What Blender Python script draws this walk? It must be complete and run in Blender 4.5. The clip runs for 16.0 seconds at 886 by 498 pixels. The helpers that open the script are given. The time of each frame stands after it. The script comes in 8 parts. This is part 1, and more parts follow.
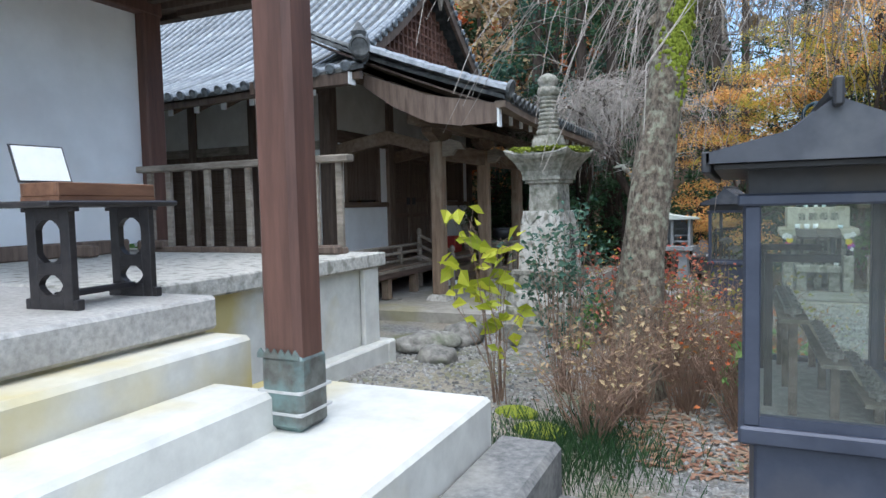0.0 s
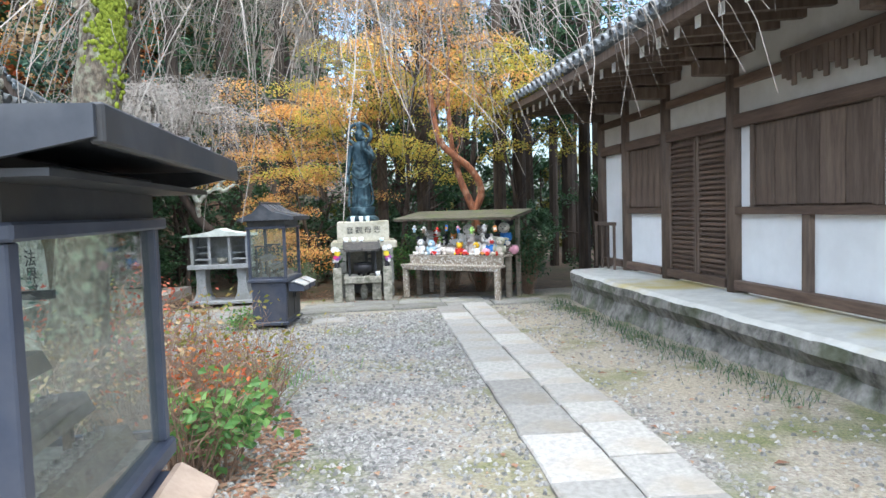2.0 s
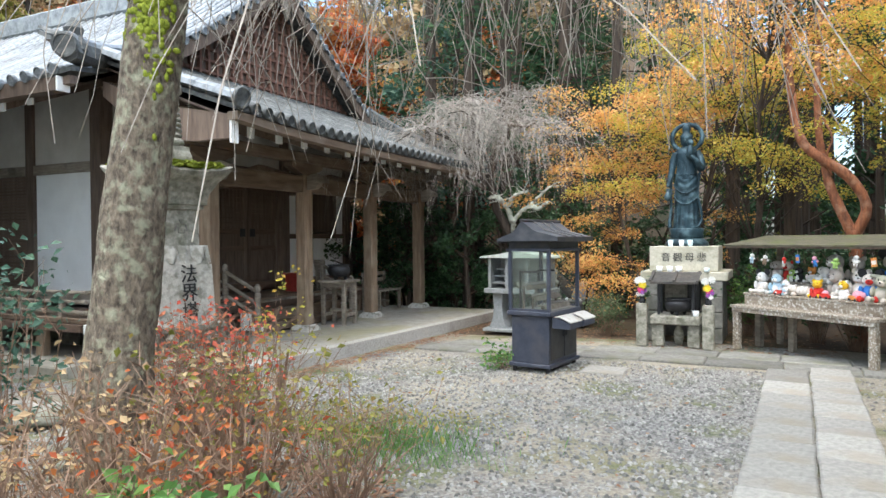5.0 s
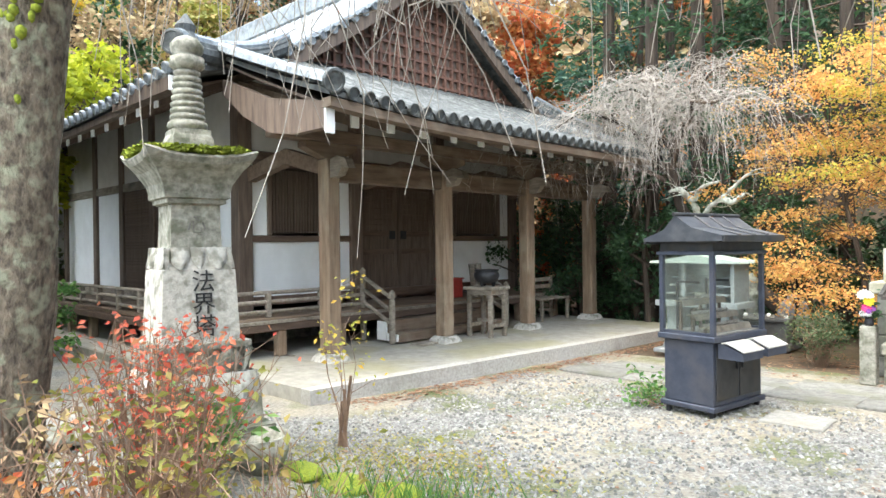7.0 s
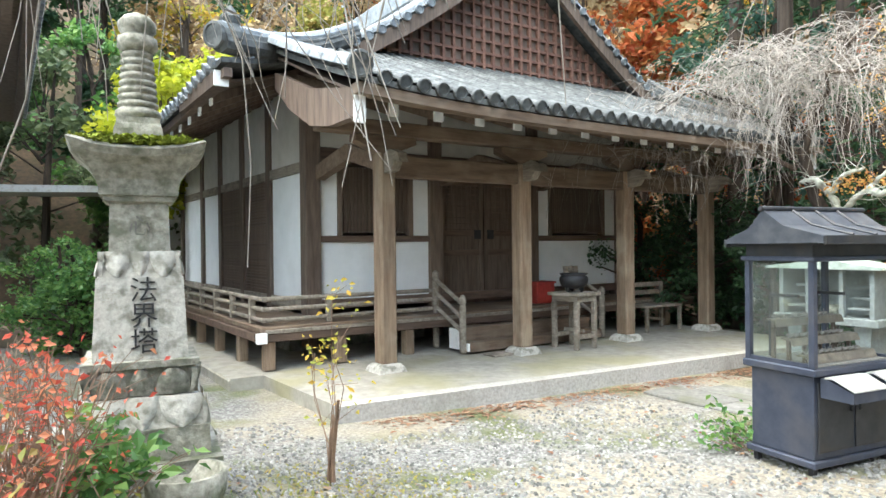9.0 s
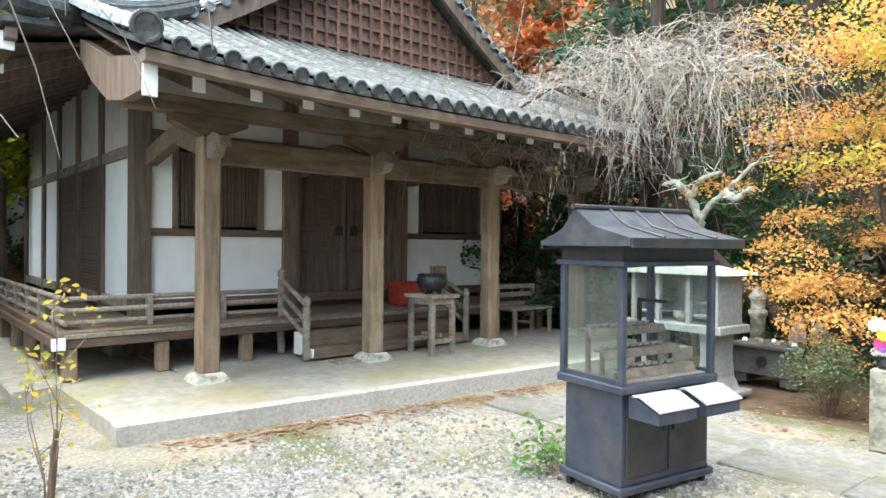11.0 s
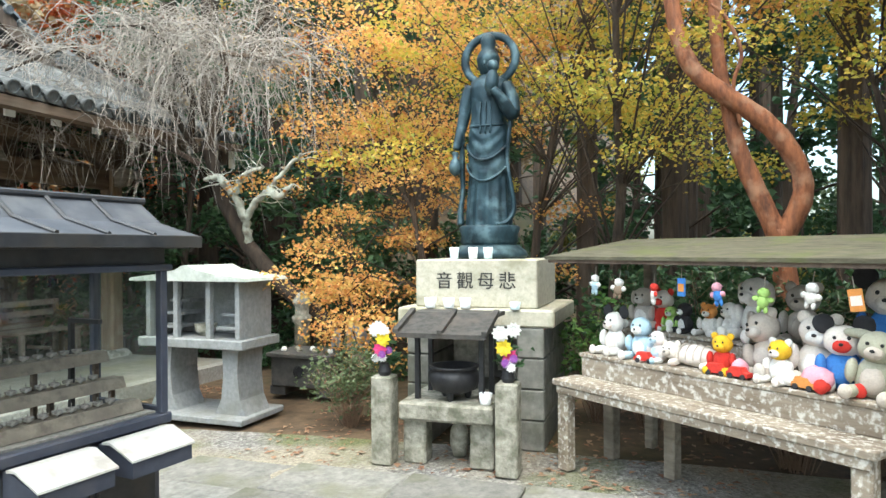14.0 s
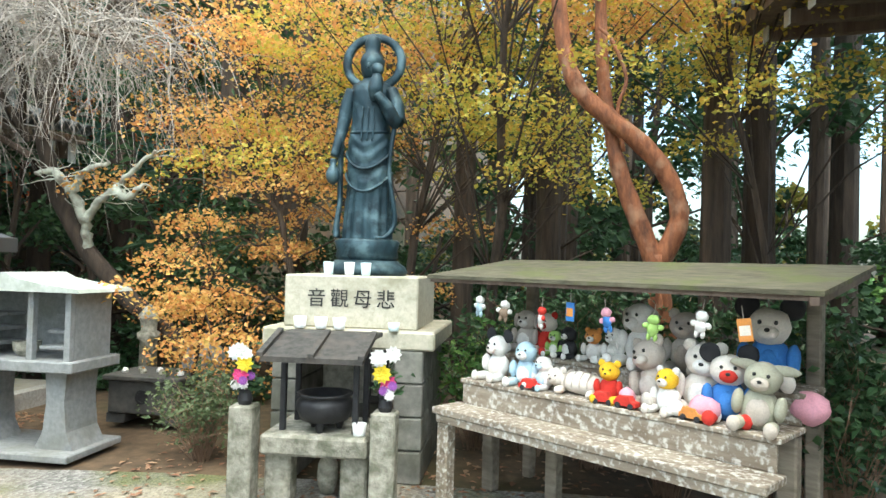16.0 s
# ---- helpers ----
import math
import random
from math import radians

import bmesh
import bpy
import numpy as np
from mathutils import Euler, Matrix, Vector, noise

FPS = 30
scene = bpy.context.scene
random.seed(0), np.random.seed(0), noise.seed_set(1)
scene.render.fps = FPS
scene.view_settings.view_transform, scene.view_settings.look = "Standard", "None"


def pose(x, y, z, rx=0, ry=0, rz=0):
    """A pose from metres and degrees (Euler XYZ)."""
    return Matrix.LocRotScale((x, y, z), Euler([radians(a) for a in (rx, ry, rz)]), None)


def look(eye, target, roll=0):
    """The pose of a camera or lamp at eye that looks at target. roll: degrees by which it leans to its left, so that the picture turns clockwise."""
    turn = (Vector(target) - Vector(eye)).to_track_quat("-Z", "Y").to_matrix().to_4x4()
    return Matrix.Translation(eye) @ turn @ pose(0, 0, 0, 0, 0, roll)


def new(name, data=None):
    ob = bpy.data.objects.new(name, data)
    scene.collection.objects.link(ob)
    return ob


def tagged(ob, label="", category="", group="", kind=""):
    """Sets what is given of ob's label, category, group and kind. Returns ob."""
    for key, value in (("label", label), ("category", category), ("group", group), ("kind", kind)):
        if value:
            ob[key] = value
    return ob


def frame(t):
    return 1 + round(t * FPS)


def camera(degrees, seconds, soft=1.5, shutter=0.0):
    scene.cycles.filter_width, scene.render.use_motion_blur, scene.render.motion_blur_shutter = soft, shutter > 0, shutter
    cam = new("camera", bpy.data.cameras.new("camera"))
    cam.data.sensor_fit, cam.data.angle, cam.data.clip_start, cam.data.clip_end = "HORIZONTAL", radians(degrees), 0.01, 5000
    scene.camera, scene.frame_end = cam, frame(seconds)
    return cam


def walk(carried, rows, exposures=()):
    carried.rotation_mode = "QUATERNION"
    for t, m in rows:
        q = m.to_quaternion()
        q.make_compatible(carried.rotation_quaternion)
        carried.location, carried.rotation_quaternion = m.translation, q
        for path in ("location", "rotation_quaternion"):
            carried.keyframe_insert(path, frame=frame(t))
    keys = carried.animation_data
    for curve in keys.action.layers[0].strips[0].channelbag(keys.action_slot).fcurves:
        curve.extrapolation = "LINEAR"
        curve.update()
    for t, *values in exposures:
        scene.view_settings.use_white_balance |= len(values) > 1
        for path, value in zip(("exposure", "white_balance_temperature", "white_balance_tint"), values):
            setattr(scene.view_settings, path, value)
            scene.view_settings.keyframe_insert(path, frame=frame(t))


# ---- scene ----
cam = camera(67.5, 16.0)
METRES, EYE, TILT, LEAN, TURN = 10.5, 1.65, 0.0, 0.0, 24.1
ROWS = [
    (0.0, 0.0, 0.0, 0.0, -0.08, -3.7, 1.3),
    (0.5, 0.0334, 0.0039, 0.0012, -10.4, -2.96, 1.98),
    (1.0, 0.0599, 0.0164, -0.0003, -20.79, -2.93, 1.94),
    (1.5, 0.0915, 0.028, 0.0001, -30.54, -2.9, 1.83),
    (2.0, 0.131, 0.0359, 0.0013, -32.13, -3.43, 1.78),
    (2.5, 0.1659, 0.0546, 0.0005, -36.2, -6.17, 1.8),
    (3.0, 0.2048, 0.0646, 0.0008, -31.68, -4.78, 1.74),
    (3.5, 0.2394, 0.086, -0.0022, -23.18, -3.89, 0.53),
    (4.0, 0.2737, 0.1113, -0.0024, -17.28, -3.32, 1.4),
    (4.2, 0.288, 0.122, -0.0026, -10.6, -2.1, 1.6),
    (6.3, 0.395, 0.281, -0.0066, 9.57, -0.96, 0.3),
    (6.5, 0.4017, 0.2954, -0.0068, 13.17, -0.7, 0.3),
    (7.0, 0.4182, 0.3326, -0.0078, 20.0, -0.29, 0.7),
    (7.5, 0.4307, 0.3655, -0.0066, 27.45, -0.1, 1.39),
    (8.0, 0.4513, 0.3948, -0.0052, 35.3, 0.18, 1.24),
    (8.5, 0.4561, 0.4281, -0.0053, 33.13, -0.68, 0.6),
    (9.0, 0.4704, 0.4534, -0.0057, 32.42, -0.28, 0.63),
    (9.5, 0.4883, 0.4804, -0.0046, 30.62, 0.34, 0.3),
    (10.0, 0.493, 0.5093, -0.0052, 24.73, -0.11, -0.67),
    (10.2, 0.496, 0.518, -0.0053, 23.3, -0.34, -0.7),
    (12.3, 0.548, 0.611, -0.0077, 29.4, -0.7, -0.1),
    (12.5, 0.5532, 0.6195, -0.0078, 24.69, -0.75, -0.16),
    (13.0, 0.5639, 0.6387, -0.0083, 8.18, -0.91, 0.18),
    (13.5, 0.5723, 0.6585, -0.0097, -4.63, -1.92, 0.36),
    (14.0, 0.5892, 0.6773, -0.0095, -6.79, 0.08, 0.37),
    (14.5, 0.5903, 0.6957, -0.0104, -10.16, 1.76, -0.26),
    (15.0, 0.585, 0.7117, -0.0091, -13.68, 2.12, -0.54),
    (15.5, 0.5859, 0.715, -0.0084, -16.33, 1.26, -1.27),
    (16.0, 0.5869, 0.7155, -0.0083, -18.39, 1.46, -1.54),
]
walk(cam, [(t, pose(0, 0, EYE, TILT, LEAN, TURN) @ pose(METRES * x, METRES * y, METRES * z, 90 + pitch, roll, yaw)) for t, x, y, z, yaw, pitch, roll in ROWS],
     exposures=[(0.0, 1.08, 5600, 3), (1.0, 1.6, 5400, 3), (2.0, 1.78, 5800, 2), (2.5, 1.75, 5900, 2), (3.0, 1.56, 6000, 2), (4.0, 1.52, 6100, 2), (7.0, 2.36, 6300, 0), (10.0, 2.4, 6200, -2), (12.5, 2.36, 6200, -2), (14.0, 2.05, 6300, -4), (16.0, 2.03, 6300, -6)])


# ---- light ----
wd = bpy.data.worlds.new("world")
scene.world = wd
wd.use_nodes = True
_sky = wd.node_tree.nodes.new("ShaderNodeTexSky")
_sky.sky_type, _sky.sun_disc = "NISHITA", False
_sky.sun_elevation, _sky.sun_rotation = radians(70), radians(170)
_sky.air_density, _sky.dust_density = 1.0, 4.0
_bg = wd.node_tree.nodes["Background"]
wd.node_tree.links.new(_sky.outputs[0], _bg.inputs[0])
_bg.inputs[1].default_value = 0.15
sun = new("sun", bpy.data.lights.new("sun", "SUN"))
sun.data.energy, sun.data.angle, sun.data.color = 1.5, radians(140), (1, 0.97, 0.92)
sun.matrix_world = look((-4, -12, 20), (0, 0, 0))


# ---- materials ----
def material(name, c1, c2, scale=8.0, rough=0.8, bump=0.15, metal=0.0, stretch=(1, 1, 1), stain=None, stain_scale=1.2, stain_amount=0.6, vary=0.0, island=0.0, distance=0.01):
    m = bpy.data.materials.new(name)
    m.use_nodes = True
    n, l = m.node_tree.nodes, m.node_tree.links
    b = n["Principled BSDF"]
    co = n.new("ShaderNodeTexCoord")
    mp = n.new("ShaderNodeMapping")
    mp.inputs["Scale"].default_value = stretch
    l.new(co.outputs["Object"], mp.inputs[0])
    t = n.new("ShaderNodeTexNoise")
    t.inputs["Scale"].default_value, t.inputs["Detail"].default_value, t.inputs["Roughness"].default_value = scale, 6, 0.65
    l.new(mp.outputs[0], t.inputs["Vector"])
    r = n.new("ShaderNodeValToRGB")
    r.color_ramp.elements[0].position, r.color_ramp.elements[1].position = 0.32, 0.68
    r.color_ramp.elements[0].color, r.color_ramp.elements[1].color = (*c1, 1), (*c2, 1)
    l.new(t.outputs["Fac"], r.inputs[0])
    out = r.outputs[0]
    if stain:
        s = n.new("ShaderNodeTexNoise")
        s.inputs["Scale"].default_value, s.inputs["Detail"].default_value = stain_scale, 5
        l.new(co.outputs["Object"], s.inputs["Vector"])
        sr = n.new("ShaderNodeValToRGB")
        sr.color_ramp.elements[0].position, sr.color_ramp.elements[1].position = 0.5, 0.66
        sr.color_ramp.elements[0].color, sr.color_ramp.elements[1].color = (0, 0, 0, 1), (stain_amount,) * 3 + (1,)
        l.new(s.outputs["Fac"], sr.inputs[0])
        mx = n.new("ShaderNodeMixRGB")
        l.new(sr.outputs[0], mx.inputs[0])
        l.new(out, mx.inputs[1])
        mx.inputs[2].default_value = (*stain, 1)
        out = mx.outputs[0]
    if vary or island:
        h = n.new("ShaderNodeHueSaturation")
        src = n.new("ShaderNodeObjectInfo").outputs["Random"] if vary else n.new("ShaderNodeNewGeometry").outputs["Random Per Island"]
        k = vary or island
        ma = n.new("ShaderNodeMapRange")
        ma.inputs["To Min"].default_value, ma.inputs["To Max"].default_value = 1 - k, 1 + k
        l.new(src, ma.inputs[0])
        l.new(ma.outputs[0], h.inputs["Value"])
        l.new(out, h.inputs["Color"])
        out = h.outputs[0]
    l.new(out, b.inputs["Base Color"])
    b.inputs["Roughness"].default_value, b.inputs["Metallic"].default_value = rough, metal
    if bump:
        bp = n.new("ShaderNodeBump")
        bp.inputs["Strength"].default_value, bp.inputs["Distance"].default_value = bump, distance
        l.new(t.outputs["Fac"], bp.inputs["Height"])
        l.new(bp.outputs[0], b.inputs["Normal"])
    return m


def leaf_material(name, colours, rough=0.55, through_light=0.35):
    m = bpy.data.materials.new(name)
    m.use_nodes = True
    n, l = m.node_tree.nodes, m.node_tree.links
    b = n["Principled BSDF"]
    g = n.new("ShaderNodeNewGeometry")
    r = n.new("ShaderNodeValToRGB")
    e = r.color_ramp.elements
    while len(e) < len(colours):
        e.new(0.5)
    for i, c in enumerate(colours):
        e[i].position = i / (len(colours) - 1)
        e[i].color = (*c, 1)
    l.new(g.outputs["Random Per Island"], r.inputs[0])
    l.new(r.outputs[0], b.inputs["Base Color"])
    b.inputs["Roughness"].default_value = rough
    tr = n.new("ShaderNodeBsdfTranslucent")
    l.new(r.outputs[0], tr.inputs[0])
    mx = n.new("ShaderNodeMixShader")
    mx.inputs[0].default_value = through_light
    l.new(b.outputs[0], mx.inputs[1])
    l.new(tr.outputs[0], mx.inputs[2])
    l.new(mx.outputs[0], n["Material Output"].inputs[0])
    return m


def glass_material(name, tint=(0.85, 0.92, 0.88)):
    m = bpy.data.materials.new(name)
    m.use_nodes = True
    n, l = m.node_tree.nodes, m.node_tree.links
    a, gl, fr, mx = n.new("ShaderNodeBsdfTransparent"), n.new("ShaderNodeBsdfGlossy"), n.new("ShaderNodeFresnel"), n.new("ShaderNodeMixShader")
    a.inputs[0].default_value = (*tint, 1)
    gl.inputs["Roughness"].default_value = 0.03
    fr.inputs[0].default_value = 1.6
    # Grey diffuse haze mixed into the panes in place of a hazy reflection.
    haze, haze_mix = n.new("ShaderNodeBsdfDiffuse"), n.new("ShaderNodeMixShader")
    haze.inputs[0].default_value = (0.45, 0.47, 0.43, 1)
    tn = n.new("ShaderNodeTexNoise")
    tn.inputs["Scale"].default_value, tn.inputs["Detail"].default_value = 4, 6
    co = n.new("ShaderNodeTexCoord")
    l.new(co.outputs["Object"], tn.inputs["Vector"])
    mr = n.new("ShaderNodeMapRange")
    mr.inputs["From Min"].default_value, mr.inputs["From Max"].default_value, mr.inputs["To Min"].default_value, mr.inputs["To Max"].default_value = 0.3, 0.7, 0.07, 0.13
    l.new(tn.outputs["Fac"], mr.inputs[0])
    l.new(mr.outputs[0], haze_mix.inputs[0])
    l.new(a.outputs[0], haze_mix.inputs[1])
    l.new(haze.outputs[0], haze_mix.inputs[2])
    l.new(fr.outputs[0], mx.inputs[0])
    l.new(haze_mix.outputs[0], mx.inputs[1])
    l.new(gl.outputs[0], mx.inputs[2])
    l.new(mx.outputs[0], n["Material Output"].inputs[0])
    return m


M = {}
M["wood_dark"] = material("dark_wood", (0.08, 0.055, 0.042), (0.175, 0.128, 0.098), 14, 0.75, 0.25, stretch=(1, 1, 0.12), vary=0.2)
M["wood_darkh"] = material("dark_wood_long", (0.075, 0.048, 0.036), (0.165, 0.11, 0.08), 14, 0.75, 0.25, stretch=(1, 0.12, 1), vary=0.2)
M["wood_red"] = material("red_brown_wood", (0.06, 0.028, 0.02), (0.135, 0.066, 0.047), 12, 0.6, 0.2, stretch=(1, 1, 0.1), vary=0.15)
M["wood_lattice"] = material("faded_red_lattice_wood", (0.10, 0.045, 0.032), (0.23, 0.12, 0.085), 14, 0.8, 0.25, vary=0.2)
M["wood_post"] = material("weathered_post_wood", (0.14, 0.095, 0.062), (0.30, 0.215, 0.148), 16, 0.85, 0.35, stretch=(1, 1, 0.1), stain=(0.34, 0.285, 0.21), stain_scale=2.5, stain_amount=0.5, vary=0.12)
M["wood_beam"] = material("weathered_beam_wood", (0.09, 0.06, 0.04), (0.19, 0.135, 0.095), 16, 0.85, 0.3, stretch=(1, 0.1, 1), stain=(0.27, 0.22, 0.17), stain_scale=2.0, stain_amount=0.4, vary=0.12)
M["wood_grey"] = material("grey_weathered_wood", (0.17, 0.14, 0.11), (0.34, 0.30, 0.25), 22, 0.9, 0.3, stretch=(0.15, 1, 1), stain=(0.09, 0.075, 0.055), stain_scale=3, stain_amount=0.6, vary=0.15)
M["wood_peel"] = material("peeling_painted_wood", (0.15, 0.115, 0.085), (0.34, 0.29, 0.23), 14, 0.9, 0.4, stretch=(0.2, 1, 1), stain=(0.66, 0.64, 0.60), stain_scale=34, stain_amount=0.75, vary=0.15)
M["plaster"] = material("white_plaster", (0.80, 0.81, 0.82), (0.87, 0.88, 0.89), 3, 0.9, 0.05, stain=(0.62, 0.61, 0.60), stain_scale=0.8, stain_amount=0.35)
# Greyer than the white panels; for upper bands, end walls and back walls.
M["plaster_grey"] = material("grey_plaster", (0.52, 0.50, 0.46), (0.63, 0.61, 0.57), 3, 0.9, 0.05, stain=(0.42, 0.40, 0.36), stain_scale=0.8, stain_amount=0.5)
M["white"] = material("white_paint", (0.76, 0.76, 0.75), (0.84, 0.84, 0.83), 10, 0.7, 0.05)
# Paler, bluish copy of the tile; its colour carries some sky reflection.
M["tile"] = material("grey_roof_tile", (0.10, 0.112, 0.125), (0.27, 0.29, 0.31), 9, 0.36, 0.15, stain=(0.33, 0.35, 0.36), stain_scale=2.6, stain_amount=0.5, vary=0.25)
# Darker, rougher copy of the roof tile with paler grey patches.
M["tile_dark"] = material("dark_roof_tile", (0.03, 0.033, 0.033), (0.10, 0.104, 0.104), 12, 0.72, 0.3, stain=(0.17, 0.175, 0.17), stain_scale=5, stain_amount=0.7, vary=0.22)
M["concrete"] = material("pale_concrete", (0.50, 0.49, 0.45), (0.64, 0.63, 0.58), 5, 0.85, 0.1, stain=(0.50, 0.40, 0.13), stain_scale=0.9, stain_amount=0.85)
M["concrete_floor"] = material("porch_concrete", (0.25, 0.235, 0.205), (0.38, 0.36, 0.315), 7, 0.85, 0.15, stain=(0.29, 0.265, 0.14), stain_scale=0.9, stain_amount=0.6)
M["granite"] = material("grey_granite", (0.30, 0.29, 0.27), (0.50, 0.48, 0.45), 30, 0.8, 0.15, stain=(0.22, 0.20, 0.17), stain_scale=2, stain_amount=0.45, vary=0.1)
M["stone_pale"] = material("pale_weathered_stone", (0.38, 0.36, 0.32), (0.60, 0.58, 0.53), 26, 0.9, 0.6, stain=(0.16, 0.155, 0.12), stain_scale=10, stain_amount=0.75, distance=0.02)
M["stone_old"] = material("old_lichen_stone", (0.17, 0.165, 0.135), (0.44, 0.42, 0.36), 18, 0.92, 0.7, stain=(0.10, 0.105, 0.07), stain_scale=8, stain_amount=0.75, vary=0.1, distance=0.02)
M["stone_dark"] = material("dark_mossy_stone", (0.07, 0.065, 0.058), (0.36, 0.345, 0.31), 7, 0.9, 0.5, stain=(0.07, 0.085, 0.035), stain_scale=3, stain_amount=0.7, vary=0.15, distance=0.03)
M["stone_flag"] = material("mossy_flagstone", (0.13, 0.128, 0.12), (0.25, 0.243, 0.225), 18, 0.85, 0.3, stain=(0.12, 0.12, 0.07), stain_scale=2.5, stain_amount=0.6, vary=0.3)
M["stone_path"] = material("path_stone", (0.21, 0.205, 0.195), (0.33, 0.32, 0.30), 22, 0.85, 0.25, stain=(0.25, 0.215, 0.165), stain_scale=2, stain_amount=0.6, vary=0.3)
M["metal_blue"] = material("blue_grey_painted_metal", (0.045, 0.052, 0.078), (0.075, 0.085, 0.12), 6, 0.45, 0.04, metal=0.3, stain=(0.10, 0.09, 0.085), stain_scale=3, stain_amount=0.35)
M["metal_black"] = material("black_cast_iron", (0.02, 0.02, 0.024), (0.045, 0.045, 0.05), 12, 0.5, 0.1, metal=0.4)
M["steel"] = material("pale_steel_sheet", (0.46, 0.46, 0.45), (0.62, 0.61, 0.59), 9, 0.5, 0.06, metal=0.15, stain=(0.24, 0.20, 0.17), stain_scale=9, stain_amount=0.55)
M["bronze"] = material("blue_green_bronze", (0.008, 0.018, 0.026), (0.032, 0.068, 0.088), 9, 0.48, 0.3, metal=0.45, stretch=(1, 1, 0.35), stain=(0.14, 0.22, 0.25), stain_scale=7, stain_amount=0.6)
M["bark"] = material("grey_lichen_bark", (0.05, 0.038, 0.028), (0.30, 0.245, 0.185), 34, 0.95, 1.0, stretch=(1, 1, 0.5), stain=(0.42, 0.43, 0.31), stain_scale=15, stain_amount=0.7, distance=0.05)
M["granite_dark"] = material("dark_worn_granite", (0.10, 0.10, 0.10), (0.24, 0.235, 0.225), 26, 0.85, 0.2, stain=(0.30, 0.29, 0.26), stain_scale=2.5, stain_amount=0.5)
M["bark_red"] = material("red_brown_bark", (0.09, 0.032, 0.016), (0.36, 0.13, 0.055), 16, 0.75, 0.9, stretch=(1, 1, 0.3), stain=(0.42, 0.24, 0.15), stain_scale=7, stain_amount=0.55, distance=0.03)
# Bark colour lowered to paint in the dark of backlit trunks.
M["bark_dark"] = material("dark_cedar_bark", (0.024, 0.018, 0.014), (0.095, 0.068, 0.05), 12, 0.95, 1.0, stretch=(1, 1, 0.12), vary=0.45, distance=0.03)
M["twig"] = material("grey_twig", (0.20, 0.17, 0.145), (0.40, 0.36, 0.32), 9, 0.9, 0.1)
M["twig_brown"] = material("brown_twig", (0.15, 0.095, 0.065), (0.30, 0.20, 0.14), 9, 0.9, 0.1)
M["branch_pale"] = material("lichen_covered_branch", (0.30, 0.31, 0.25), (0.62, 0.64, 0.56), 9, 0.95, 0.5, stain=(0.16, 0.13, 0.10), stain_scale=7, stain_amount=0.8)
M["moss"] = material("bright_moss", (0.10, 0.135, 0.01), (0.29, 0.33, 0.03), 60, 0.95, 0.6)
M["soil"] = material("leaf_littered_bank", (0.05, 0.036, 0.022), (0.13, 0.085, 0.05), 7, 0.95, 0.5, stain=(0.05, 0.06, 0.02), stain_scale=0.4, stain_amount=0.6)
M["glass"] = glass_material("case_glass")
M["pane"] = glass_material("pane_glass", (0.7, 0.76, 0.72))
M["ink"] = material("black_ink", (0.012, 0.012, 0.013), (0.025, 0.025, 0.027), 20, 0.6, 0)


def ground_material():
    m = bpy.data.materials.new("courtyard_gravel")
    m.use_nodes = True
    n, l = m.node_tree.nodes, m.node_tree.links
    b = n["Principled BSDF"]
    co = n.new("ShaderNodeTexCoord")

    def tex(kind, scale, detail=4):
        t = n.new(kind)
        t.inputs["Scale"].default_value = scale
        if kind == "ShaderNodeTexNoise":
            t.inputs["Detail"].default_value = detail
        l.new(co.outputs["Object"], t.inputs["Vector"])
        return t

    def ramp(src, stops):
        r = n.new("ShaderNodeValToRGB")
        e = r.color_ramp.elements
        while len(e) < len(stops):
            e.new(0.5)
        for i, (p, c) in enumerate(stops):
            e[i].position, e[i].color = p, (*c, 1)
        l.new(src, r.inputs[0])
        return r.outputs[0]

    def mix(fac, a, c):
        x = n.new("ShaderNodeMixRGB")
        l.new(fac, x.inputs[0])
        l.new(a, x.inputs[1])
        l.new(c, x.inputs[2])
        return x.outputs[0]

    v = tex("ShaderNodeTexVoronoi", 42)
    stone = ramp(v.outputs["Color"], [(0.0, (0.09, 0.086, 0.082)), (0.5, (0.19, 0.185, 0.178)), (1.0, (0.37, 0.36, 0.345))])
    dirt = ramp(tex("ShaderNodeTexNoise", 30, 6).outputs["Fac"], [(0.3, (0.20, 0.17, 0.125)), (0.7, (0.40, 0.355, 0.275))])
    moss = ramp(tex("ShaderNodeTexNoise", 60, 5).outputs["Fac"], [(0.3, (0.05, 0.065, 0.018)), (0.7, (0.16, 0.17, 0.05))])
    where = ramp(tex("ShaderNodeTexNoise", 0.7, 6).outputs["Fac"], [(0.43, (0, 0, 0)), (0.60, (0.85, 0.85, 0.85))])
    where2 = ramp(tex("ShaderNodeTexNoise", 1.1, 7).outputs["Fac"], [(0.50, (0, 0, 0)), (0.66, (0.85, 0.85, 0.85))])
    # packed earth to the east of the path, gravel elsewhere
    sep = n.new("ShaderNodeSeparateXYZ")
    l.new(co.outputs["Object"], sep.inputs[0])
    mr = n.new("ShaderNodeMapRange")
    mr.inputs["From Min"].default_value, mr.inputs["From Max"].default_value, mr.inputs["To Max"].default_value = 3.0, 3.8, 0.75
    l.new(sep.outputs["X"], mr.inputs[0])
    c = mix(where, stone, dirt)
    c = mix(mr.outputs[0], c, dirt)
    c = mix(where2, c, moss)
    l.new(c, b.inputs["Base Color"])
    b.inputs["Roughness"].default_value = 0.92
    bp = n.new("ShaderNodeBump")
    bp.inputs["Strength"].default_value, bp.inputs["Distance"].default_value = 0.9, 0.015
    l.new(v.outputs["Distance"], bp.inputs["Height"])
    l.new(bp.outputs[0], b.inputs["Normal"])
    return m


M["ground"] = ground_material()


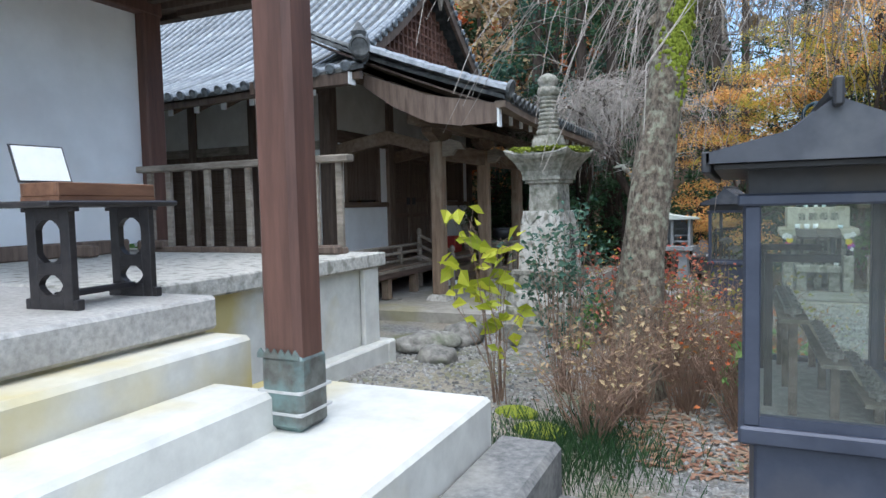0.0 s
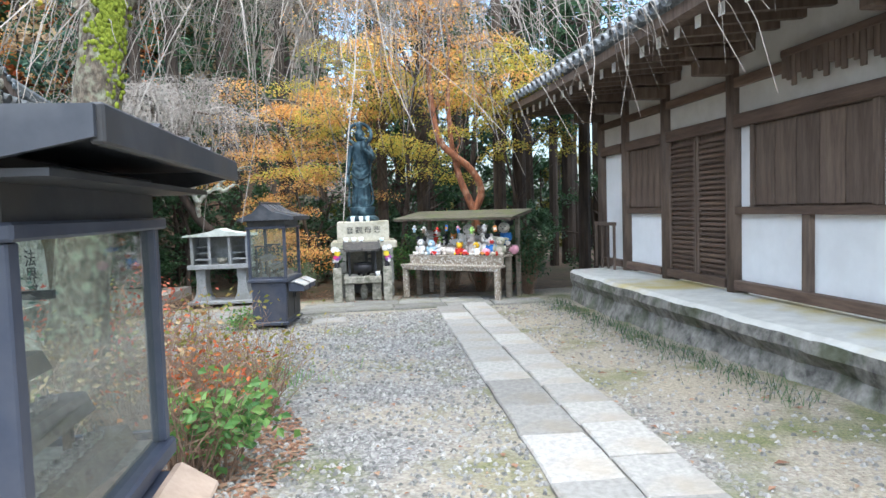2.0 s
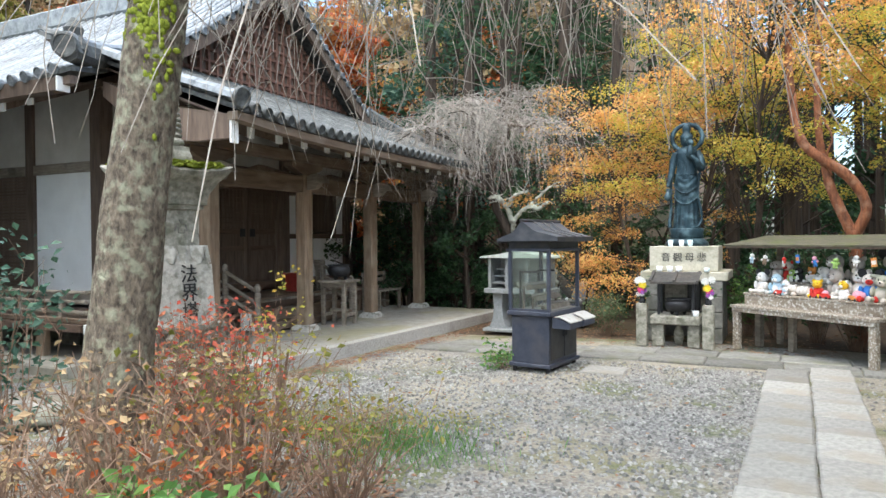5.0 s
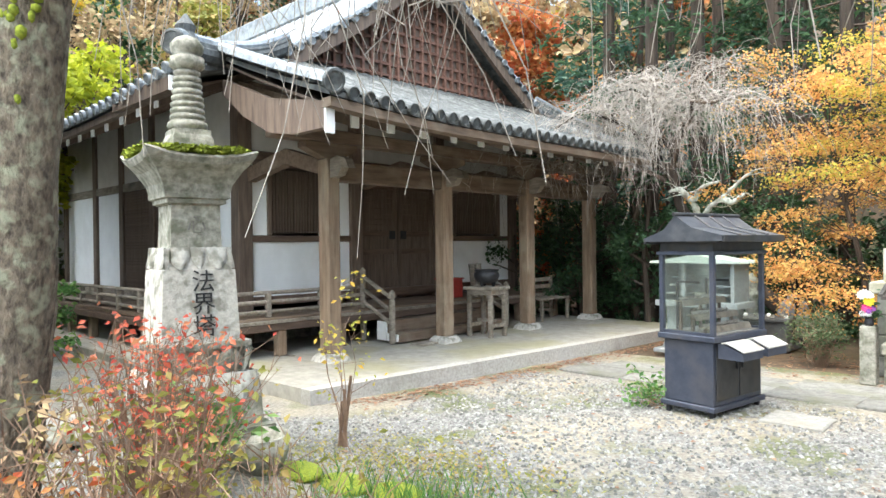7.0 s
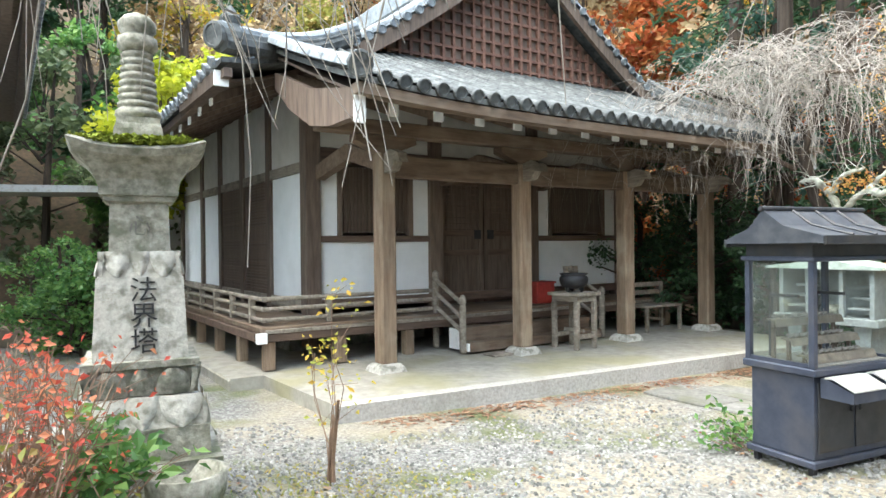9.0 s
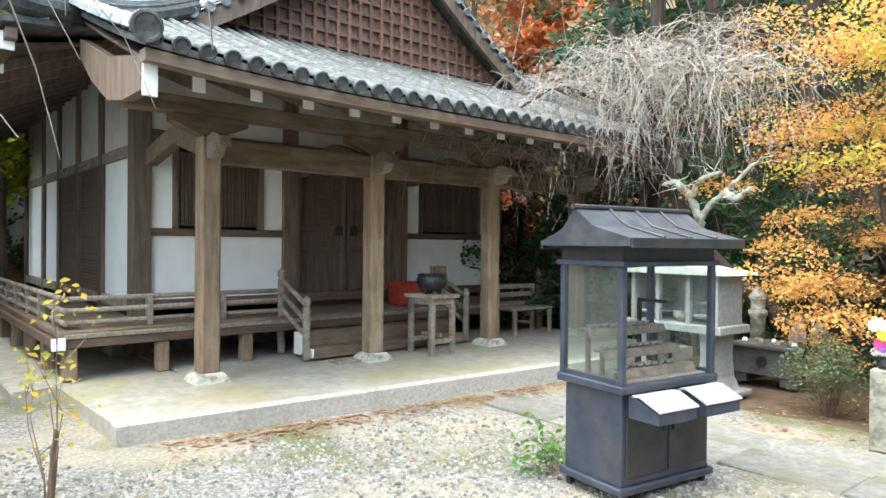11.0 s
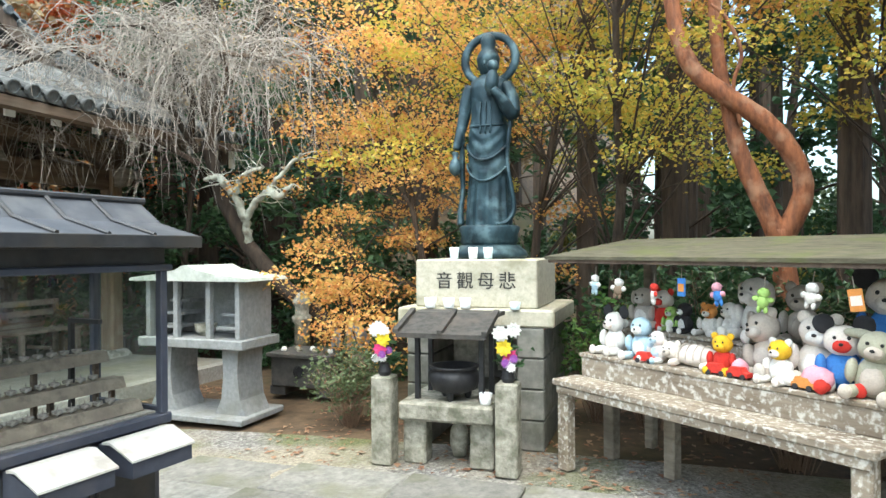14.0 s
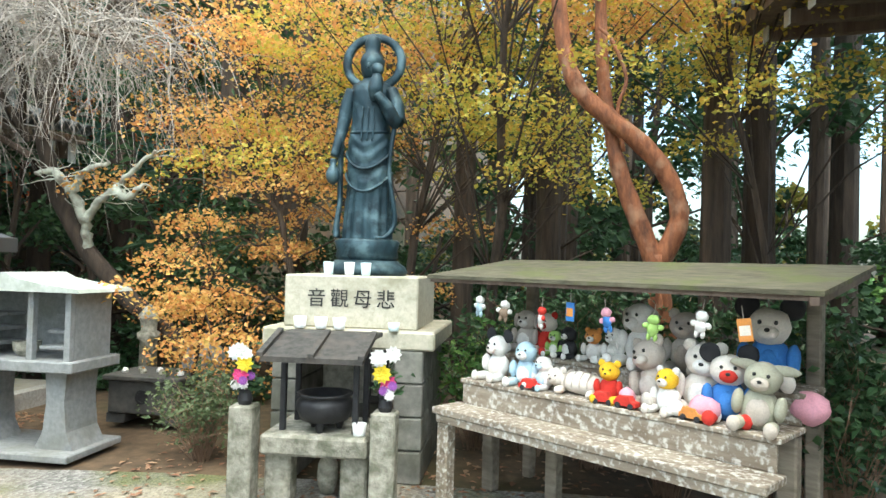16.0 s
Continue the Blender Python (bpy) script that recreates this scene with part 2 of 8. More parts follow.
# ---- building helpers ----
def thing(name, x, y, z, label, category, group="", turn=0.0, kind=""):
    ob = new(name)
    ob.matrix_basis = pose(x, y, z, 0, 0, turn)
    ob.empty_display_size = 0.2
    return tagged(ob, label, category, group, kind)


def in_world(ob):
    m = ob.matrix_basis.copy()
    while ob.parent:
        ob = ob.parent
        m = ob.matrix_basis @ m
    return m


def part(name, bm, mat, parent=None, label="", world=False, smooth=False):
    """Links bm as one mesh; world: bm is in the world's coordinates."""
    me = bpy.data.meshes.new(name)
    if world and parent:
        bm.transform(in_world(parent).inverted())
    bm.to_mesh(me)
    bm.free()
    me.materials.append(M[mat] if isinstance(mat, str) else mat)
    if smooth:
        me.polygons.foreach_set("use_smooth", [True] * len(me.polygons))
    ob = new(name, me)
    if parent:
        ob.parent = parent
    if label:
        ob["label"] = label
    return ob


def share(name, ob, m, parent=None):
    """Another object on ob's mesh, at the pose m."""
    o = new(name, ob.data)
    o.parent = parent or ob.parent
    o.matrix_basis = m
    return o


def box(lo, hi, bev=0.0, bm=None, m=None):
    bm = bm or bmesh.new()
    c = [(a + b) / 2 for a, b in zip(lo, hi)]
    s = [abs(b - a) for a, b in zip(lo, hi)]
    mm = Matrix.Translation(c) @ Matrix.Diagonal((*s, 1))
    r = bmesh.ops.create_cube(bm, size=1, matrix=(m @ mm) if m else mm)
    if bev:
        es = {e for v in r["verts"] for e in v.link_edges}
        bmesh.ops.bevel(bm, geom=list(es), offset=bev, segments=1, affect="EDGES", profile=0.5)
    return bm


def boxes(items, bev=0.0):
    bm = bmesh.new()
    for lo, hi in items:
        box(lo, hi, bev, bm)
    return bm


def lathe(profile, n=20, bm=None, centre=(0, 0, 0)):
    """A turned shape from (radius, height) rows."""
    bm = bm or bmesh.new()
    rings = []
    for r, z in profile:
        rings.append([bm.verts.new((centre[0] + r * math.cos(2 * math.pi * i / n), centre[1] + r * math.sin(2 * math.pi * i / n), centre[2] + z)) for i in range(n)])
    for a, b in zip(rings, rings[1:]):
        for i in range(n):
            bm.faces.new((a[i], a[(i + 1) % n], b[(i + 1) % n], b[i]))
    bm.faces.new(rings[0][::-1])
    bm.faces.new(rings[-1])
    return bm


def square_lathe(profile, bm=None, turn=0.0):
    """Stacked square sections from (half width, height) rows."""
    bm = bm or bmesh.new()
    rings = []
    for r, z in profile:
        rings.append([bm.verts.new((sx * r, sy * r, z)) for sx, sy in ((-1, -1), (1, -1), (1, 1), (-1, 1))])
    for a, b in zip(rings, rings[1:]):
        for i in range(4):
            bm.faces.new((a[i], a[(i + 1) % 4], b[(i + 1) % 4], b[i]))
    bm.faces.new(rings[0][::-1])
    bm.faces.new(rings[-1])
    return bm


def tube(points, radii, n=6, bm=None):
    """A round limb along points."""
    bm = bm or bmesh.new()
    pts = [Vector(p) for p in points]
    rings = []
    for i, p in enumerate(pts):
        d = (pts[min(i + 1, len(pts) - 1)] - pts[max(i - 1, 0)]).normalized()
        u = d.cross(Vector((0.31, 0.9, 0.2)))
        if u.length < 1e-3:
            u = d.cross(Vector((1, 0, 0)))
        u.normalize()
        w = d.cross(u)
        r = radii[i] if hasattr(radii, "__len__") else radii
        rings.append([bm.verts.new(p + r * (math.cos(2 * math.pi * k / n) * u + math.sin(2 * math.pi * k / n) * w)) for k in range(n)])
    for a, b in zip(rings, rings[1:]):
        for k in range(n):
            bm.faces.new((a[k], a[(k + 1) % n], b[(k + 1) % n], b[k]))
    bm.faces.new(rings[0][::-1])
    bm.faces.new(rings[-1])
    return bm


def prism(outline, lo, hi, axis="y", bm=None):
    """A flat outline, in (x, z), (y, z) or (x, y), drawn out along the remaining axis."""
    bm = bm or bmesh.new()

    def at(a, b, c):
        return {"y": (a, c, b), "x": (c, a, b), "z": (a, b, c)}[axis]

    f = [bm.verts.new(at(a, b, lo)) for a, b in outline]
    g = [bm.verts.new(at(a, b, hi)) for a, b in outline]
    bm.faces.new(f)
    bm.faces.new(g[::-1])
    k = len(f)
    for i in range(k):
        bm.faces.new((f[i], g[i], g[(i + 1) % k], f[(i + 1) % k]))
    bmesh.ops.recalc_face_normals(bm, faces=bm.faces)
    return bm


def leaf_cloud(points, size, seed, tilt=1.0, aspect=0.55):
    """Many small pointed leaves at points; tilt 0 lays them flat, 1 turns them any way."""
    rs = np.random.RandomState(int(seed * 1000) % 99991)
    p = np.array(points, float)
    n = len(p)
    az = rs.uniform(0, 2 * np.pi, n)
    nz = np.stack([rs.normal(0, 1, n) * tilt, rs.normal(0, 1, n) * tilt, rs.uniform(0.4, 1.2, n)], 1)
    nz /= np.linalg.norm(nz, axis=1)[:, None]
    u = np.stack([np.cos(az), np.sin(az), np.zeros(n)], 1)
    u -= nz * (u * nz).sum(1)[:, None]
    u /= np.linalg.norm(u, axis=1)[:, None]
    w = np.cross(nz, u)
    s = (size * rs.uniform(0.6, 1.3, n))[:, None]
    v = np.stack([p - u * s * 0.5, p + w * s * aspect * 0.5 + nz * s * 0.08, p + u * s * 0.5 - nz * s * 0.1, p - w * s * aspect * 0.5 + nz * s * 0.08], 1).reshape(-1, 3)
    bm = bmesh.new()
    vs = [bm.verts.new(c) for c in v]
    for i in range(n):
        bm.faces.new(vs[4 * i: 4 * i + 4])
    return bm


def smooth_line(points, k=6):
    """A rounded line through points, k steps to each stretch."""
    q = [Vector(p) for p in points]
    q = [q[0] * 2 - q[1]] + q + [q[-1] * 2 - q[-2]]
    out = []
    for a, b, c, d in zip(q, q[1:], q[2:], q[3:]):
        for i in range(k):
            t = i / k
            out.append(0.5 * (2 * b + (c - a) * t + (2 * a - 5 * b + 4 * c - d) * t * t + (3 * b - a - 3 * c + d) * t ** 3))
    return out + [Vector(points[-1])]


def eased(values, k=6):
    """The same number of steps for a list of radii."""
    return [a + (b - a) * i / k for a, b in zip(values, values[1:]) for i in range(k)] + [values[-1]]


def smooth_step(v):
    v = max(0.0, min(1.0, v))
    return v * v * (3 - 2 * v)


def ground_z(x, y):
    z = 0.04 - 0.09 * smooth_step((y - 5) / 6) - 0.08 * smooth_step((1.5 - x) / 4) * smooth_step((y - 6) / 3)
    z += 0.27 * math.exp(-((x + 1.55) ** 2 + (y - 6.85) ** 2) / 0.55)
    z += 0.14 * smooth_step((-0.5 - x) / 2) * smooth_step((6.8 - y) / 2)
    return z


def hill_z(x, y):
    """The wooded bank behind the courtyard."""
    a = max(0.0, -x - 15.5) * 0.75 * smooth_step((-x - 15) / 4)
    b = max(0.0, y - 21 + 0.35 * min(0.0, x + 2)) * 0.7 * smooth_step((3 - x) / 8)
    return min(a + b - 0.5 * min(a, b), 26)


def ground():
    bm = bmesh.new()
    xs = [-400, -150, -60, -40, -30, -25, -21, -18, -16, -14, -12, -10] + [-9 + 0.25 * i for i in range(65)] + [8, 10, 13, 17, 22, 30, 45, 80, 150, 400]
    ys = [-400, -150, -60, -30, -15, -8, -5] + [-3 + 0.25 * i for i in range(77)] + [17, 18.5, 20, 22, 24, 27, 31, 36, 42, 50, 70, 150, 400]
    g = []
    for y in ys:
        row = []
        for x in xs:
            z = ground_z(x, y) + hill_z(x, y)
            if -9 < x < 7.5 and -3 < y < 16:
                z += 0.018 * noise.noise((x * 0.9, y * 0.9, 3)) + 0.008 * noise.noise((x * 3, y * 3, 7))
            row.append(bm.verts.new((x, y, z)))
        g.append(row)
    for j in range(len(ys) - 1):
        for i in range(len(xs) - 1):
            f = bm.faces.new((g[j][i], g[j][i + 1], g[j + 1][i + 1], g[j + 1][i]))
            cx, cy = (xs[i] + xs[i + 1]) / 2, (ys[j] + ys[j + 1]) / 2
            f.material_index = 1 if cx < -10 or cy > 14.2 or cx > 10 else 0
            f.smooth = True
    ob = part("ground", bm, "ground")
    ob.data.materials.append(M["soil"])
    return tagged(ob, "grey gravel courtyard with earth, moss and fallen leaves", "ground", kind="structure")


ground()


# ---- temple hall with the porch ----
HY0, HY1, HX = 10.05, 16.9, -6.76      # front wall from y to y, at x
RIDGE_Y, RIDGE_Z = 13.95, 6.95


def side_roof_z(s):
    """Height of the side slope at s metres from the ridge."""
    return RIDGE_Z - 0.87 * s + 0.0465 * s * s


def porch_roof_z(x):
    """Height of the front skirt, from the gable's foot to the porch eave."""
    s = (-x - 3.05) / 3.55
    return 3.12 + 1.45 * s + 0.10 * s * (s - 1) * 2


def lift(y):
    """The eave's rise towards its ends."""
    d = abs(y - 13.4) / 4.3
    return 0.10 * max(0.0, d) ** 4


def rib(points, r=0.062, disc=True, base=None):
    """A row of round cover tiles along points, with the joints of its tiles."""
    bm = bmesh.new()
    pts = [Vector(p) for p in points]
    n = 5
    rings = []
    for i, p in enumerate(pts):
        d = (pts[min(i + 1, len(pts) - 1)] - pts[max(i - 1, 0)]).normalized()
        u = d.cross(Vector((0, 0, 1))).normalized()
        w = u.cross(d)
        for k in ((0.0, 1.06), (0.02, 0.94)) if i < len(pts) - 1 else ((0.0, 1.06),):
            rings.append([bm.verts.new(p + d * k[0] + k[1] * r * (math.cos(math.pi * j / n) * u + math.sin(math.pi * j / n) * w)) for j in range(n + 1)])
    for a, b in zip(rings, rings[1:]):
        for j in range(n):
            bm.faces.new((a[j], a[j + 1], b[j + 1], b[j]))
    bm.faces.new(rings[0])
    bm.faces.new(rings[-1][::-1])
    bmesh.ops.recalc_face_normals(bm, faces=bm.faces)
    return bm


def eave_disc(r=0.075):
    bm = lathe([(r, 0), (r, 0.05), (r * 0.8, 0.055), (r * 0.75, 0.04)], 12)
    return bm


def sheet(fn, us, vs, thick=0.06):
    """A curved slab under fn(u, v) -> point."""
    bm = bmesh.new()
    top = [[bm.verts.new(fn(u, v)) for u in us] for v in vs]
    low = [[bm.verts.new(Vector(fn(u, v)) - Vector((0, 0, thick))) for u in us] for v in vs]
    J, I = len(vs), len(us)
    for j in range(J - 1):
        for i in range(I - 1):
            bm.faces.new((top[j][i], top[j][i + 1], top[j + 1][i + 1], top[j + 1][i]))
            bm.faces.new((low[j][i], low[j + 1][i], low[j + 1][i + 1], low[j][i + 1]))
    for i in range(I - 1):
        bm.faces.new((top[0][i], low[0][i], low[0][i + 1], top[0][i + 1]))
        bm.faces.new((top[-1][i], top[-1][i + 1], low[-1][i + 1], low[-1][i]))
    for j in range(J - 1):
        bm.faces.new((top[j][0], top[j + 1][0], low[j + 1][0], low[j][0]))
        bm.faces.new((top[j][-1], low[j][-1], low[j + 1][-1], top[j + 1][-1]))
    bmesh.ops.recalc_face_normals(bm, faces=bm.faces)
    return bm


def span(a, b, n):
    return [a + (b - a) * i / (n - 1) for i in range(n)]


def onto(normal, at):
    """A pose whose z axis is normal."""
    return Matrix.Translation(at) @ Vector(normal).to_track_quat("Z", "Y").to_matrix().to_4x4()


def temple_hall():
    h = thing("temple_hall", -10, 13.4, -0.1, "weathered timber temple hall with white plaster and grey tiled roof", "temple hall")
    W = dict(parent=h, world=True)
    X = HX
    # front wall: posts, rails, panels
    for y in (HY0 + 0.12, 12.33, 14.45, HY1 - 0.12):
        part("wall_post", box((X - 0.12, y - 0.12, 0.1), (X + 0.12, y + 0.12, 4.25), 0.01), "wood_dark", **W)
    for z0, z1, d in ((2.86, 3.08, 0.10), (1.66, 1.76, 0.09), (0.66, 0.80, 0.09), (0.44, 0.58, 0.10)):
        for ya, yb in ((HY0, 12.33), (14.45, HY1)) if 1.5 < z0 < 1.7 else ((HY0, HY1),):
            part("rail_beam", box((X - d, ya + 0.01, z0), (X + d, yb - 0.01, z1), 0.008), "wood_darkh", **W)
    for ya, yb in ((10.28, 12.21), (14.57, 16.66)):
        part("plaster_panel", box((X - 0.04, ya, 0.80), (X + 0.04, yb, 1.66)), "plaster", **W)
        part("plaster_strip", box((X - 0.04, ya, 1.76), (X + 0.04, ya + 0.3, 2.86)), "plaster", **W)
        part("plaster_strip", box((X - 0.04, yb - 0.3, 1.76), (X + 0.04, yb, 2.86)), "plaster", **W)
        win = part("window", box((X - 0.03, ya + 0.36, 1.82), (X + 0.01, yb - 0.36, 2.80)), "wood_dark", label="dark wooden lattice window", **W)
        for a, b in ((ya + 0.3, ya + 0.38), (yb - 0.38, yb - 0.3)):
            part("frame", box((X - 0.06, a, 1.76), (X + 0.075, b, 2.86), 0.006), "wood_dark", parent=win, world=True)
        slat = part("slat", box((X + 0.012, ya + 0.42, 1.80), (X + 0.035, ya + 0.445, 2.82)), "wood_dark", parent=win, world=True)
        k = int((yb - ya - 0.8) / 0.055)
        for i in range(1, k):
            share("slat", slat, pose(0, i * 0.055, 0), win)
    for ya, yb in ((HY0 + 0.24, 12.21), (12.45, 14.33), (14.57, HY1 - 0.24)):
        part("upper_plaster", box((X - 0.05, ya, 3.08), (X + 0.05, yb, 4.3)), "plaster_grey", **W)
    # door bay: two panelled leaves
    part("door_head", box((X - 0.09, 12.45, 2.72), (X + 0.09, 14.33, 2.86), 0.01), "wood_darkh", **W)
    for ya, yb in ((12.46, 13.38), (13.40, 14.32)):
        door = part("door", box((X - 0.08, ya, 0.60), (X - 0.03, yb, 2.72)), "wood_dark", label="dark panelled wooden door leaf", **W)
        for z in (0.60, 1.42, 1.75, 2.62):
            part("door_rail", box((X - 0.028, ya, z), (X + 0.0, yb, z + 0.10), 0.004), "wood_darkh", parent=door, world=True)
        for y in (ya, yb - 0.09):
            part("stile", box((X - 0.03, y, 0.6), (X + 0.002, y + 0.09, 2.72), 0.004), "wood_dark", parent=door, world=True)
        bar = part("lattice_bar", box((X - 0.028, ya + 0.1, 1.86), (X - 0.012, yb - 0.1, 1.875)), "wood_darkh", parent=door, world=True)
        for i in range(1, 8):
            share("lattice_bar", bar, pose(0, 0, i * 0.1), door)
        bar2 = part("lattice_upright", box((X - 0.026, ya + 0.16, 1.85), (X - 0.010, ya + 0.175, 2.62)), "wood_dark", parent=door, world=True)
        for i in range(1, 7):
            share("lattice_upright", bar2, pose(0, i * 0.1, 0), door)
        part("lock_plate", box((X - 0.0, (yb - 0.2) if ya < 13 else (ya + 0.06), 1.7), (X + 0.02, (yb - 0.06) if ya < 13 else (ya + 0.2), 1.86), 0.004), "metal_black", parent=door, world=True)
    # side wall facing south
    Y = HY0 + 0.12
    xs = [-8.4, -9.9, -11.4, -12.9, -14.9]
    for x in xs:
        part("side_post", box((x - 0.1, Y - 0.1, 0.1), (x + 0.1, Y + 0.1, 4.12), 0.01), "wood_dark", **W)
    edges = [X - 0.12] + xs
    for i in range(5):
        a, b = edges[i + 1] + 0.1, edges[i] - (0.1 if i else 0)
        if i in (0, 3, 4):
            part("plaster_panel", box((a, Y - 0.04, 0.8), (b, Y + 0.04, 2.72)), "plaster", **W)
        else:
            sh = part("shutter", box((a, Y - 0.05, 0.8), (b, Y + 0.0, 2.72)), "wood_dark", label="slatted dark wooden shutter", **W)
            sl = part("slat", box((a + 0.04, Y - 0.068, 0.85), (b - 0.04, Y - 0.048, 0.875)), "wood_darkh", parent=sh, world=True)
            for k in range(1, 36):
                share("slat", sl, pose(0, 0, k * 0.052), sh)
        part("upper_plaster", box((a, Y - 0.05, 2.88), (b, Y + 0.05, 4.16)), "plaster_grey", **W)
    for z0, z1 in ((2.72, 2.88), (0.64, 0.8)):
        part("side_rail", box((-14.9, Y - 0.09, z0), (X - 0.13, Y + 0.09, z1), 0.008), "wood_grey", **W)
    # back and north walls
    part("back_wall", box((-15.1, Y, 0.0), (-14.95, HY1, 3.6)), "plaster_grey", **W)
    part("north_wall", box((-14.9, HY1 - 0.1, 0.0), (X - 0.13, HY1, 3.6)), "plaster_grey", **W)
    part("ceiling_board", box((-14.9, Y, 3.5), (X, HY1, 3.56)), "wood_dark", **W)
    # veranda
    part("veranda_floor", box((X + 0.12, 9.0, 0.52), (-5.55, HY1 + 0.9, 0.59), 0.01), "wood_beam", **W)
    part("veranda_floor", box((-14.9, 9.0, 0.52), (X + 0.11, Y - 0.11, 0.59), 0.01), "wood_beam", **W)
    part("veranda_edge", box((-5.65, 8.98, 0.41), (-5.5, HY1 + 0.9, 0.515), 0.008), "wood_darkh", **W)
    part("veranda_edge", box((-14.9, 8.95, 0.41), (-5.66, 9.07, 0.515), 0.008), "wood_darkh", **W)
    part("white_end", box((-5.54, 8.93, 0.40), (-5.46, 9.06, 0.53), 0.005), "white", label="white-painted beam end", **W)
    part("white_edge_strip", box((-5.549, 9.06, 0.515), (-5.485, HY1 + 0.9, 0.56), 0.004), "wood_grey", **W)
    for y in (9.12, 10.1, 11.15, 12.3, 13.4, 14.5, 15.6, 16.8):
        part("veranda_foot", box((-5.68, y - 0.07, 0.05), (-5.54, y + 0.07, 0.41), 0.01), "wood_post", **W)
    for x in span(-14.6, -6.6, 8):
        part("veranda_foot", box((x - 0.07, 9.02, 0.0), (x + 0.07, 9.15, 0.41), 0.01), "wood_post", **W)
    part("foundation", box((-14.8, 9.9, -0.1), (X - 0.2, HY1 - 0.1, 0.5)), "stone_dark", **W)
    # low railing round the veranda
    for z in (0.66, 0.80, 0.93):
        part("railing_bar", tube([(-5.75, 9.1, z), (-5.75, 11.65, z)], 0.03, 8), "wood_grey", **W)
        part("railing_bar", tube([(-14.8, 9.1, z), (-5.70, 9.1, z)], 0.03, 8), "wood_grey", **W)
    for y in (10.0, 10.9):
        part("railing_post", box((-5.79, y - 0.035, 0.59), (-5.71, y + 0.035, 0.92), 0.006), "wood_grey", **W)
    for x in span(-14.2, -6.2, 10):
        part("railing_post", box((x - 0.035, 9.06, 0.59), (x + 0.035, 9.14, 0.92), 0.006), "wood_grey", **W)
    # gable
    gz, gy = 4.50, (RIDGE_Y - 3.1, RIDGE_Y + 3.1)
    outline = [(gy[0], gz)] + [(RIDGE_Y - s, side_roof_z(s) - 0.12) for s in span(2.9, 0, 8)] + [(RIDGE_Y + s, side_roof_z(s) - 0.12) for s in span(0.3, 2.9, 8)] + [(gy[1], gz)]
    part("gable_board", prism(outline, -6.72, -6.66, "x"), "wood_dark", label="dark red-brown gable boards", **W)
    for i in range(-13, 14):
        y = RIDGE_Y + i * 0.21
        top = side_roof_z(abs(i * 0.21)) - 0.2
        if top > gz + 0.15:
            part("lattice_upright", box((-6.66, y - 0.026, gz + 0.02), (-6.59, y + 0.026, top)), "wood_lattice", **W)
    for j in range(1, 10):
        z = gz + j * 0.21
        s = next((q for q in span(3.0, 0.0, 61) if side_roof_z(q) > z + 0.2), 0.2)
        if s > 0.25:
            part("lattice_bar", box((-6.67, RIDGE_Y - s, z - 0.024), (-6.60, RIDGE_Y + s, z + 0.024)), "wood_lattice", **W)
    for sg in (-1, 1):
        bm = bmesh.new()
        pr = [(RIDGE_Y + sg * s, side_roof_z(s)) for s in span(0, 3.35, 10)]
        pts = [(y, z - 0.05) for y, z in pr] + [(y, z - 0.30) for y, z in pr[::-1]]
        part("barge_board", prism(pts, -6.28, -6.20, "x", bm), "wood_dark", **W)
        tr = [(-6.27, y, z + 0.03) for y, z in pr]
        part("verge_tiles", rib(tr, 0.085), "tile", **W)
        d0 = part("verge_disc", eave_disc(0.07), "tile", parent=h)
        d0.matrix_basis = h.matrix_basis.inverted() @ onto((1, 0, -0.1), (-6.21, pr[1][0], pr[1][1] + 0.0))
        for s in span(0.45, 3.3, 14):
            share("verge_disc", d0, h.matrix_basis.inverted() @ onto((1, 0, -0.1), (-6.19, RIDGE_Y + sg * s, side_roof_z(s) - 0.01)), h)
    part("gable_pendant", prism([(RIDGE_Y - 0.16, 6.62), (RIDGE_Y - 0.09, 6.25), (RIDGE_Y, 6.05), (RIDGE_Y + 0.09, 6.25), (RIDGE_Y + 0.16, 6.62)], -6.2, -6.14, "x"), "wood_grey", **W)
    # side slopes
    for sg in (-1, 1):
        f = lambda u, v: (u, RIDGE_Y + sg * v, side_roof_z(v) + 0.16 * max(0, (v - 4) / 1.55) * max(0, (u + 9) / 3.9) ** 2)
        part("roof_slope", sheet(lambda u, v: f(u, v), span(-15.5, -6.25, 16), span(0, 3.25, 8)), "tile_dark", **W)
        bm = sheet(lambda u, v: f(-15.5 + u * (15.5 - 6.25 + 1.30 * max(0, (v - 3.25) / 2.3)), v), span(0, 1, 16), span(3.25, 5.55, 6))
        part("roof_slope", bm, "tile_dark", **W)
        x = -15.3
        proto = None
        while x < -6.45:
            if proto is None:
                proto = part("cover_tile", rib([(0, RIDGE_Y + sg * v - 13.4, side_roof_z(v) + 0.1) for v in span(0.1, 5.6, 18)]), "tile", parent=h)
                proto.matrix_basis = pose(x + 10, 0, 0)
            else:
                share("cover_tile", proto, pose(x + 10, 0, 0), h)
            x += 0.265
        while x < -5.1:
            v0 = 3.3 + max(0.0, (x + 6.25) / 1.30 * 2.3)
            if v0 < 5.3:
                part("cover_tile", rib([(x, RIDGE_Y + sg * v, f(x, v)[2]) for v in span(v0, 5.6, 6)]), "tile", **W)
            x += 0.265
        dd = None
        x = -15.3
        while x < -5.15:
            m = h.matrix_basis.inverted() @ onto((0, sg, -0.25), (x, RIDGE_Y + sg * 5.56, f(x, 5.55)[2] + 0.02))
            if dd is None:
                dd = part("eave_tile", eave_disc(), "tile", parent=h)
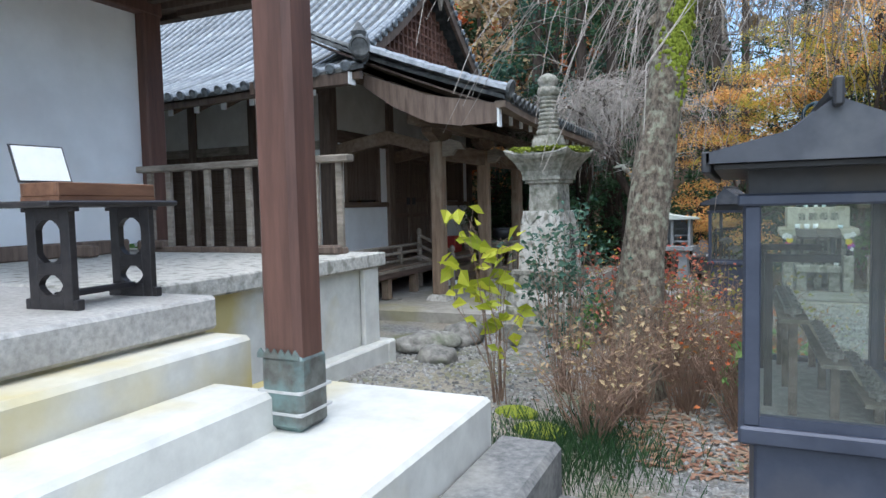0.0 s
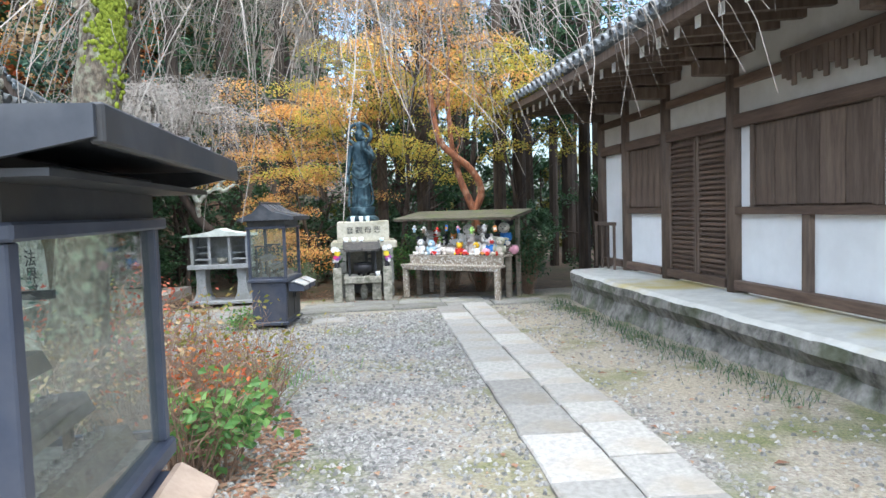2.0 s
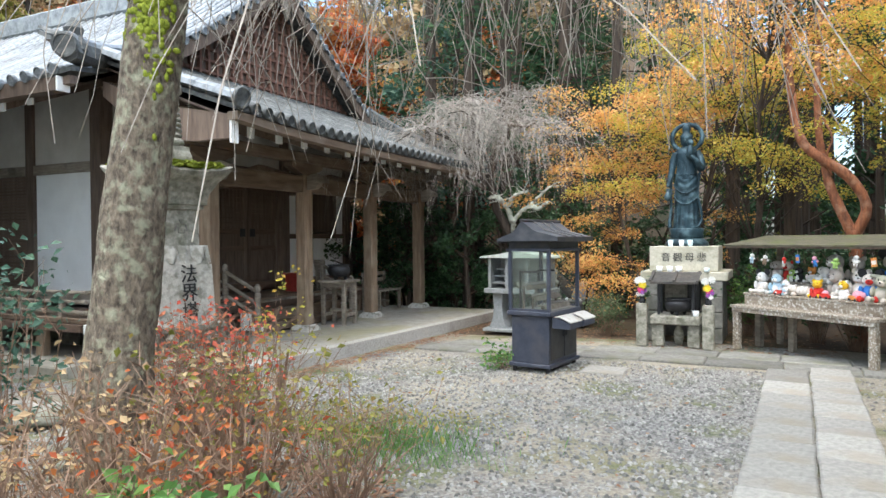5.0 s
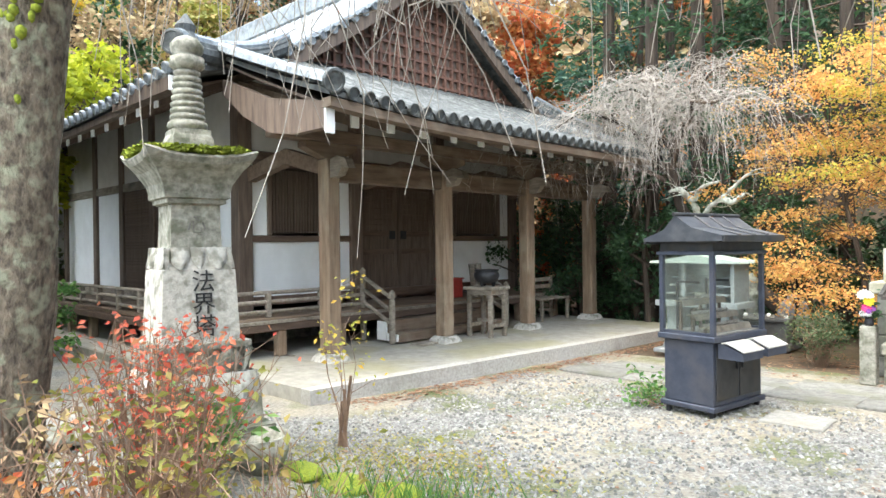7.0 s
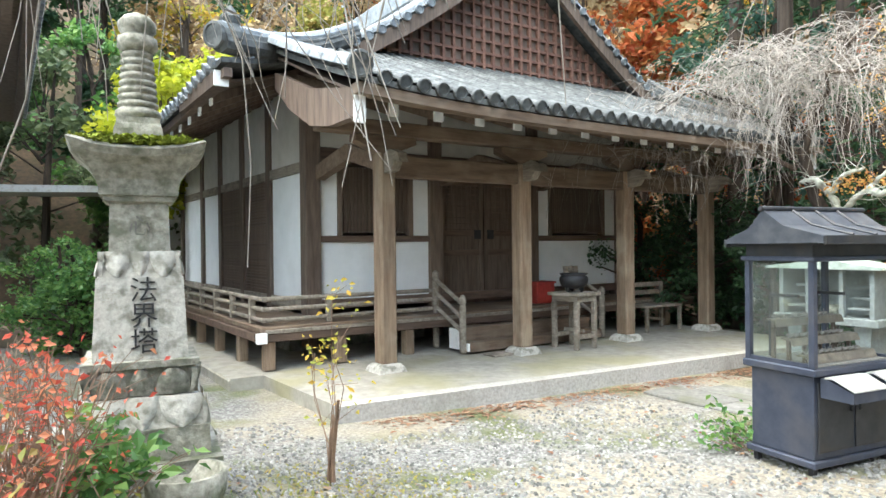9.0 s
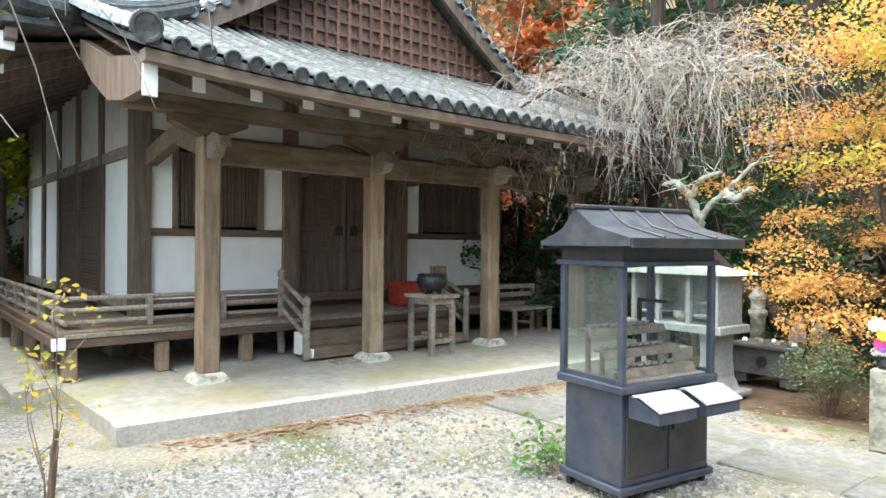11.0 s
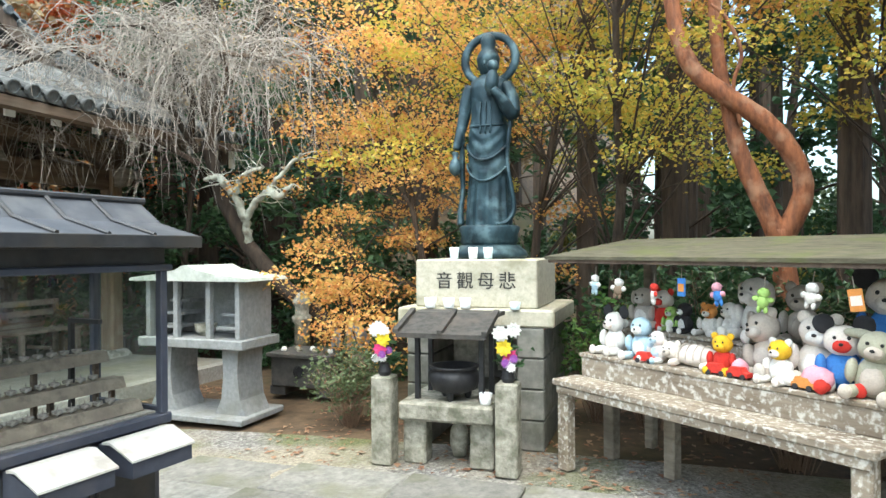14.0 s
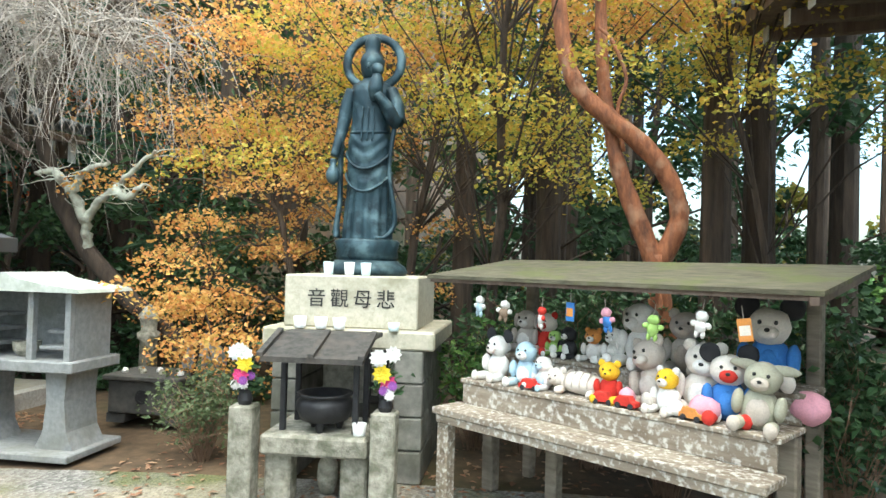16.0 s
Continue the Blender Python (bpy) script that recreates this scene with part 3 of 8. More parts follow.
                dd.matrix_basis = m
            else:
                share("eave_tile", dd, m, h)
            x += 0.265
        # eave boards and rafters of the side
        part("eave_board", sheet(lambda u, v: (u, RIDGE_Y + sg * (5.40 + v), f(u, 5.5)[2] - 0.09), span(-15.5, -5.05, 12), [0, 0.1], 0.10), "wood_dark", **W)
        part("soffit", sheet(lambda u, v: (u, RIDGE_Y + sg * v, f(u, v)[2] - 0.12), span(-15.4, -6.55, 10), span(3.2, 5.4, 4), 0.03), "wood_dark", **W)
        part("soffit", sheet(lambda u, v: (-6.55 + u * 1.30 * max(0, (v - 3.25) / 2.3), RIDGE_Y + sg * v, f(-6.2, v)[2] - 0.12), span(0, 1, 4), span(3.6, 5.4, 4), 0.03), "wood_dark", **W)
        for i in range(17):
            x = -15.2 + i * 0.58
            raf = part("rafter", prism([(RIDGE_Y + sg * 3.4, side_roof_z(3.4) - 0.28), (RIDGE_Y + sg * 3.4, side_roof_z(3.4) - 0.16), (RIDGE_Y + sg * 5.42, f(x, 5.42)[2] - 0.20), (RIDGE_Y + sg * 5.42, f(x, 5.42)[2] - 0.31)], x - 0.045, x + 0.045, "x"), "wood_dark", **W)
            part("rafter_tip", box((x - 0.05, RIDGE_Y + sg * 5.42 - 0.012, f(x, 5.42)[2] - 0.32), (x + 0.05, RIDGE_Y + sg * 5.42 + 0.012, f(x, 5.42)[2] - 0.195)), "white", parent=raf, world=True, label="white-painted rafter tip")
        # hip ridge and its corner
        hip = [(-6.3 + 1.30 * t, RIDGE_Y + sg * (3.25 + 2.3 * t), f(-6.3 + 1.3 * t, 3.25 + 2.3 * t)[2] + 0.1 + 0.12 * t ** 3) for t in span(0, 1.0, 9)]
        for k, (rr, up) in enumerate(((0.13, -0.03), (0.105, 0.05), (0.085, 0.12))):
            part("hip_ridge", tube([(q[0], q[1], q[2] + up) for q in hip], [rr] * 9, 10), "tile_dark" if k < 2 else "tile", **W)
        part("ridge_disc", eave_disc(0.15), "tile_dark", parent=h).matrix_basis = h.matrix_basis.inverted() @ onto((0.49, sg * 0.87, -0.1), (hip[-1][0] + 0.03, hip[-1][1] + sg * 0.05, hip[-1][2] + 0.02))
        e = hip[-1]
        part("ridge_end_tile", lathe([(0.05, 0), (0.16, 0.02), (0.15, 0.10), (0.10, 0.2), (0.12, 0.28), (0.06, 0.36), (0.02, 0.42)], 10, centre=(e[0] - 0.1, e[1] - sg * 0.15, e[2])), "tile_dark", label="upswung ridge-end ornament tile", **W)
        part("corner_rafter", prism([(-7.0, 3.45), (-7.0, 3.65), (-5.2, 3.62), (-5.2, 3.46)], RIDGE_Y + sg * 5.49 - 0.08, RIDGE_Y + sg * 5.49 + 0.08, "y"), "wood_dark", **W)
        part("corner_rafter_tip", box((-5.2, RIDGE_Y + sg * 5.49 - 0.085, 3.45), (-5.17, RIDGE_Y + sg * 5.49 + 0.085, 3.63), 0.004), "white", label="white-painted corner rafter end", **W)
    part("main_ridge", box((-15.6, RIDGE_Y - 0.16, RIDGE_Z - 0.05), (-6.15, RIDGE_Y + 0.16, RIDGE_Z + 0.42), 0.05), "tile", **W)
    part("ridge_end_tile", lathe([(0.12, 0), (0.3, 0.1), (0.26, 0.4), (0.12, 0.62), (0.03, 0.75)], 10, centre=(-6.2, RIDGE_Y, RIDGE_Z - 0.1)), "tile_dark", **W)
    # front skirt over the porch
    y0, y1 = 9.15, 17.6
    part("porch_roof", sheet(lambda u, v: (v, u, porch_roof_z(v) + lift(u) * (1 - (-v - 3.05) / 3.55)), span(y0, y1, 20), span(-6.7, -3.08, 8)), "tile_dark", **W)
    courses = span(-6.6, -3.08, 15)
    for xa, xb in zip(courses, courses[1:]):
        part("tile_course", sheet(lambda u, v: (v, u, porch_roof_z(v) + lift(u) * (1 - (-v - 3.05) / 3.55) + 0.008 + 0.034 * (v - xa) / (xb - xa)), span(y0, y1, 20), [xa, xb], 0.012), "tile_dark", **W)
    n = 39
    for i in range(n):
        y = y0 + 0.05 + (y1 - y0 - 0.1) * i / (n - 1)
        part("cover_tile", rib([(x, y, porch_roof_z(x) + lift(y) * (1 - (-x - 3.05) / 3.55) + 0.03) for x in span(-6.7, -3.03, 15)], 0.055), "tile_dark", **W)
        d = part("eave_tile", eave_disc(), "tile_dark", parent=h) if i == 0 else share("eave_tile", d, Matrix(), h)
        d.matrix_basis = h.matrix_basis.inverted() @ onto((1, 0, -0.25), (-3.05, y, 3.14 + lift(y)))
    part("verge_disc", eave_disc(0.13), "tile_dark", parent=h).matrix_basis = h.matrix_basis.inverted() @ onto((1, 0, -0.3), (-3.0, y0 - 0.02, porch_roof_z(-3.0) + lift(y0) + 0.10))
    part("verge_ridge", rib([(x, y0 - 0.02, porch_roof_z(x) + lift(y0) * (1 - (-x - 3.05) / 3.55) + 0.06) for x in span(-5.3, -3.0, 8)], 0.11), "tile", **W)
    part("eave_board", sheet(lambda u, v: (v, u, 3.05 + lift(u)), span(y0, y1, 14), [-3.22, -3.06], 0.10), "wood_beam", **W)
    part("soffit", sheet(lambda u, v: (v, u, porch_roof_z(v) - 0.14 + lift(u) * 0.7), span(y0 + 0.05, y1 - 0.05, 12), span(-6.6, -3.2, 6), 0.03), "wood_dark", **W)
    for i in range(15):
        y = 9.68 + i * 0.545
        raf = part("rafter", prism([(-6.5, 3.95), (-6.5, 4.1), (-3.34, 3.06), (-3.34, 2.92)], y - 0.05, y + 0.05, "y"), "wood_beam", **W)
        part("rafter_tip", box((-3.352, y - 0.055, 2.91), (-3.322, y + 0.055, 3.065)), "white", parent=raf, world=True, label="white-painted rafter tip")
    for y, dy in ((9.22, 1), (17.5, -1)):
        part("verge_board", prism([(-5.4, 3.55), (-5.4, 3.75), (-4.3, 3.33), (-3.2, 3.12), (-3.2, 2.84), (-3.8, 2.84), (-4.3, 2.92), (-4.9, 3.2)], y - 0.05, y + 0.05, "y"), "wood_dark", **W)
        part("verge_board_tip", box((-3.2, y - 0.06, 2.78), (-3.165, y + 0.06, 3.12), 0.004), "white", label="white-painted board end", **W)
    # porch frame
    for y in (10.28, 12.48, 14.63, 16.72):
        p = part("porch_post", box((-4.77, y - 0.11, 0.14), (-4.55, y + 0.11, 2.74), 0.025), "wood_post", label="square weathered porch post", **W)
        part("stone_base", square_lathe([(0.19, -0.03), (0.17, 0.03), (0.13, 0.075)]), "stone_pale", parent=p, world=False).matrix_basis = pose(-4.66 + 10, y - 13.4, 0.18)
        part("bracket_arm", prism([(y - 0.42, 2.86), (y - 0.42, 2.94), (y + 0.42, 2.94), (y + 0.42, 2.86), (y + 0.12, 2.74), (y - 0.12, 2.74)], -4.75, -4.57, "x"), "wood_beam", **W)
        part("tie_beam", prism([(-6.64, 2.58), (-6.64, 2.80), (-5.6, 2.98), (-4.77, 2.74), (-4.77, 2.54), (-5.6, 2.76)], y - 0.07, y + 0.07, "y"), "wood_beam", **W)
        part("beam_nose", prism([(-4.55, 2.48), (-4.55, 2.72), (-4.40, 2.76), (-4.22, 2.70), (-4.16, 2.58), (-4.30, 2.60), (-4.38, 2.50)], y - 0.06, y + 0.06, "y"), "wood_grey", **W)
    for a, b in ((10.39, 12.37), (12.59, 14.52), (14.74, 16.61)):
        part("porch_beam", box((-4.74, a, 2.44), (-4.58, b, 2.72), 0.015), "wood_beam", **W)
    part("purlin", box((-4.78, 9.4, 2.95), (-4.54, 17.4, 3.12), 0.01), "wood_beam", **W)
    # steps' hand rails at the door
    for y in (11.72, 14.5):
        for x, z in ((-5.75, 1.15), (-5.05, 0.82)):
            part("railing_post", lathe([(0.05, 0), (0.05, z - 0.16), (0.035, z - 0.14), (0.055, z - 0.1), (0.05, z - 0.04), (0.012, z)], 10, centre=(x, y, 0.08)), "wood_grey", **W)
        for dz in (0.0, -0.2, -0.4):
            part("railing_bar", tube([(-5.72, y, 1.08 + dz), (-5.08, y, 0.78 + dz)], 0.032, 8), "wood_grey", **W)
    for i, (xa, xb, zt) in enumerate(((-5.48, -5.24, 0.40), (-5.24, -4.98, 0.22))):
        part("door_step", box((xa, 11.8, 0.08), (xb, 14.42, zt), 0.012), "wood_beam", **W)
        part("step_end", box((xa + 0.01, 11.765, 0.10), (xb - 0.01, 11.798, zt - 0.01), 0.004), "white", label="white-painted step end", **W)
    return h


temple_hall()

# porch slab
sl = thing("porch_slab", -5.2, 13.2, -0.15, "pale concrete porch slab with yellow-green algae stains", "slab", kind="structure")
part("slab", box((-15.5, 8.55, -0.3), (-5.35, 10.2, 0.035), 0.02), "concrete_floor", sl, world=True)
bm = prism([(-5.35, 8.56), (-5.32, 8.56), (-5.30, 8.95), (-3.46, 9.02), (-2.78, 16.95), (-7.0, 16.95), (-7.0, 10.21), (-5.35, 10.21)], -0.3, 0.05, "z")
part("slab", bm, "concrete_floor", sl, world=True)
kb = prism([(-3.46, 9.0), (-3.28, 9.0), (-2.61, 16.95), (-2.778, 16.95)], -0.3, 0.058, "z")
part("edge_stone", kb, "granite", sl, world=True)


# ---- hall on the east side ----
def east_hall():
    h = thing("east_hall", 8, 9, 0.1, "dark timber hall with white plaster panels and tiled eave", "temple hall")
    W = dict(parent=h, world=True)
    X = 5.95
    posts = (13.1, 11.98, 10.5, 8.72, 5.95, 3.2, 0.5)
    for y in posts:
        part("wall_post", lathe([(0.13, 0), (0.13, 3.3)], 12, centre=(X + 0.02, y, 0.48)), "wood_dark", smooth=True, **W)
    for z0, z1, d in ((0.54, 0.66, 0.10), (2.56, 2.72, 0.10), (3.05, 3.17, 0.09)):
        for a, b in zip(posts[1:], posts):
            part("rail_beam", box((X - d, a + 0.1, z0), (X + d, b - 0.1, z1), 0.008), "wood_darkh", **W)
    for i, (b, a) in enumerate(zip(posts, posts[1:])):
        a, b = a + 0.1, b - 0.1
        part("upper_plaster", box((X - 0.02, a, 2.72), (X + 0.04, b, 3.05)), "plaster_grey", **W)
        part("upper_plaster", box((X - 0.02, a, 3.17), (X + 0.04, b, 3.75)), "plaster_grey", **W)
        if i == 0:
            part("plaster_panel", box((X, a, 0.66), (X + 0.05, b, 2.56)), "plaster", **W)
        elif i == 2:
            m = (a + b) / 2
            for p, q in ((a, m - 0.01), (m + 0.01, b)):
                dr = part("door", box((X - 0.01, p, 0.66), (X + 0.04, q, 2.56)), "wood_dark", label="louvred dark wooden door leaf", **W)
                for u, v in ((p, p + 0.07), (q - 0.07, q)):
                    part("stile", box((X - 0.05, u, 0.66), (X - 0.012, v, 2.56), 0.004), "wood_dark", parent=dr, world=True)
                s = part("slat", box((X - 0.045, p + 0.075, 0.70), (X - 0.012, q - 0.075, 0.745), 0.004), "wood_darkh", parent=dr, world=True)
                for k in range(1, 26):
                    share("slat", s, pose(0, 0, k * 0.07), dr)
        else:
            m = (a + b) / 2
            part("mid_rail", box((X - 0.08, a, 1.49), (X + 0.08, b, 1.58), 0.006), "wood_darkh", **W)
            if i >= 3:
                part("stud", box((X - 0.07, m - 0.06, 0.66), (X + 0.07, m + 0.06, 1.49), 0.006), "wood_dark", **W)
                for p, q in ((a, m - 0.06), (m + 0.06, b)):
                    part("plaster_panel", box((X, p, 0.66), (X + 0.05, q, 1.49)), "plaster", **W)
                for p, q in ((a, a + 0.3), (b - 0.3, b)):
                    part("plaster_strip", box((X, p, 1.58), (X + 0.05, q, 2.56)), "plaster", **W)
                wa, wb = a + 0.3, b - 0.3
            else:
                part("plaster_panel", box((X, a, 0.66), (X + 0.05, b, 1.49)), "plaster", **W)
                wa, wb = a, b
            w = part("window", box((X - 0.02, wa, 1.58), (X + 0.04, wb, 2.56)), "wood_dark", label="dark boarded wooden window", **W)
            for u, v in ((wa, wa + 0.08), (wb - 0.08, wb)):
                part("frame", box((X - 0.07, u, 1.58), (X - 0.022, v, 2.56), 0.005), "wood_dark", parent=w, world=True)
            bw = (wb - wa - 0.16) / 5
            s = part("board", box((X - 0.045, wa + 0.085, 1.60), (X - 0.022, wa + 0.08 + bw - 0.008, 2.54), 0.004), "wood_dark", parent=w, world=True)
            for k in range(1, 5):
                share("board", s, pose(0, k * bw, 0), w)
    # low fence on the platform's far end
    f = part("end_fence_rail", box((X - 0.25, 12.05, 1.28), (X - 0.2, 13.0, 1.34)), "wood_dark", **W)
    for y in span(12.1, 12.95, 4):
        part("end_fence_bar", box((X - 0.245, y - 0.02, 0.49), (X - 0.205, y + 0.02, 1.28)), "wood_dark", **W)
    # brackets and the eave
    for y in posts:
        part("bracket", boxes([((X - 0.55, y - 0.09, 3.22), (X + 0.1, y + 0.09, 3.4)), ((X - 0.13, y - 0.45, 3.42), (X + 0.13, y + 0.45, 3.58)), ((X - 0.7, y - 0.11, 3.42), (X - 0.14, y + 0.11, 3.56))], 0.015), "wood_dark", **W)
    for i in range(21):
        y = 5.98 + i * 0.08
        part("valance_strip", box((X - 0.15, y - 0.034, 2.86 + 0.05 * (i % 3) + 0.02 * (i % 2)), (X - 0.12, y + 0.034, 3.24), 0.006), "wood_dark", **W)
    part("valance_rail", box((X - 0.16, 5.92, 3.18), (X - 0.105, 7.62, 3.26), 0.006), "wood_darkh", **W)
    rise = lambda y: 0.15 * max(0.0, (y - 9.5) / 6.1) ** 2.2
    ez = lambda y: 3.70 + rise(y)
    part("eave_board", sheet(lambda u, v: (v, u, ez(u)), span(-1.0, 15.6, 24), [4.55, 4.72], 0.12), "wood_dark", **W)
    part("soffit", sheet(lambda u, v: (v, u, ez(u) - 0.02 + (v - 4.7) * 0.1), span(-1.0, 15.55, 24), [4.72, 5.4, 6.2], 0.04), "wood_dark", **W)
    part("roof_slope", sheet(lambda u, v: (v, u, ez(u) + 0.1 + (v - 4.5) * 0.62), span(-1.0, 15.65, 26), span(4.5, 9.0, 6), 0.06), "tile_dark", **W)
    part("north_slope", sheet(lambda u, v: (4.5 + (9.0 - 4.5) * u, 15.65 - 1.3 * v * u - 0.2 * v, ez(15.65) + 0.1 + 2.6 * u * v), span(0, 1, 6), span(0, 1, 3), 0.06), "tile_dark", **W)
    part("north_soffit", box((5.0, 13.0, 3.74), (11.0, 15.3, 3.79)), "wood_dark", **W)
    d = None
    for i in range(59):
        y = -0.8 + i * 0.28
        part("cover_tile", rib([(x, y, ez(y) + 0.12 + (x - 4.5) * 0.62) for x in span(4.46, 8.9, 6)]), "tile_dark", **W)
        m = h.matrix_basis.inverted() @ onto((-1, 0, -0.25), (4.5, y, ez(y) + 0.10))
        if d is None:
            d = part("eave_tile", eave_disc(0.08), "tile", parent=h)
            d.matrix_basis = m
        else:
            share("eave_tile", d, m, h)
    for i in range(37):
        y = -0.5 + i * 0.44
        r = part("rafter", prism([(4.74, ez(y) - 0.24), (4.74, ez(y) - 0.13), (6.2, ez(y) + 0.02), (6.2, ez(y) - 0.12)], y - 0.045, y + 0.045, "y"), "wood_dark", **W)
        part("rafter_tip", box((4.725, y - 0.05, ez(y) - 0.25), (4.738, y + 0.05, ez(y) - 0.125)), "white", parent=r, world=True, label="white-painted rafter tip")
    part("north_wall", box((X + 0.1, 13.0, 0.48), (11, 13.1, 3.8)), "plaster_grey", **W)
    part("south_wall", box((X + 0.1, 0.4, 0.48), (11, 0.5, 3.8)), "plaster_grey", **W)
    part("back_wall", box((11, 0.4, 0.0), (11.12, 13.1, 3.8)), "plaster_grey", **W)
    return h


east_hall()

# stone platform under the east hall
def east_platform():
    pl = thing("stone_platform", 5.5, 8.6, 0.0, "raised stone platform with a pale top and dark mossy side", "platform", kind="structure")
    bm = bmesh.new()
    ys = span(4.85, 12.6, 110)
    rows = []
    for y in ys:
        e = 4.98 + 0.08 * noise.noise((y * 1.5, 0, 0)) + 0.012 * noise.noise((y * 7, 0, 0)) + 0.10 * smooth_step((y - 11.5) / 1)
        g = ground_z(5, y) - 0.05
        j = [0.07 * noise.noise((y * 2.3, k * 1.7, 5)) + 0.03 * noise.noise((y * 9, k * 3.1, 2)) for k in range(4)]
        rows.append([bm.verts.new(p) for p in ((5.95, y, 0.50), (e + 0.06, y, 0.485), (e, y, 0.44 + 0.22 * j[0]), (e - 0.02 + j[1], y, 0.33), (e + 0.05 + j[2], y, 0.2), (e - 0.03 + j[3], y, g))])
    for a, b in zip(rows, rows[1:]):
        for k in range(5):
            f = bm.faces.new((a[k], a[k + 1], b[k + 1], b[k]))
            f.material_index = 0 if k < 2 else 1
    for r in (rows[0], rows[-1]):
        f = bm.faces.new(r + [bm.verts.new((5.95, r[0].co.y, 0))])
        f.material_index = 1
    bmesh.ops.recalc_face_normals(bm, faces=bm.faces)
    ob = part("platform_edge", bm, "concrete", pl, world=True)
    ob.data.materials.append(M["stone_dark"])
    part("platform_core", box((5.94, 0.0, -0.1), (11.0, 13.4, 0.47)), "concrete", pl, world=True)


east_platform()


# ---- main hall at the start of the walk ----
def main_hall():
    h = thing("main_hall", -6, 3, 0.1, "white-walled timber temple hall on a pale concrete podium", "temple hall")
    W = dict(parent=h, world=True)
    part("podium", box((-13, -6, -0.1), (-3.30, 5.66, 1.08)), "concrete", **W)
    part("corner_footing", box((-13, 5.77, 0.0), (-6.2, 6.05, 1.21), 0.01), "concrete", **W)
    part("podium_edge", box((-13, 2.75, 1.08), (-3.20, 5.76, 1.21), 0.012), "stone_pale", **W)
    part("podium_plinth", box((-12.9, 5.66, 0.0), (-3.14, 5.82, 0.34), 0.02), "concrete", **W)
    part("podium_plinth", box((-3.30, 2.9, 0.0), (-3.14, 5.66, 0.34), 0.02), "concrete", **W)
    part("podium_pier", box((-3.29, 5.40, 0.34), (-3.24, 5.67, 1.07), 0.008), "concrete", **W)
    part("threshold_slab", box((-13, -6, 1.02), (-2.56, 2.74, 1.20), 0.02), "granite", label="rough granite threshold slab", **W)
    part("stair_core", box((-3.29, -6, 0.0), (-2.62, 2.70, 1.015)), "concrete", **W)
    part("stair_step", box((-2.63, -6, 0.0), (-2.33, 2.74, 1.00), 0.025), "concrete", label="pale concrete stair step", **W)
    part("stair_step", box((-2.335, -6, 0.0), (-1.94, 2.45, 0.82), 0.025), "concrete", label="pale concrete stair step", **W)
    part("entrance_slab", box((-2.6, -6, 0.1), (-1.19, 3.25, 0.64), 0.02), "concrete", label="pale concrete slab with yellow stains", **W)
    part("foot_stone", box((-1.18, -6, 0.0), (-0.83, 3.32, 0.42), 0.03), "granite_dark", label="dark worn granite step", **W)
    part("foot_stone", box((-0.83, 0.9, 0.0), (-0.5, 3.2, 0.20), 0.03), "granite_dark", **W)
    # porch post with a metal shoe
    p = part("porch_post", box((-2.0, 2.40, 0.64), (-1.79, 2.61, 3.3), 0.03), "wood_red", label="red-brown square porch post", **W)
    shoe = part("post_shoe", box((-2.01, 2.39, 0.64), (-1.78, 2.62, 1.0), 0.03), "metal_shoe", parent=p, world=True, label="verdigris bronze post shoe")
    zig = [(-2.01 + 0.23 * i / 12, 1.0 + (0.025 if i % 2 else 0.0)) for i in range(13)]
    part("shoe_crest", prism([(-2.01, 0.98)] + zig + [(-1.78, 0.98)], 2.383, 2.39, "y"), "metal_shoe", parent=shoe, world=True)
    for z in (0.72, 0.82):
        part("shoe_band", box((-2.016, 2.384, z), (-1.774, 2.626, z + 0.012)), "steel", parent=shoe, world=True)
    part("porch_beam", box((-6.3, 2.42, 3.05), (-1.8, 2.58, 3.3), 0.02), "wood_red", **W)
    part("porch_beam", box((-1.99, -6.0, 3.02), (-1.80, 2.39, 3.28), 0.02), "wood_red", **W)
    # wall with corner post
    part("plaster_wall", box((-6.5, -6, 1.3), (-6.4, 5.72, 4.2)), "plaster", **W)
    part("plaster_wall", box((-12.5, 5.74, 1.3), (-6.56, 5.84, 4.2)), "plaster", **W)
    part("corner_post", box((-6.55, 5.725, 1.21), (-6.27, 5.985, 4.2), 0.02), "wood_red", **W)
    part("sill_beam", box((-6.6, -6, 1.21), (-6.28, 5.39, 1.36), 0.015), "wood_dark", **W)
    part("head_beam", box((-6.6, -6, 3.95), (-6.26, 6.0, 4.2), 0.015), "wood_red", **W)
    for y in (5.52, 4.6):
        part("beam_nose", box((-6.27, y - 0.06, 1.22), (-5.85, y + 0.06, 1.34), 0.02), "wood_dark", **W)
    # eave
    part("soffit", box((-13.5, -6, 4.20), (-4.25, 6.55, 4.26)), "wood_dark", **W)
    part("eave_board", box((-13.5, 6.55, 4.12), (-4.2, 6.68, 4.30), 0.01), "wood_dark", **W)
    part("eave_board", box((-4.25, -6, 4.12), (-4.12, 6.68, 4.30), 0.01), "wood_dark", **W)
    for i in range(30):
        y = -2.0 + i * 0.29
        part("rafter", box((-6.4, y - 0.05, 4.08), (-4.3, y + 0.05, 4.198)), "wood_dark", **W)
    part("roof_slope", sheet(lambda u, v: (v, u, 4.36 + (-4.05 - v) * 0.55), [-6, 6.75], [-13.5, -9, -4.05], 0.06), "tile_dark", **W)
    for i in range(35):
        x = -13.3 + i * 0.27
        d = part("eave_tile", eave_disc(0.08), "tile", parent=h) if i == 0 else share("eave_tile", d, Matrix(), h)
        d.matrix_basis = h.matrix_basis.inverted() @ onto((0, 1, -0.2), (x, 6.72, 4.34))
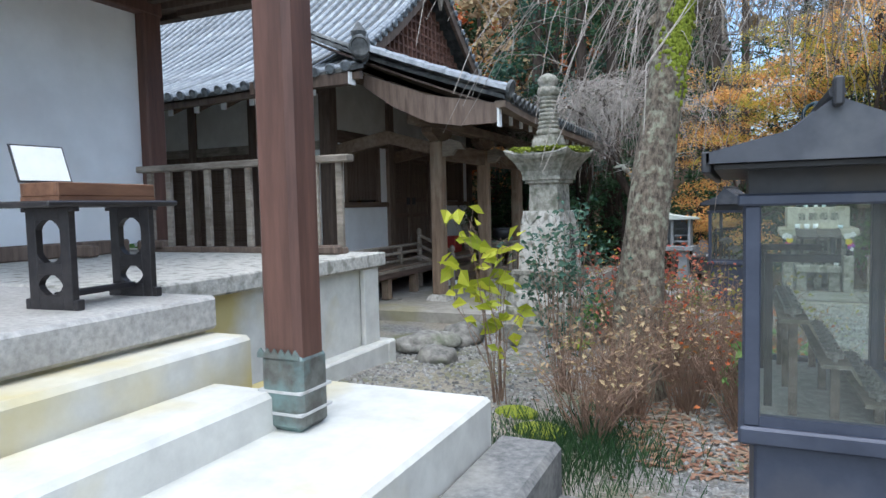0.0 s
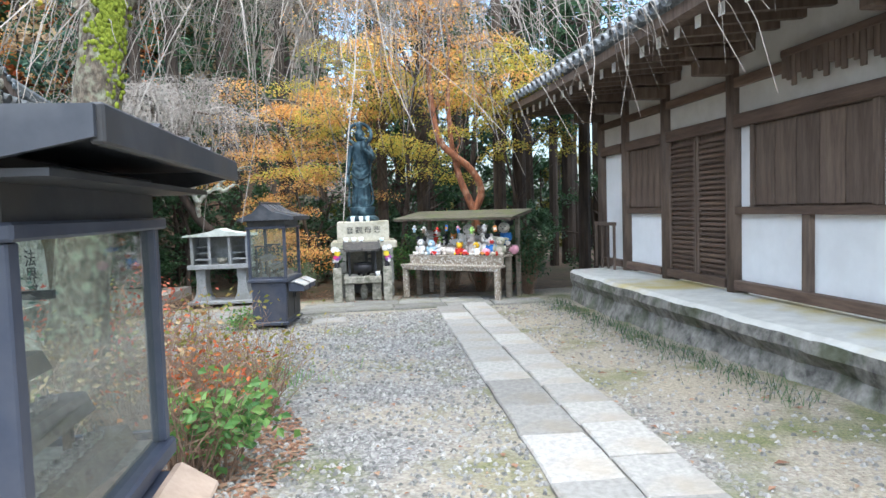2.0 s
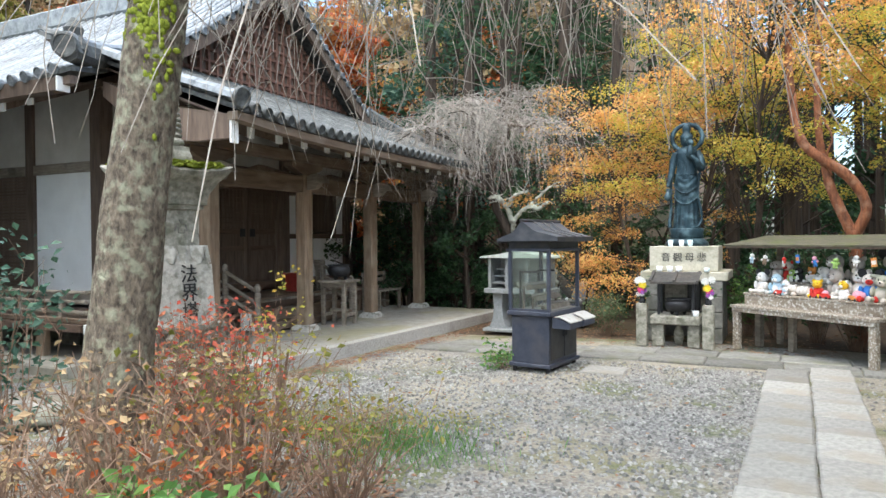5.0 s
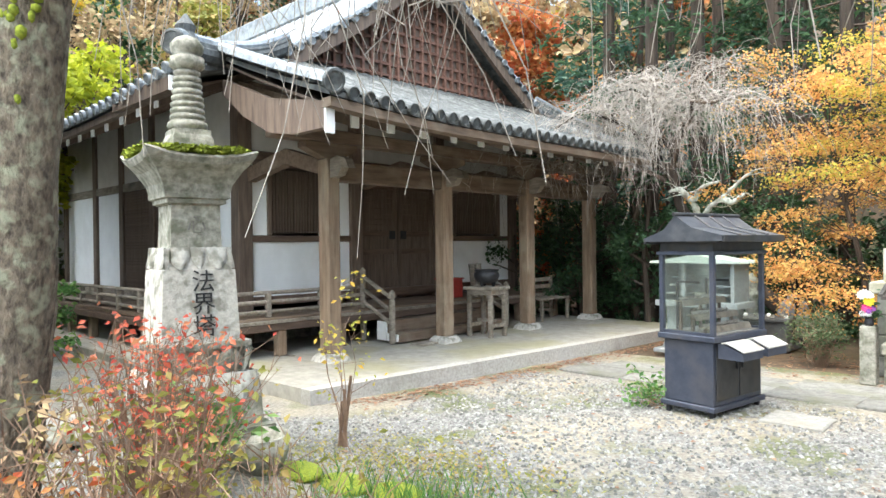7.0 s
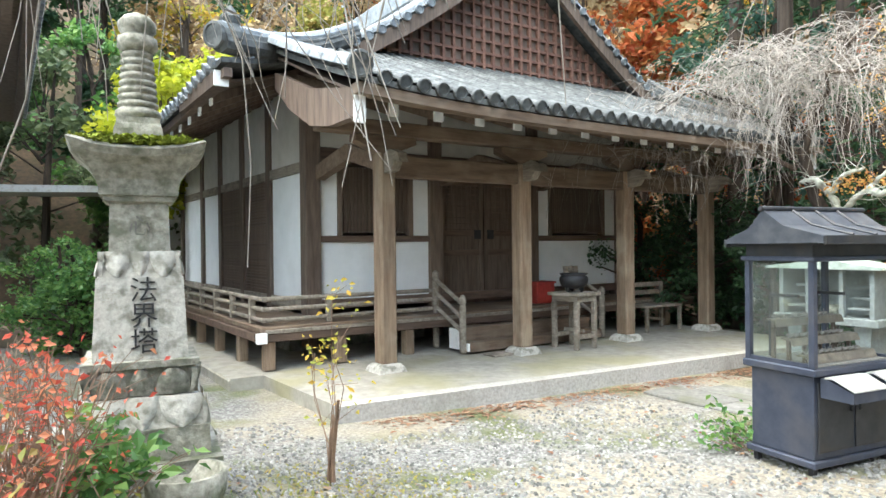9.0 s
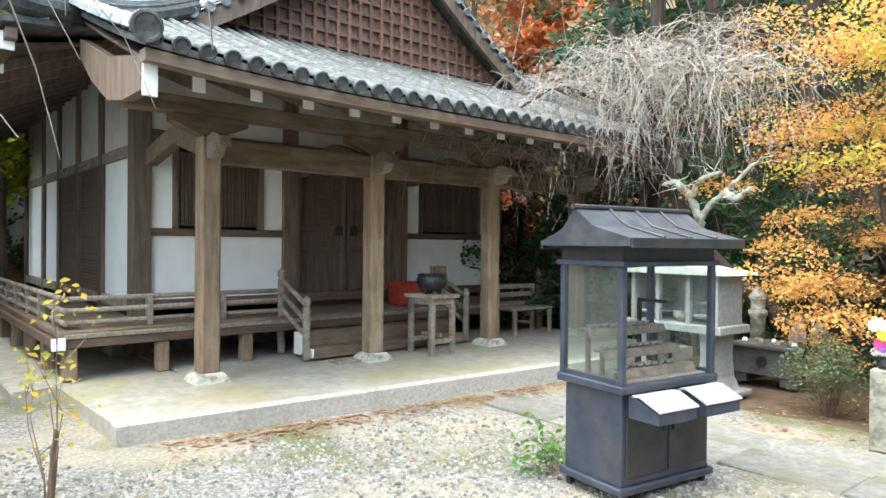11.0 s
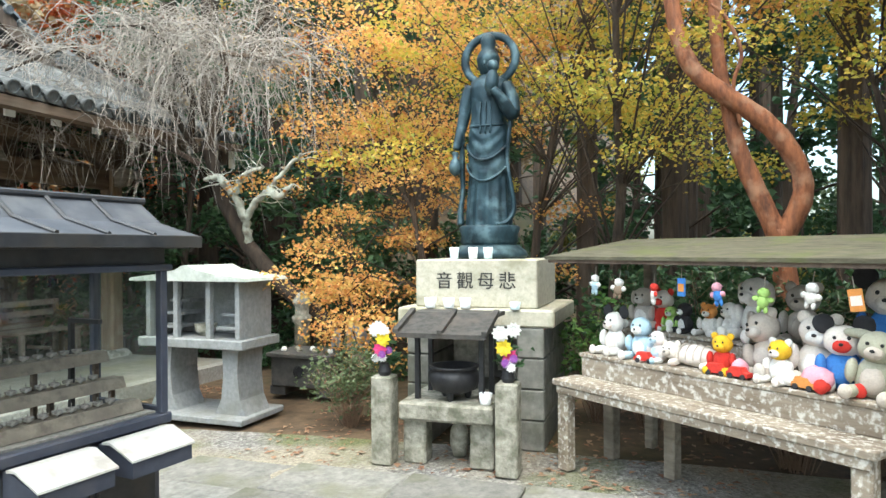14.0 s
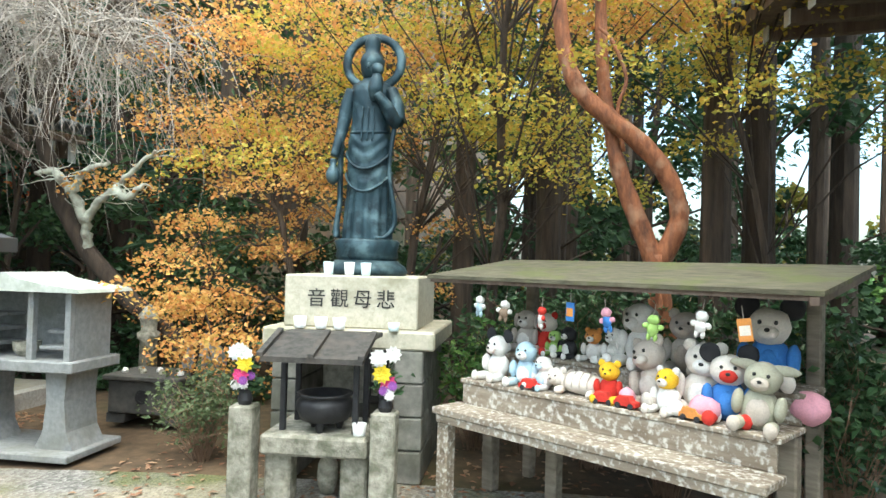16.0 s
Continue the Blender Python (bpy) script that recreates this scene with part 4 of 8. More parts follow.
    # podium fence
    fe = part("fence_rail", box((-6.2, 5.44, 2.10), (-3.42, 5.58, 2.17), 0.01), "wood_grey", **W)
    part("fence_sill", box((-6.2, 5.46, 1.21), (-3.5, 5.56, 1.27), 0.008), "wood_dark", **W)
    for x in span(-6.05, -3.55, 10):
        part("fence_bar", box((x - 0.035, 5.485, 1.27), (x + 0.035, 5.535, 2.10), 0.006), "wood_grey", **W)
    part("fence_foot", box((-3.72, 5.30, 1.21), (-3.48, 5.42, 1.30), 0.02), "wood_dark", **W)


M["metal_shoe"] = material("verdigris_metal", (0.09, 0.085, 0.075), (0.20, 0.21, 0.19), 9, 0.55, 0.1, metal=0.5, stain=(0.22, 0.33, 0.32), stain_scale=6, stain_amount=0.7)
main_hall()


def offering_desk():
    d = thing("offering_desk", -3.00, 2.36, 1.20, "dark lacquered wooden offering desk with pierced legs", "desk", turn=95)
    part("desk_top", box((-0.41, -0.18, 0.485), (0.41, 0.18, 0.515), 0.008), "wood_black", d)
    for x in (-0.25, 0.25):
        # a leg board with two rounded cut-outs, built of stiles, arches and rails
        leg = bmesh.new()
        for lo, hi in (((-0.135, 0.0), (-0.075, 0.485)), ((0.075, 0.0), (0.135, 0.485)), ((-0.075, 0.0), (0.075, 0.07)), ((-0.075, 0.165), (0.075, 0.225)), ((-0.075, 0.425), (0.075, 0.485)), ((-0.165, 0.0), (-0.135, 0.05)), ((0.135, 0.0), (0.165, 0.05)), ((-0.165, 0.465), (-0.135, 0.485)), ((0.135, 0.465), (0.165, 0.485))):
            box((x - 0.02, lo[0], lo[1]), (x + 0.02, hi[0], hi[1]), 0.003, leg)
        for z0, z1 in ((0.07, 0.165), (0.225, 0.425)):
            c = 0.045
            for sy in (-1, 1):
                for zc, dz in ((z0, 1), (z1, -1)):
                    prism([(sy * 0.075, zc), (sy * (0.075 - c), zc), (sy * (0.075 - 0.55 * c), zc + dz * 0.3 * c), (sy * (0.075 - 0.2 * c), zc + dz * 0.6 * c), (sy * 0.075, zc + dz * c)], x - 0.018, x + 0.018, "x", leg)
        part("leg", leg, "wood_black", d)
    part("stretcher", box((-0.23, -0.03, 0.05), (0.23, 0.03, 0.08), 0.005), "wood_black", d)
    t = thing("offering_tray", -3.00, 2.36, 1.717, "shallow brown wooden tray on the offering desk", "tray", turn=95)
    part("tray_base", box((-0.30, -0.12, 0), (0.30, 0.12, 0.02)), "wood_brown", t)
    for lo, hi in (((-0.30, -0.12, 0.02), (0.30, -0.10, 0.085)), ((-0.30, 0.10, 0.02), (0.30, 0.12, 0.085)), ((-0.30, -0.10, 0.02), (-0.28, 0.10, 0.085)), ((0.28, -0.10, 0.02), (0.30, 0.10, 0.085))):
        part("tray_side", box(lo, hi, 0.004), "wood_brown", t)
    s = thing("notice_stand", -3.06, 2.16, 1.803, "tilted white notice in a dark frame on the tray", "notice", turn=84)
    part("backing", box((-0.13, -0.006, 0), (0.13, 0.0, 0.20), 0.002, m=pose(0, 0, 0, -22)), "wood_black", s)
    part("sheet", box((-0.12, -0.010, 0.01), (0.12, -0.0065, 0.19), m=pose(0, 0, 0, -22)), "white", s)


M["wood_black"] = material("black_lacquered_wood", (0.014, 0.012, 0.013), (0.035, 0.03, 0.03), 20, 0.5, 0.1, stretch=(0.3, 1, 1))
M["wood_brown"] = material("brown_wood", (0.12, 0.055, 0.03), (0.22, 0.11, 0.06), 20, 0.6, 0.15, stretch=(0.2, 1, 1))
offering_desk()


# ---- candle and incense cabinets ----
def pane(name, corners, parent):
    bm = bmesh.new()
    bm.faces.new([bm.verts.new(p) for p in corners])
    ob = part(name, bm, "glass", parent)
    ob.visible_shadow = False
    return ob


def candle_cabinet(x, y, z, w, l, ledge, top, eave, peak, label, open_front, over, turn=0.0):
    """A metal cabinet with glass sides and a little roof; its front faces east. w across x, l along y."""
    c = thing("candle_cabinet", x, y, z, label, "candle cabinet", "candle cabinets", turn=turn)
    a, b = w / 2, l / 2
    part("lower_body", box((-a + 0.03, -b + 0.03, 0.09), (a - 0.03, b - 0.03, ledge - 0.06), 0.008), "metal_blue", c)
    for sy in (-1, 1):
        dr = part("door", box((a - 0.028, sy * 0.012, 0.14), (a - 0.018, sy * (b - 0.07), ledge - 0.10), 0.003), "metal_dark", c, "brownish steel cabinet door")
        part("handle", box((a - 0.017, sy * 0.04, ledge * 0.55), (a + 0.0, sy * 0.055, ledge * 0.55 + 0.08), 0.003), "metal_black", dr)
    part("base_rim", box((-a, -b, 0.04), (a, b, 0.09), 0.008), "metal_blue", c)
    for sx in (-1, 1):
        for sy in (-1, 1):
            part("foot", box((sx * (a - 0.06) - 0.02, sy * (b - 0.06) - 0.02, -0.03), (sx * (a - 0.06) + 0.02, sy * (b - 0.06) + 0.02, 0.04)), "metal_black", c)
            part("corner_post", box((sx * a - 0.022 * (1 + sx), sy * b - 0.022 * (1 + sy), ledge), (sx * a + 0.022 * (1 - sx), sy * b + 0.022 * (1 - sy), top), 0.004), "metal_blue", c)
    part("ledge", box((-a - 0.015, -b - 0.015, ledge - 0.055), (a + 0.015, b + 0.015, ledge), 0.008), "metal_blue", c)
    part("top_rim", box((-a - 0.02, -b - 0.02, top), (a + 0.02, b + 0.02, top + 0.035), 0.006), "metal_blue", c)
    part("head_box", box((-a + 0.01, -b + 0.01, top + 0.035), (a - 0.01, b - 0.01, eave)), "metal_dark", c)
    for sy in (-1, 1):
        pane("side_glass", [(-a + 0.045, sy * (b - 0.02), ledge), (a - 0.045, sy * (b - 0.02), ledge), (a - 0.045, sy * (b - 0.02), top), (-a + 0.045, sy * (b - 0.02), top)], c)
        part("window_sill", box((-a + 0.045, sy * (b - 0.02) - 0.014, ledge), (a - 0.045, sy * (b - 0.02) + 0.014, ledge + 0.03)), "metal_blue", c)
    pane("back_glass", [(-a + 0.02, -b + 0.045, ledge), (-a + 0.02, b - 0.045, ledge), (-a + 0.02, b - 0.045, top), (-a + 0.02, -b + 0.045, top)], c)
    if not open_front:
        pane("front_glass", [(a - 0.02, -b + 0.045, ledge), (a - 0.02, b - 0.045, ledge), (a - 0.02, b - 0.045, top), (a - 0.02, -b + 0.045, top)], c)
    # roof: ridge along y
    w_over, e_over, q, e_rise = over
    rise = peak - eave
    xp = -0.04
    prof = [(-a - w_over, 0.0), (-a * 0.55, rise * 0.40), (xp, rise), (a * 0.45, max(e_rise, rise * 0.45)), (a + e_over, e_rise)]
    outline = [(px, pz + eave) for px, pz in prof] + [(px, pz + eave - 0.03) for px, pz in prof[::-1]]
    rf = part("roof", prism(outline, -b - q, b + q, "y"), "metal_roof", c, "dull blue-grey sheet metal roof")
    part("ridge_cap", tube([(xp, -b - q - 0.03, peak + 0.008), (xp, b + q + 0.03, peak + 0.008)], 0.02, 8), "metal_dark", rf)
    for t in span(-b * 0.55, b * 0.55, 3):
        bmr = bmesh.new()
        for (xa, za), (xb, zb) in zip(prof, prof[1:]):
            tube([(xa, t, eave + za + 0.006), (xb, t, eave + zb + 0.006)], 0.012, 6, bmr)
        part("roof_seam", bmr, "metal_dark", rf)
    part("fascia", box((-a - w_over - 0.012, -b - q, eave - 0.055), (-a - w_over + 0.012, b + q, eave + 0.004), 0.004), "metal_dark", rf)
    part("fascia", box((a + e_over - 0.012, -b - q, eave + e_rise - 0.06), (a + e_over + 0.012, b + q, eave + e_rise + 0.004), 0.004), "metal_dark", rf)
    for sy in (-1, 1):
        face = [(-a - w_over, eave - 0.03), (a + 0.02, eave - 0.03), (a + e_over, eave + e_rise - 0.05)] + [(px, pz + eave) for px, pz in prof[:0:-1]]
        gab = prism(face, sy * (b + q) - 0.012, sy * (b + q) + 0.004, "y")
        part("gable_end", gab, "metal_roof", rf)
    part("soffit", box((-a - w_over + 0.02, -b - q + 0.03, eave - 0.045), (a + e_over * 0.6, b + q - 0.03, eave - 0.032)), "metal_dark", rf)
    # candle racks: stepped bars with prickets
    for k, (xr, zr) in enumerate(((-a * 0.45, 0.30), (0.0, 0.17), (a * 0.45, 0.06))):
        rk = part("candle_rack", prism([(xr - 0.04, ledge + zr), (xr + 0.035, ledge + zr), (xr + 0.06, ledge + zr - 0.045), (xr + 0.066, ledge + zr - 0.043), (xr + 0.04, ledge + zr + 0.012), (xr - 0.04, ledge + zr + 0.012)], -b + 0.08, b - 0.08, "y"), "rack_tan", c, "dusty tan steel candle rack")
        pr = part("pricket", lathe([(0.008, 0), (0.008, 0.008), (0.024, 0.012), (0.026, 0.028), (0.022, 0.028), (0.019, 0.015), (0.003, 0.015), (0.002, 0.05)], 10), "pricket_iron", rk)
        pr.matrix_basis = pose(xr, -b + 0.13, ledge + zr + 0.012)
        n = int((l - 0.26) / 0.07)
        for i in range(1, n):
            share("pricket", pr, pose(xr, -b + 0.13 + i * 0.07, ledge + zr + 0.012), rk)
        for yy in (-b + 0.12, 0.0, b - 0.12):
            part("rack_leg", box((xr - 0.012, yy - 0.012, ledge), (xr + 0.012, yy + 0.012, ledge + zr)), "metal_rust", rk)
    for yy in (-b + 0.2, b - 0.2):
        part("rack_frame", boxes([((-a + 0.06, yy - 0.012, ledge + 0.0), (-a + 0.084, yy + 0.012, ledge + 0.5)), ((-a + 0.06, yy - 0.012, ledge + 0.476), (0.02, yy + 0.012, ledge + 0.5))]), "metal_black", c)
    part("ash_bed", box((-a + 0.04, -b + 0.05, ledge + 0.001), (a - 0.04, b - 0.05, ledge + 0.012)), "ash", c)
    # coin trays on the front
    dp, hl = (0.24, 0.175) if open_front else (0.15, 0.12)
    for sy in (-1, 1):
        yc = sy * b * 0.48
        tr = part("coin_tray", prism([(a, ledge - 0.20), (a, ledge - 0.065), (a + 0.05, ledge - 0.065), (a + dp, ledge - 0.13), (a + dp, ledge - 0.20)], yc - hl, yc + hl, "y"), "metal_blue", c)
        prof = [(a + 0.04, ledge - 0.05), (a + dp * 0.4, ledge - 0.045), (a + dp + 0.01, ledge - 0.112), (a + dp + 0.012, ledge - 0.122), (a + dp * 0.4, ledge - 0.057), (a + 0.04, ledge - 0.062)]
        part("tray_lid", prism(prof, yc - hl - 0.01, yc + hl + 0.01, "y"), "steel" if open_front else "tray_tan", tr, "pale steel tray lid" if open_front else "tan worn tray lid")
    return c


# Pricket, rack and ash colours darkened to hold the shade inside the cabinets.
M["pricket_iron"] = material("dimmed_iron", (0.10, 0.095, 0.09), (0.36, 0.34, 0.31), 40, 0.6, 0.1, metal=0.2)
M["rack_tan"] = material("dusty_tan_steel", (0.11, 0.095, 0.075), (0.24, 0.21, 0.165), 18, 0.8, 0.1, stain=(0.10, 0.085, 0.07), stain_scale=9, stain_amount=0.6)
M["metal_dark"] = material("dark_grey_metal", (0.028, 0.03, 0.036), (0.06, 0.06, 0.065), 7, 0.5, 0.05, metal=0.3, stain=(0.07, 0.06, 0.05), stain_scale=4, stain_amount=0.6)
M["metal_roof"] = material("dull_blue_roof_metal", (0.035, 0.039, 0.05), (0.072, 0.076, 0.09), 5, 0.5, 0.1, metal=0.2, stain=(0.16, 0.16, 0.16), stain_scale=2.5, stain_amount=0.45)
M["metal_rust"] = material("rusty_steel", (0.07, 0.05, 0.04), (0.19, 0.15, 0.12), 25, 0.7, 0.2, metal=0.3)
M["ash"] = material("grey_ash", (0.17, 0.16, 0.145), (0.30, 0.285, 0.26), 40, 0.95, 0.4)
M["tray_tan"] = material("tan_worn_metal", (0.34, 0.24, 0.17), (0.55, 0.42, 0.32), 7, 0.5, 0.05, stain=(0.10, 0.08, 0.08), stain_scale=5, stain_amount=0.7)
CAB2 = candle_cabinet(-0.08, 11.56, -0.05, 0.58, 0.92, 0.745, 1.50, 1.66, 1.88, "blue-grey metal candle cabinet with two steel coin trays", True, (0.10, 0.15, 0.09, 0.02), -9)
CAB1 = candle_cabinet(0.265, 2.60, 0.05, 0.50, 0.92, 0.925, 1.58, 1.73, 1.86, "blue-grey metal candle cabinet with glass sides and tan trays", False, (0.10, 0.21, 0.15, 0.06))
part("ridge_finial", box((-0.05, -0.66, 1.83), (-0.025, -0.62, 1.905), 0.006), "metal_dark", CAB1)


# ---- stone path and paving ----
def slab_mesh(w, l, h, seed):
    """A hewn slab with worn, uneven edges."""
    r = random.Random(seed)
    bm = bmesh.new()
    base = []
    k = 3
    for sx, sy, n in ((-1, -1, (1, 0)), (1, -1, (0, 1)), (1, 1, (-1, 0)), (-1, 1, (0, -1))):
        for i in range(k):
            t = i / k
            base.append((sx * w / 2 + n[0] * w * t + r.uniform(-0.008, 0.008), sy * l / 2 + n[1] * l * t + r.uniform(-0.008, 0.008)))
    low = [bm.verts.new((x, y, -0.08)) for x, y in base]
    mid = [bm.verts.new((x, y, h - 0.012)) for x, y in base]
    top = [bm.verts.new((x * (1 - 0.03 / w), y * (1 - 0.03 / l), h + r.uniform(-0.002, 0.002))) for x, y in base]
    m = len(base)
    for a, b in ((low, mid), (mid, top)):
        for i in range(m):
            bm.faces.new((a[i], a[(i + 1) % m], b[(i + 1) % m], b[i]))
    bm.faces.new(top)
    return bm


def stone_path():
    p = thing("stone_path", 2.7, 7, 0, "two-column path of worn grey stone slabs", "path", kind="structure")
    r = random.Random(4)
    protos = []
    for col in range(2):
        y = 0.6 + 0.25 * col
        while y < 12.15:
            l = r.uniform(0.52, 0.86)
            w = 0.46 if col == 0 else 0.44
            cx = 2.0 + 0.045 * y + (0.235 if col == 0 else 0.70)
            cy = y + l / 2
            o = part("slab", slab_mesh(w, l - 0.014, 0.03 + r.uniform(-0.004, 0.008), r.random()), "stone_path", p)
            o.matrix_basis = pose(cx - 2.7, cy - 7, ground_z(cx, cy), 0, 0, -2.6 + r.uniform(-0.6, 0.6))
            y += l
    q = thing("cross_paving", 0.5, 12.9, 0, "grey flagstone paving before the statue altar", "paving", kind="structure")
    for row in range(2):
        x = -2.5 + 0.3 * row
        while x < 4.0:
            w = r.uniform(0.6, 0.95)
            cy = 12.62 + row * 0.56 - 0.03 * x
            o = part("slab", slab_mesh(w - 0.014, 0.545, 0.03 + r.uniform(-0.004, 0.01), r.random()), "stone_flag", q)
            o.matrix_basis = pose(x + w / 2 - 0.5, cy - 12.9, ground_z(x, cy), 0, 0, -1.7 + r.uniform(-0.8, 0.8))
            x += w
    s = thing("stepping_slab", 0.72, 11.45, ground_z(0.7, 11.4), "single square stone slab sunk in the gravel", "slab")
    part("slab", slab_mesh(0.52, 0.46, 0.035, 9), "stone_path", s)


stone_path()


def natural_stone(x, y, z, sx, sy, sz, seed, label="rough grey garden stone", mat="stone_dark", name="garden_stone"):
    bm = bmesh.new()
    bmesh.ops.create_icosphere(bm, subdivisions=3, radius=1)
    for v in bm.verts:
        d = v.co.normalized()
        k = 1 + 0.30 * noise.noise(d * 1.4 + Vector((seed, 0, 0))) + 0.10 * noise.noise(d * 4 + Vector((0, seed, 0)))
        v.co = Vector((d.x * sx * k, d.y * sy * k, max(-0.4, d.z) * sz * k))
    ob = part(name, bm, mat, smooth=True)
    ob.matrix_basis = pose(x, y, z, 0, 0, seed * 50)
    return tagged(ob, label, "stone", "garden stones")


natural_stone(-3.2, 6.65, 0.12, 0.40, 0.24, 0.13, 1)
natural_stone(-3.05, 7.4, 0.06, 0.36, 0.24, 0.2, 2)
natural_stone(-2.75, 5.95, 0.12, 0.26, 0.19, 0.14, 3)
natural_stone(-2.35, 6.6, 0.08, 0.2, 0.15, 0.12, 4)
natural_stone(-1.15, 6.55, 0.0, 0.5, 0.42, 0.26, 5, "mossy boulder under the stone tower", "stone_dark")
natural_stone(-1.9, 6.35, 0.0, 0.45, 0.3, 0.2, 6, "mossy boulder under the stone tower", "stone_dark")


# ---- stone tower ----
def text_mesh(body, size, depth=0.004):
    cu = bpy.data.curves.new("writing", "FONT")
    cu.body, cu.size, cu.extrude, cu.align_x, cu.align_y = body, size, depth, "CENTER", "CENTER"
    cu.resolution_u = 3
    tmp = new("writing_source", cu)
    dg = bpy.context.evaluated_depsgraph_get()
    me = bpy.data.meshes.new_from_object(tmp.evaluated_get(dg))
    bpy.data.objects.remove(tmp)
    return me


def writing(name, body, size, mat, parent, m):
    ob = new(name, text_mesh(body, size))
    ob.data.materials.clear()
    ob.data.materials.append(M[mat])
    ob.parent = parent
    ob.matrix_basis = m
    return ob


def carved_ring(half, z0, z1, n, depth, mat, core):
    """Overlapping lotus petals round a square block, each a part of core; tips towards z1."""
    for k in range(4):
        mm = pose(0, 0, 0, 0, 0, 90 * k)
        for i in range(-1, n + 1):
            bm = bmesh.new()
            u = -half + (2 * i + 1) * half / n
            w = half / n * (1.12 if i % 2 == 0 else 0.8)
            grid = []
            for a in span(-1, 1, 9):
                row = []
                for b in span(0, 1, 6):
                    wd = w * math.sqrt(max(0.0, 1 - (b * 0.97) ** 2.6))
                    bulge = depth * (0.25 + b * 1.2 - 0.35 * b ** 3) * (1 - 0.7 * a * a) + 0.014 * (i % 2 == 0)
                    x = max(-half - depth * 0.8, min(half + depth * 0.8, u + a * wd))
                    row.append(bm.verts.new(mm @ Vector((x, -half - bulge, z0 + (z1 - z0) * b))))
                grid.append(row)
            for p, q in zip(grid, grid[1:]):
                for b in range(5):
                    f = (p[b], q[b], q[b + 1], p[b + 1])
                    bm.faces.new(f if z1 > z0 else f[::-1])
            part("petal", bm, mat, core, smooth=True)


def worn(bm, cuts, amount, seed):
    """Weathers a block: cut finely, its faces and edges pitted."""
    bmesh.ops.subdivide_edges(bm, edges=bm.edges, cuts=cuts, use_grid_fill=True)
    for v in bm.verts:
        p = v.co + Vector((seed, seed * 2.3, 0))
        k = noise.noise(p * 6) * 0.6 + noise.noise(p * 19) * 0.4
        v.co += Vector((v.co.x, v.co.y, 0)).normalized() * amount * k + Vector((0, 0, amount * 0.4 * noise.noise(p * 9 + Vector((5, 0, 0)))))
    return bm


def stone_tower():
    t = thing("stone_tower", -1.88, 7.06, 0.0, "tall weathered stone memorial tower with a mossy cap", "stone tower", turn=81)
    t.matrix_basis = t.matrix_basis @ Matrix.Translation((0, 0, 0.207)) @ Matrix.Diagonal((0.86, 0.86, 0.87, 1))
    part("base_block", worn(square_lathe([(0.50, -0.05), (0.50, 0.19)]), 5, 0.03, 1), "stone_dark", t, "dark mossy foundation stone")
    part("plinth_block", worn(square_lathe([(0.425, 0.19), (0.425, 0.40)]), 5, 0.012, 2), "stone_old", t)
    carved_ring(0.365, 0.61, 0.405, 3, 0.06, "stone_pale", part("lotus_base", square_lathe([(0.40, 0.40), (0.36, 0.60)]), "stone_pale", t, "pale carved lotus petals"))
    carved_ring(0.295, 0.61, 0.79, 3, 0.075, "stone_old", part("lotus_dais", square_lathe([(0.29, 0.60), (0.33, 0.80), (0.365, 0.80), (0.365, 0.845)]), "stone_old", t, "weathered lotus petals"))
    body = part("body_block", worn(square_lathe([(0.30, 0.845), (0.272, 1.40)]), 6, 0.006, 3), "stone_pale", t, "pale inscribed stone block")
    for i, ch in enumerate("法界塔"):
        writing("inscription", ch, 0.18, "ink", body, pose(0.02, -0.285 - 0.009 * i, 1.305 - i * 0.172, 87))
    carved_ring(0.215, 1.575, 1.41, 3, 0.055, "stone_pale", part("lotus_collar", square_lathe([(0.255, 1.40), (0.20, 1.57)]), "stone_pale", t, "pale carved petals"))
    sh = part("shaft", worn(square_lathe([(0.195, 1.57), (0.185, 1.90)]), 5, 0.006, 4), "stone_old", t)
    writing("inscription", "心", 0.15, "stone_dark", sh, pose(0, -0.197, 1.74, 90))
    part("neck_moulding", square_lathe([(0.185, 1.90), (0.225, 1.915), (0.225, 1.945), (0.25, 1.955), (0.25, 1.995)]), "stone_old", t)
    # flaring cap with upturned corners
    cap = bmesh.new()
    rings = []
    for r, z, up in ((0.25, 1.995, 0), (0.265, 2.06, 0.0), (0.33, 2.15, 0.02), (0.40, 2.205, 0.05), (0.425, 2.25, 0.06), (0.41, 2.27, 0.05), (0.28, 2.29, 0.01), (0.18, 2.33, 0)):
        ring = []
        for k in range(4):
            for i in range(6):
                u = -1 + i / 3
                c, s = math.cos(math.pi / 2 * k), math.sin(math.pi / 2 * k)
                x, y = u * r, -r
                ring.append(cap.verts.new((c * x - s * y, s * x + c * y, z + up * abs(u) ** 3 + 0.008 * noise.noise((x * 9, y * 9, k)))))
        rings.append(ring)
    for a, b in zip(rings, rings[1:]):
        for i in range(24):
            cap.faces.new((a[i], a[(i + 1) % 24], b[(i + 1) % 24], b[i]))
    cap.faces.new(rings[-1])
    cp = part("cap", cap, "stone_old", t)
    mr = random.Random(77)
    pts = []
    for _ in range(4200):
        a, q = mr.uniform(0, 2 * math.pi), mr.uniform(0.2, 0.44)
        x, y = q * math.cos(a) * 1.15, q * math.sin(a) * 1.15
        if max(abs(x), abs(y)) < 0.43 and noise.noise((x * 4, y * 4, 2)) > -0.12 - 0.35 * (y < -0.15 and x < 0.2):
            pts.append((x, y, 2.29 + 0.05 * mr.random() + 0.02 * noise.noise((x * 9, y * 9, 0))))
    part("moss", leaf_cloud(pts, 0.05, 5, 0.7, 0.6), "moss", cp, "bright yellow-green moss")["kind"] = "stuff"
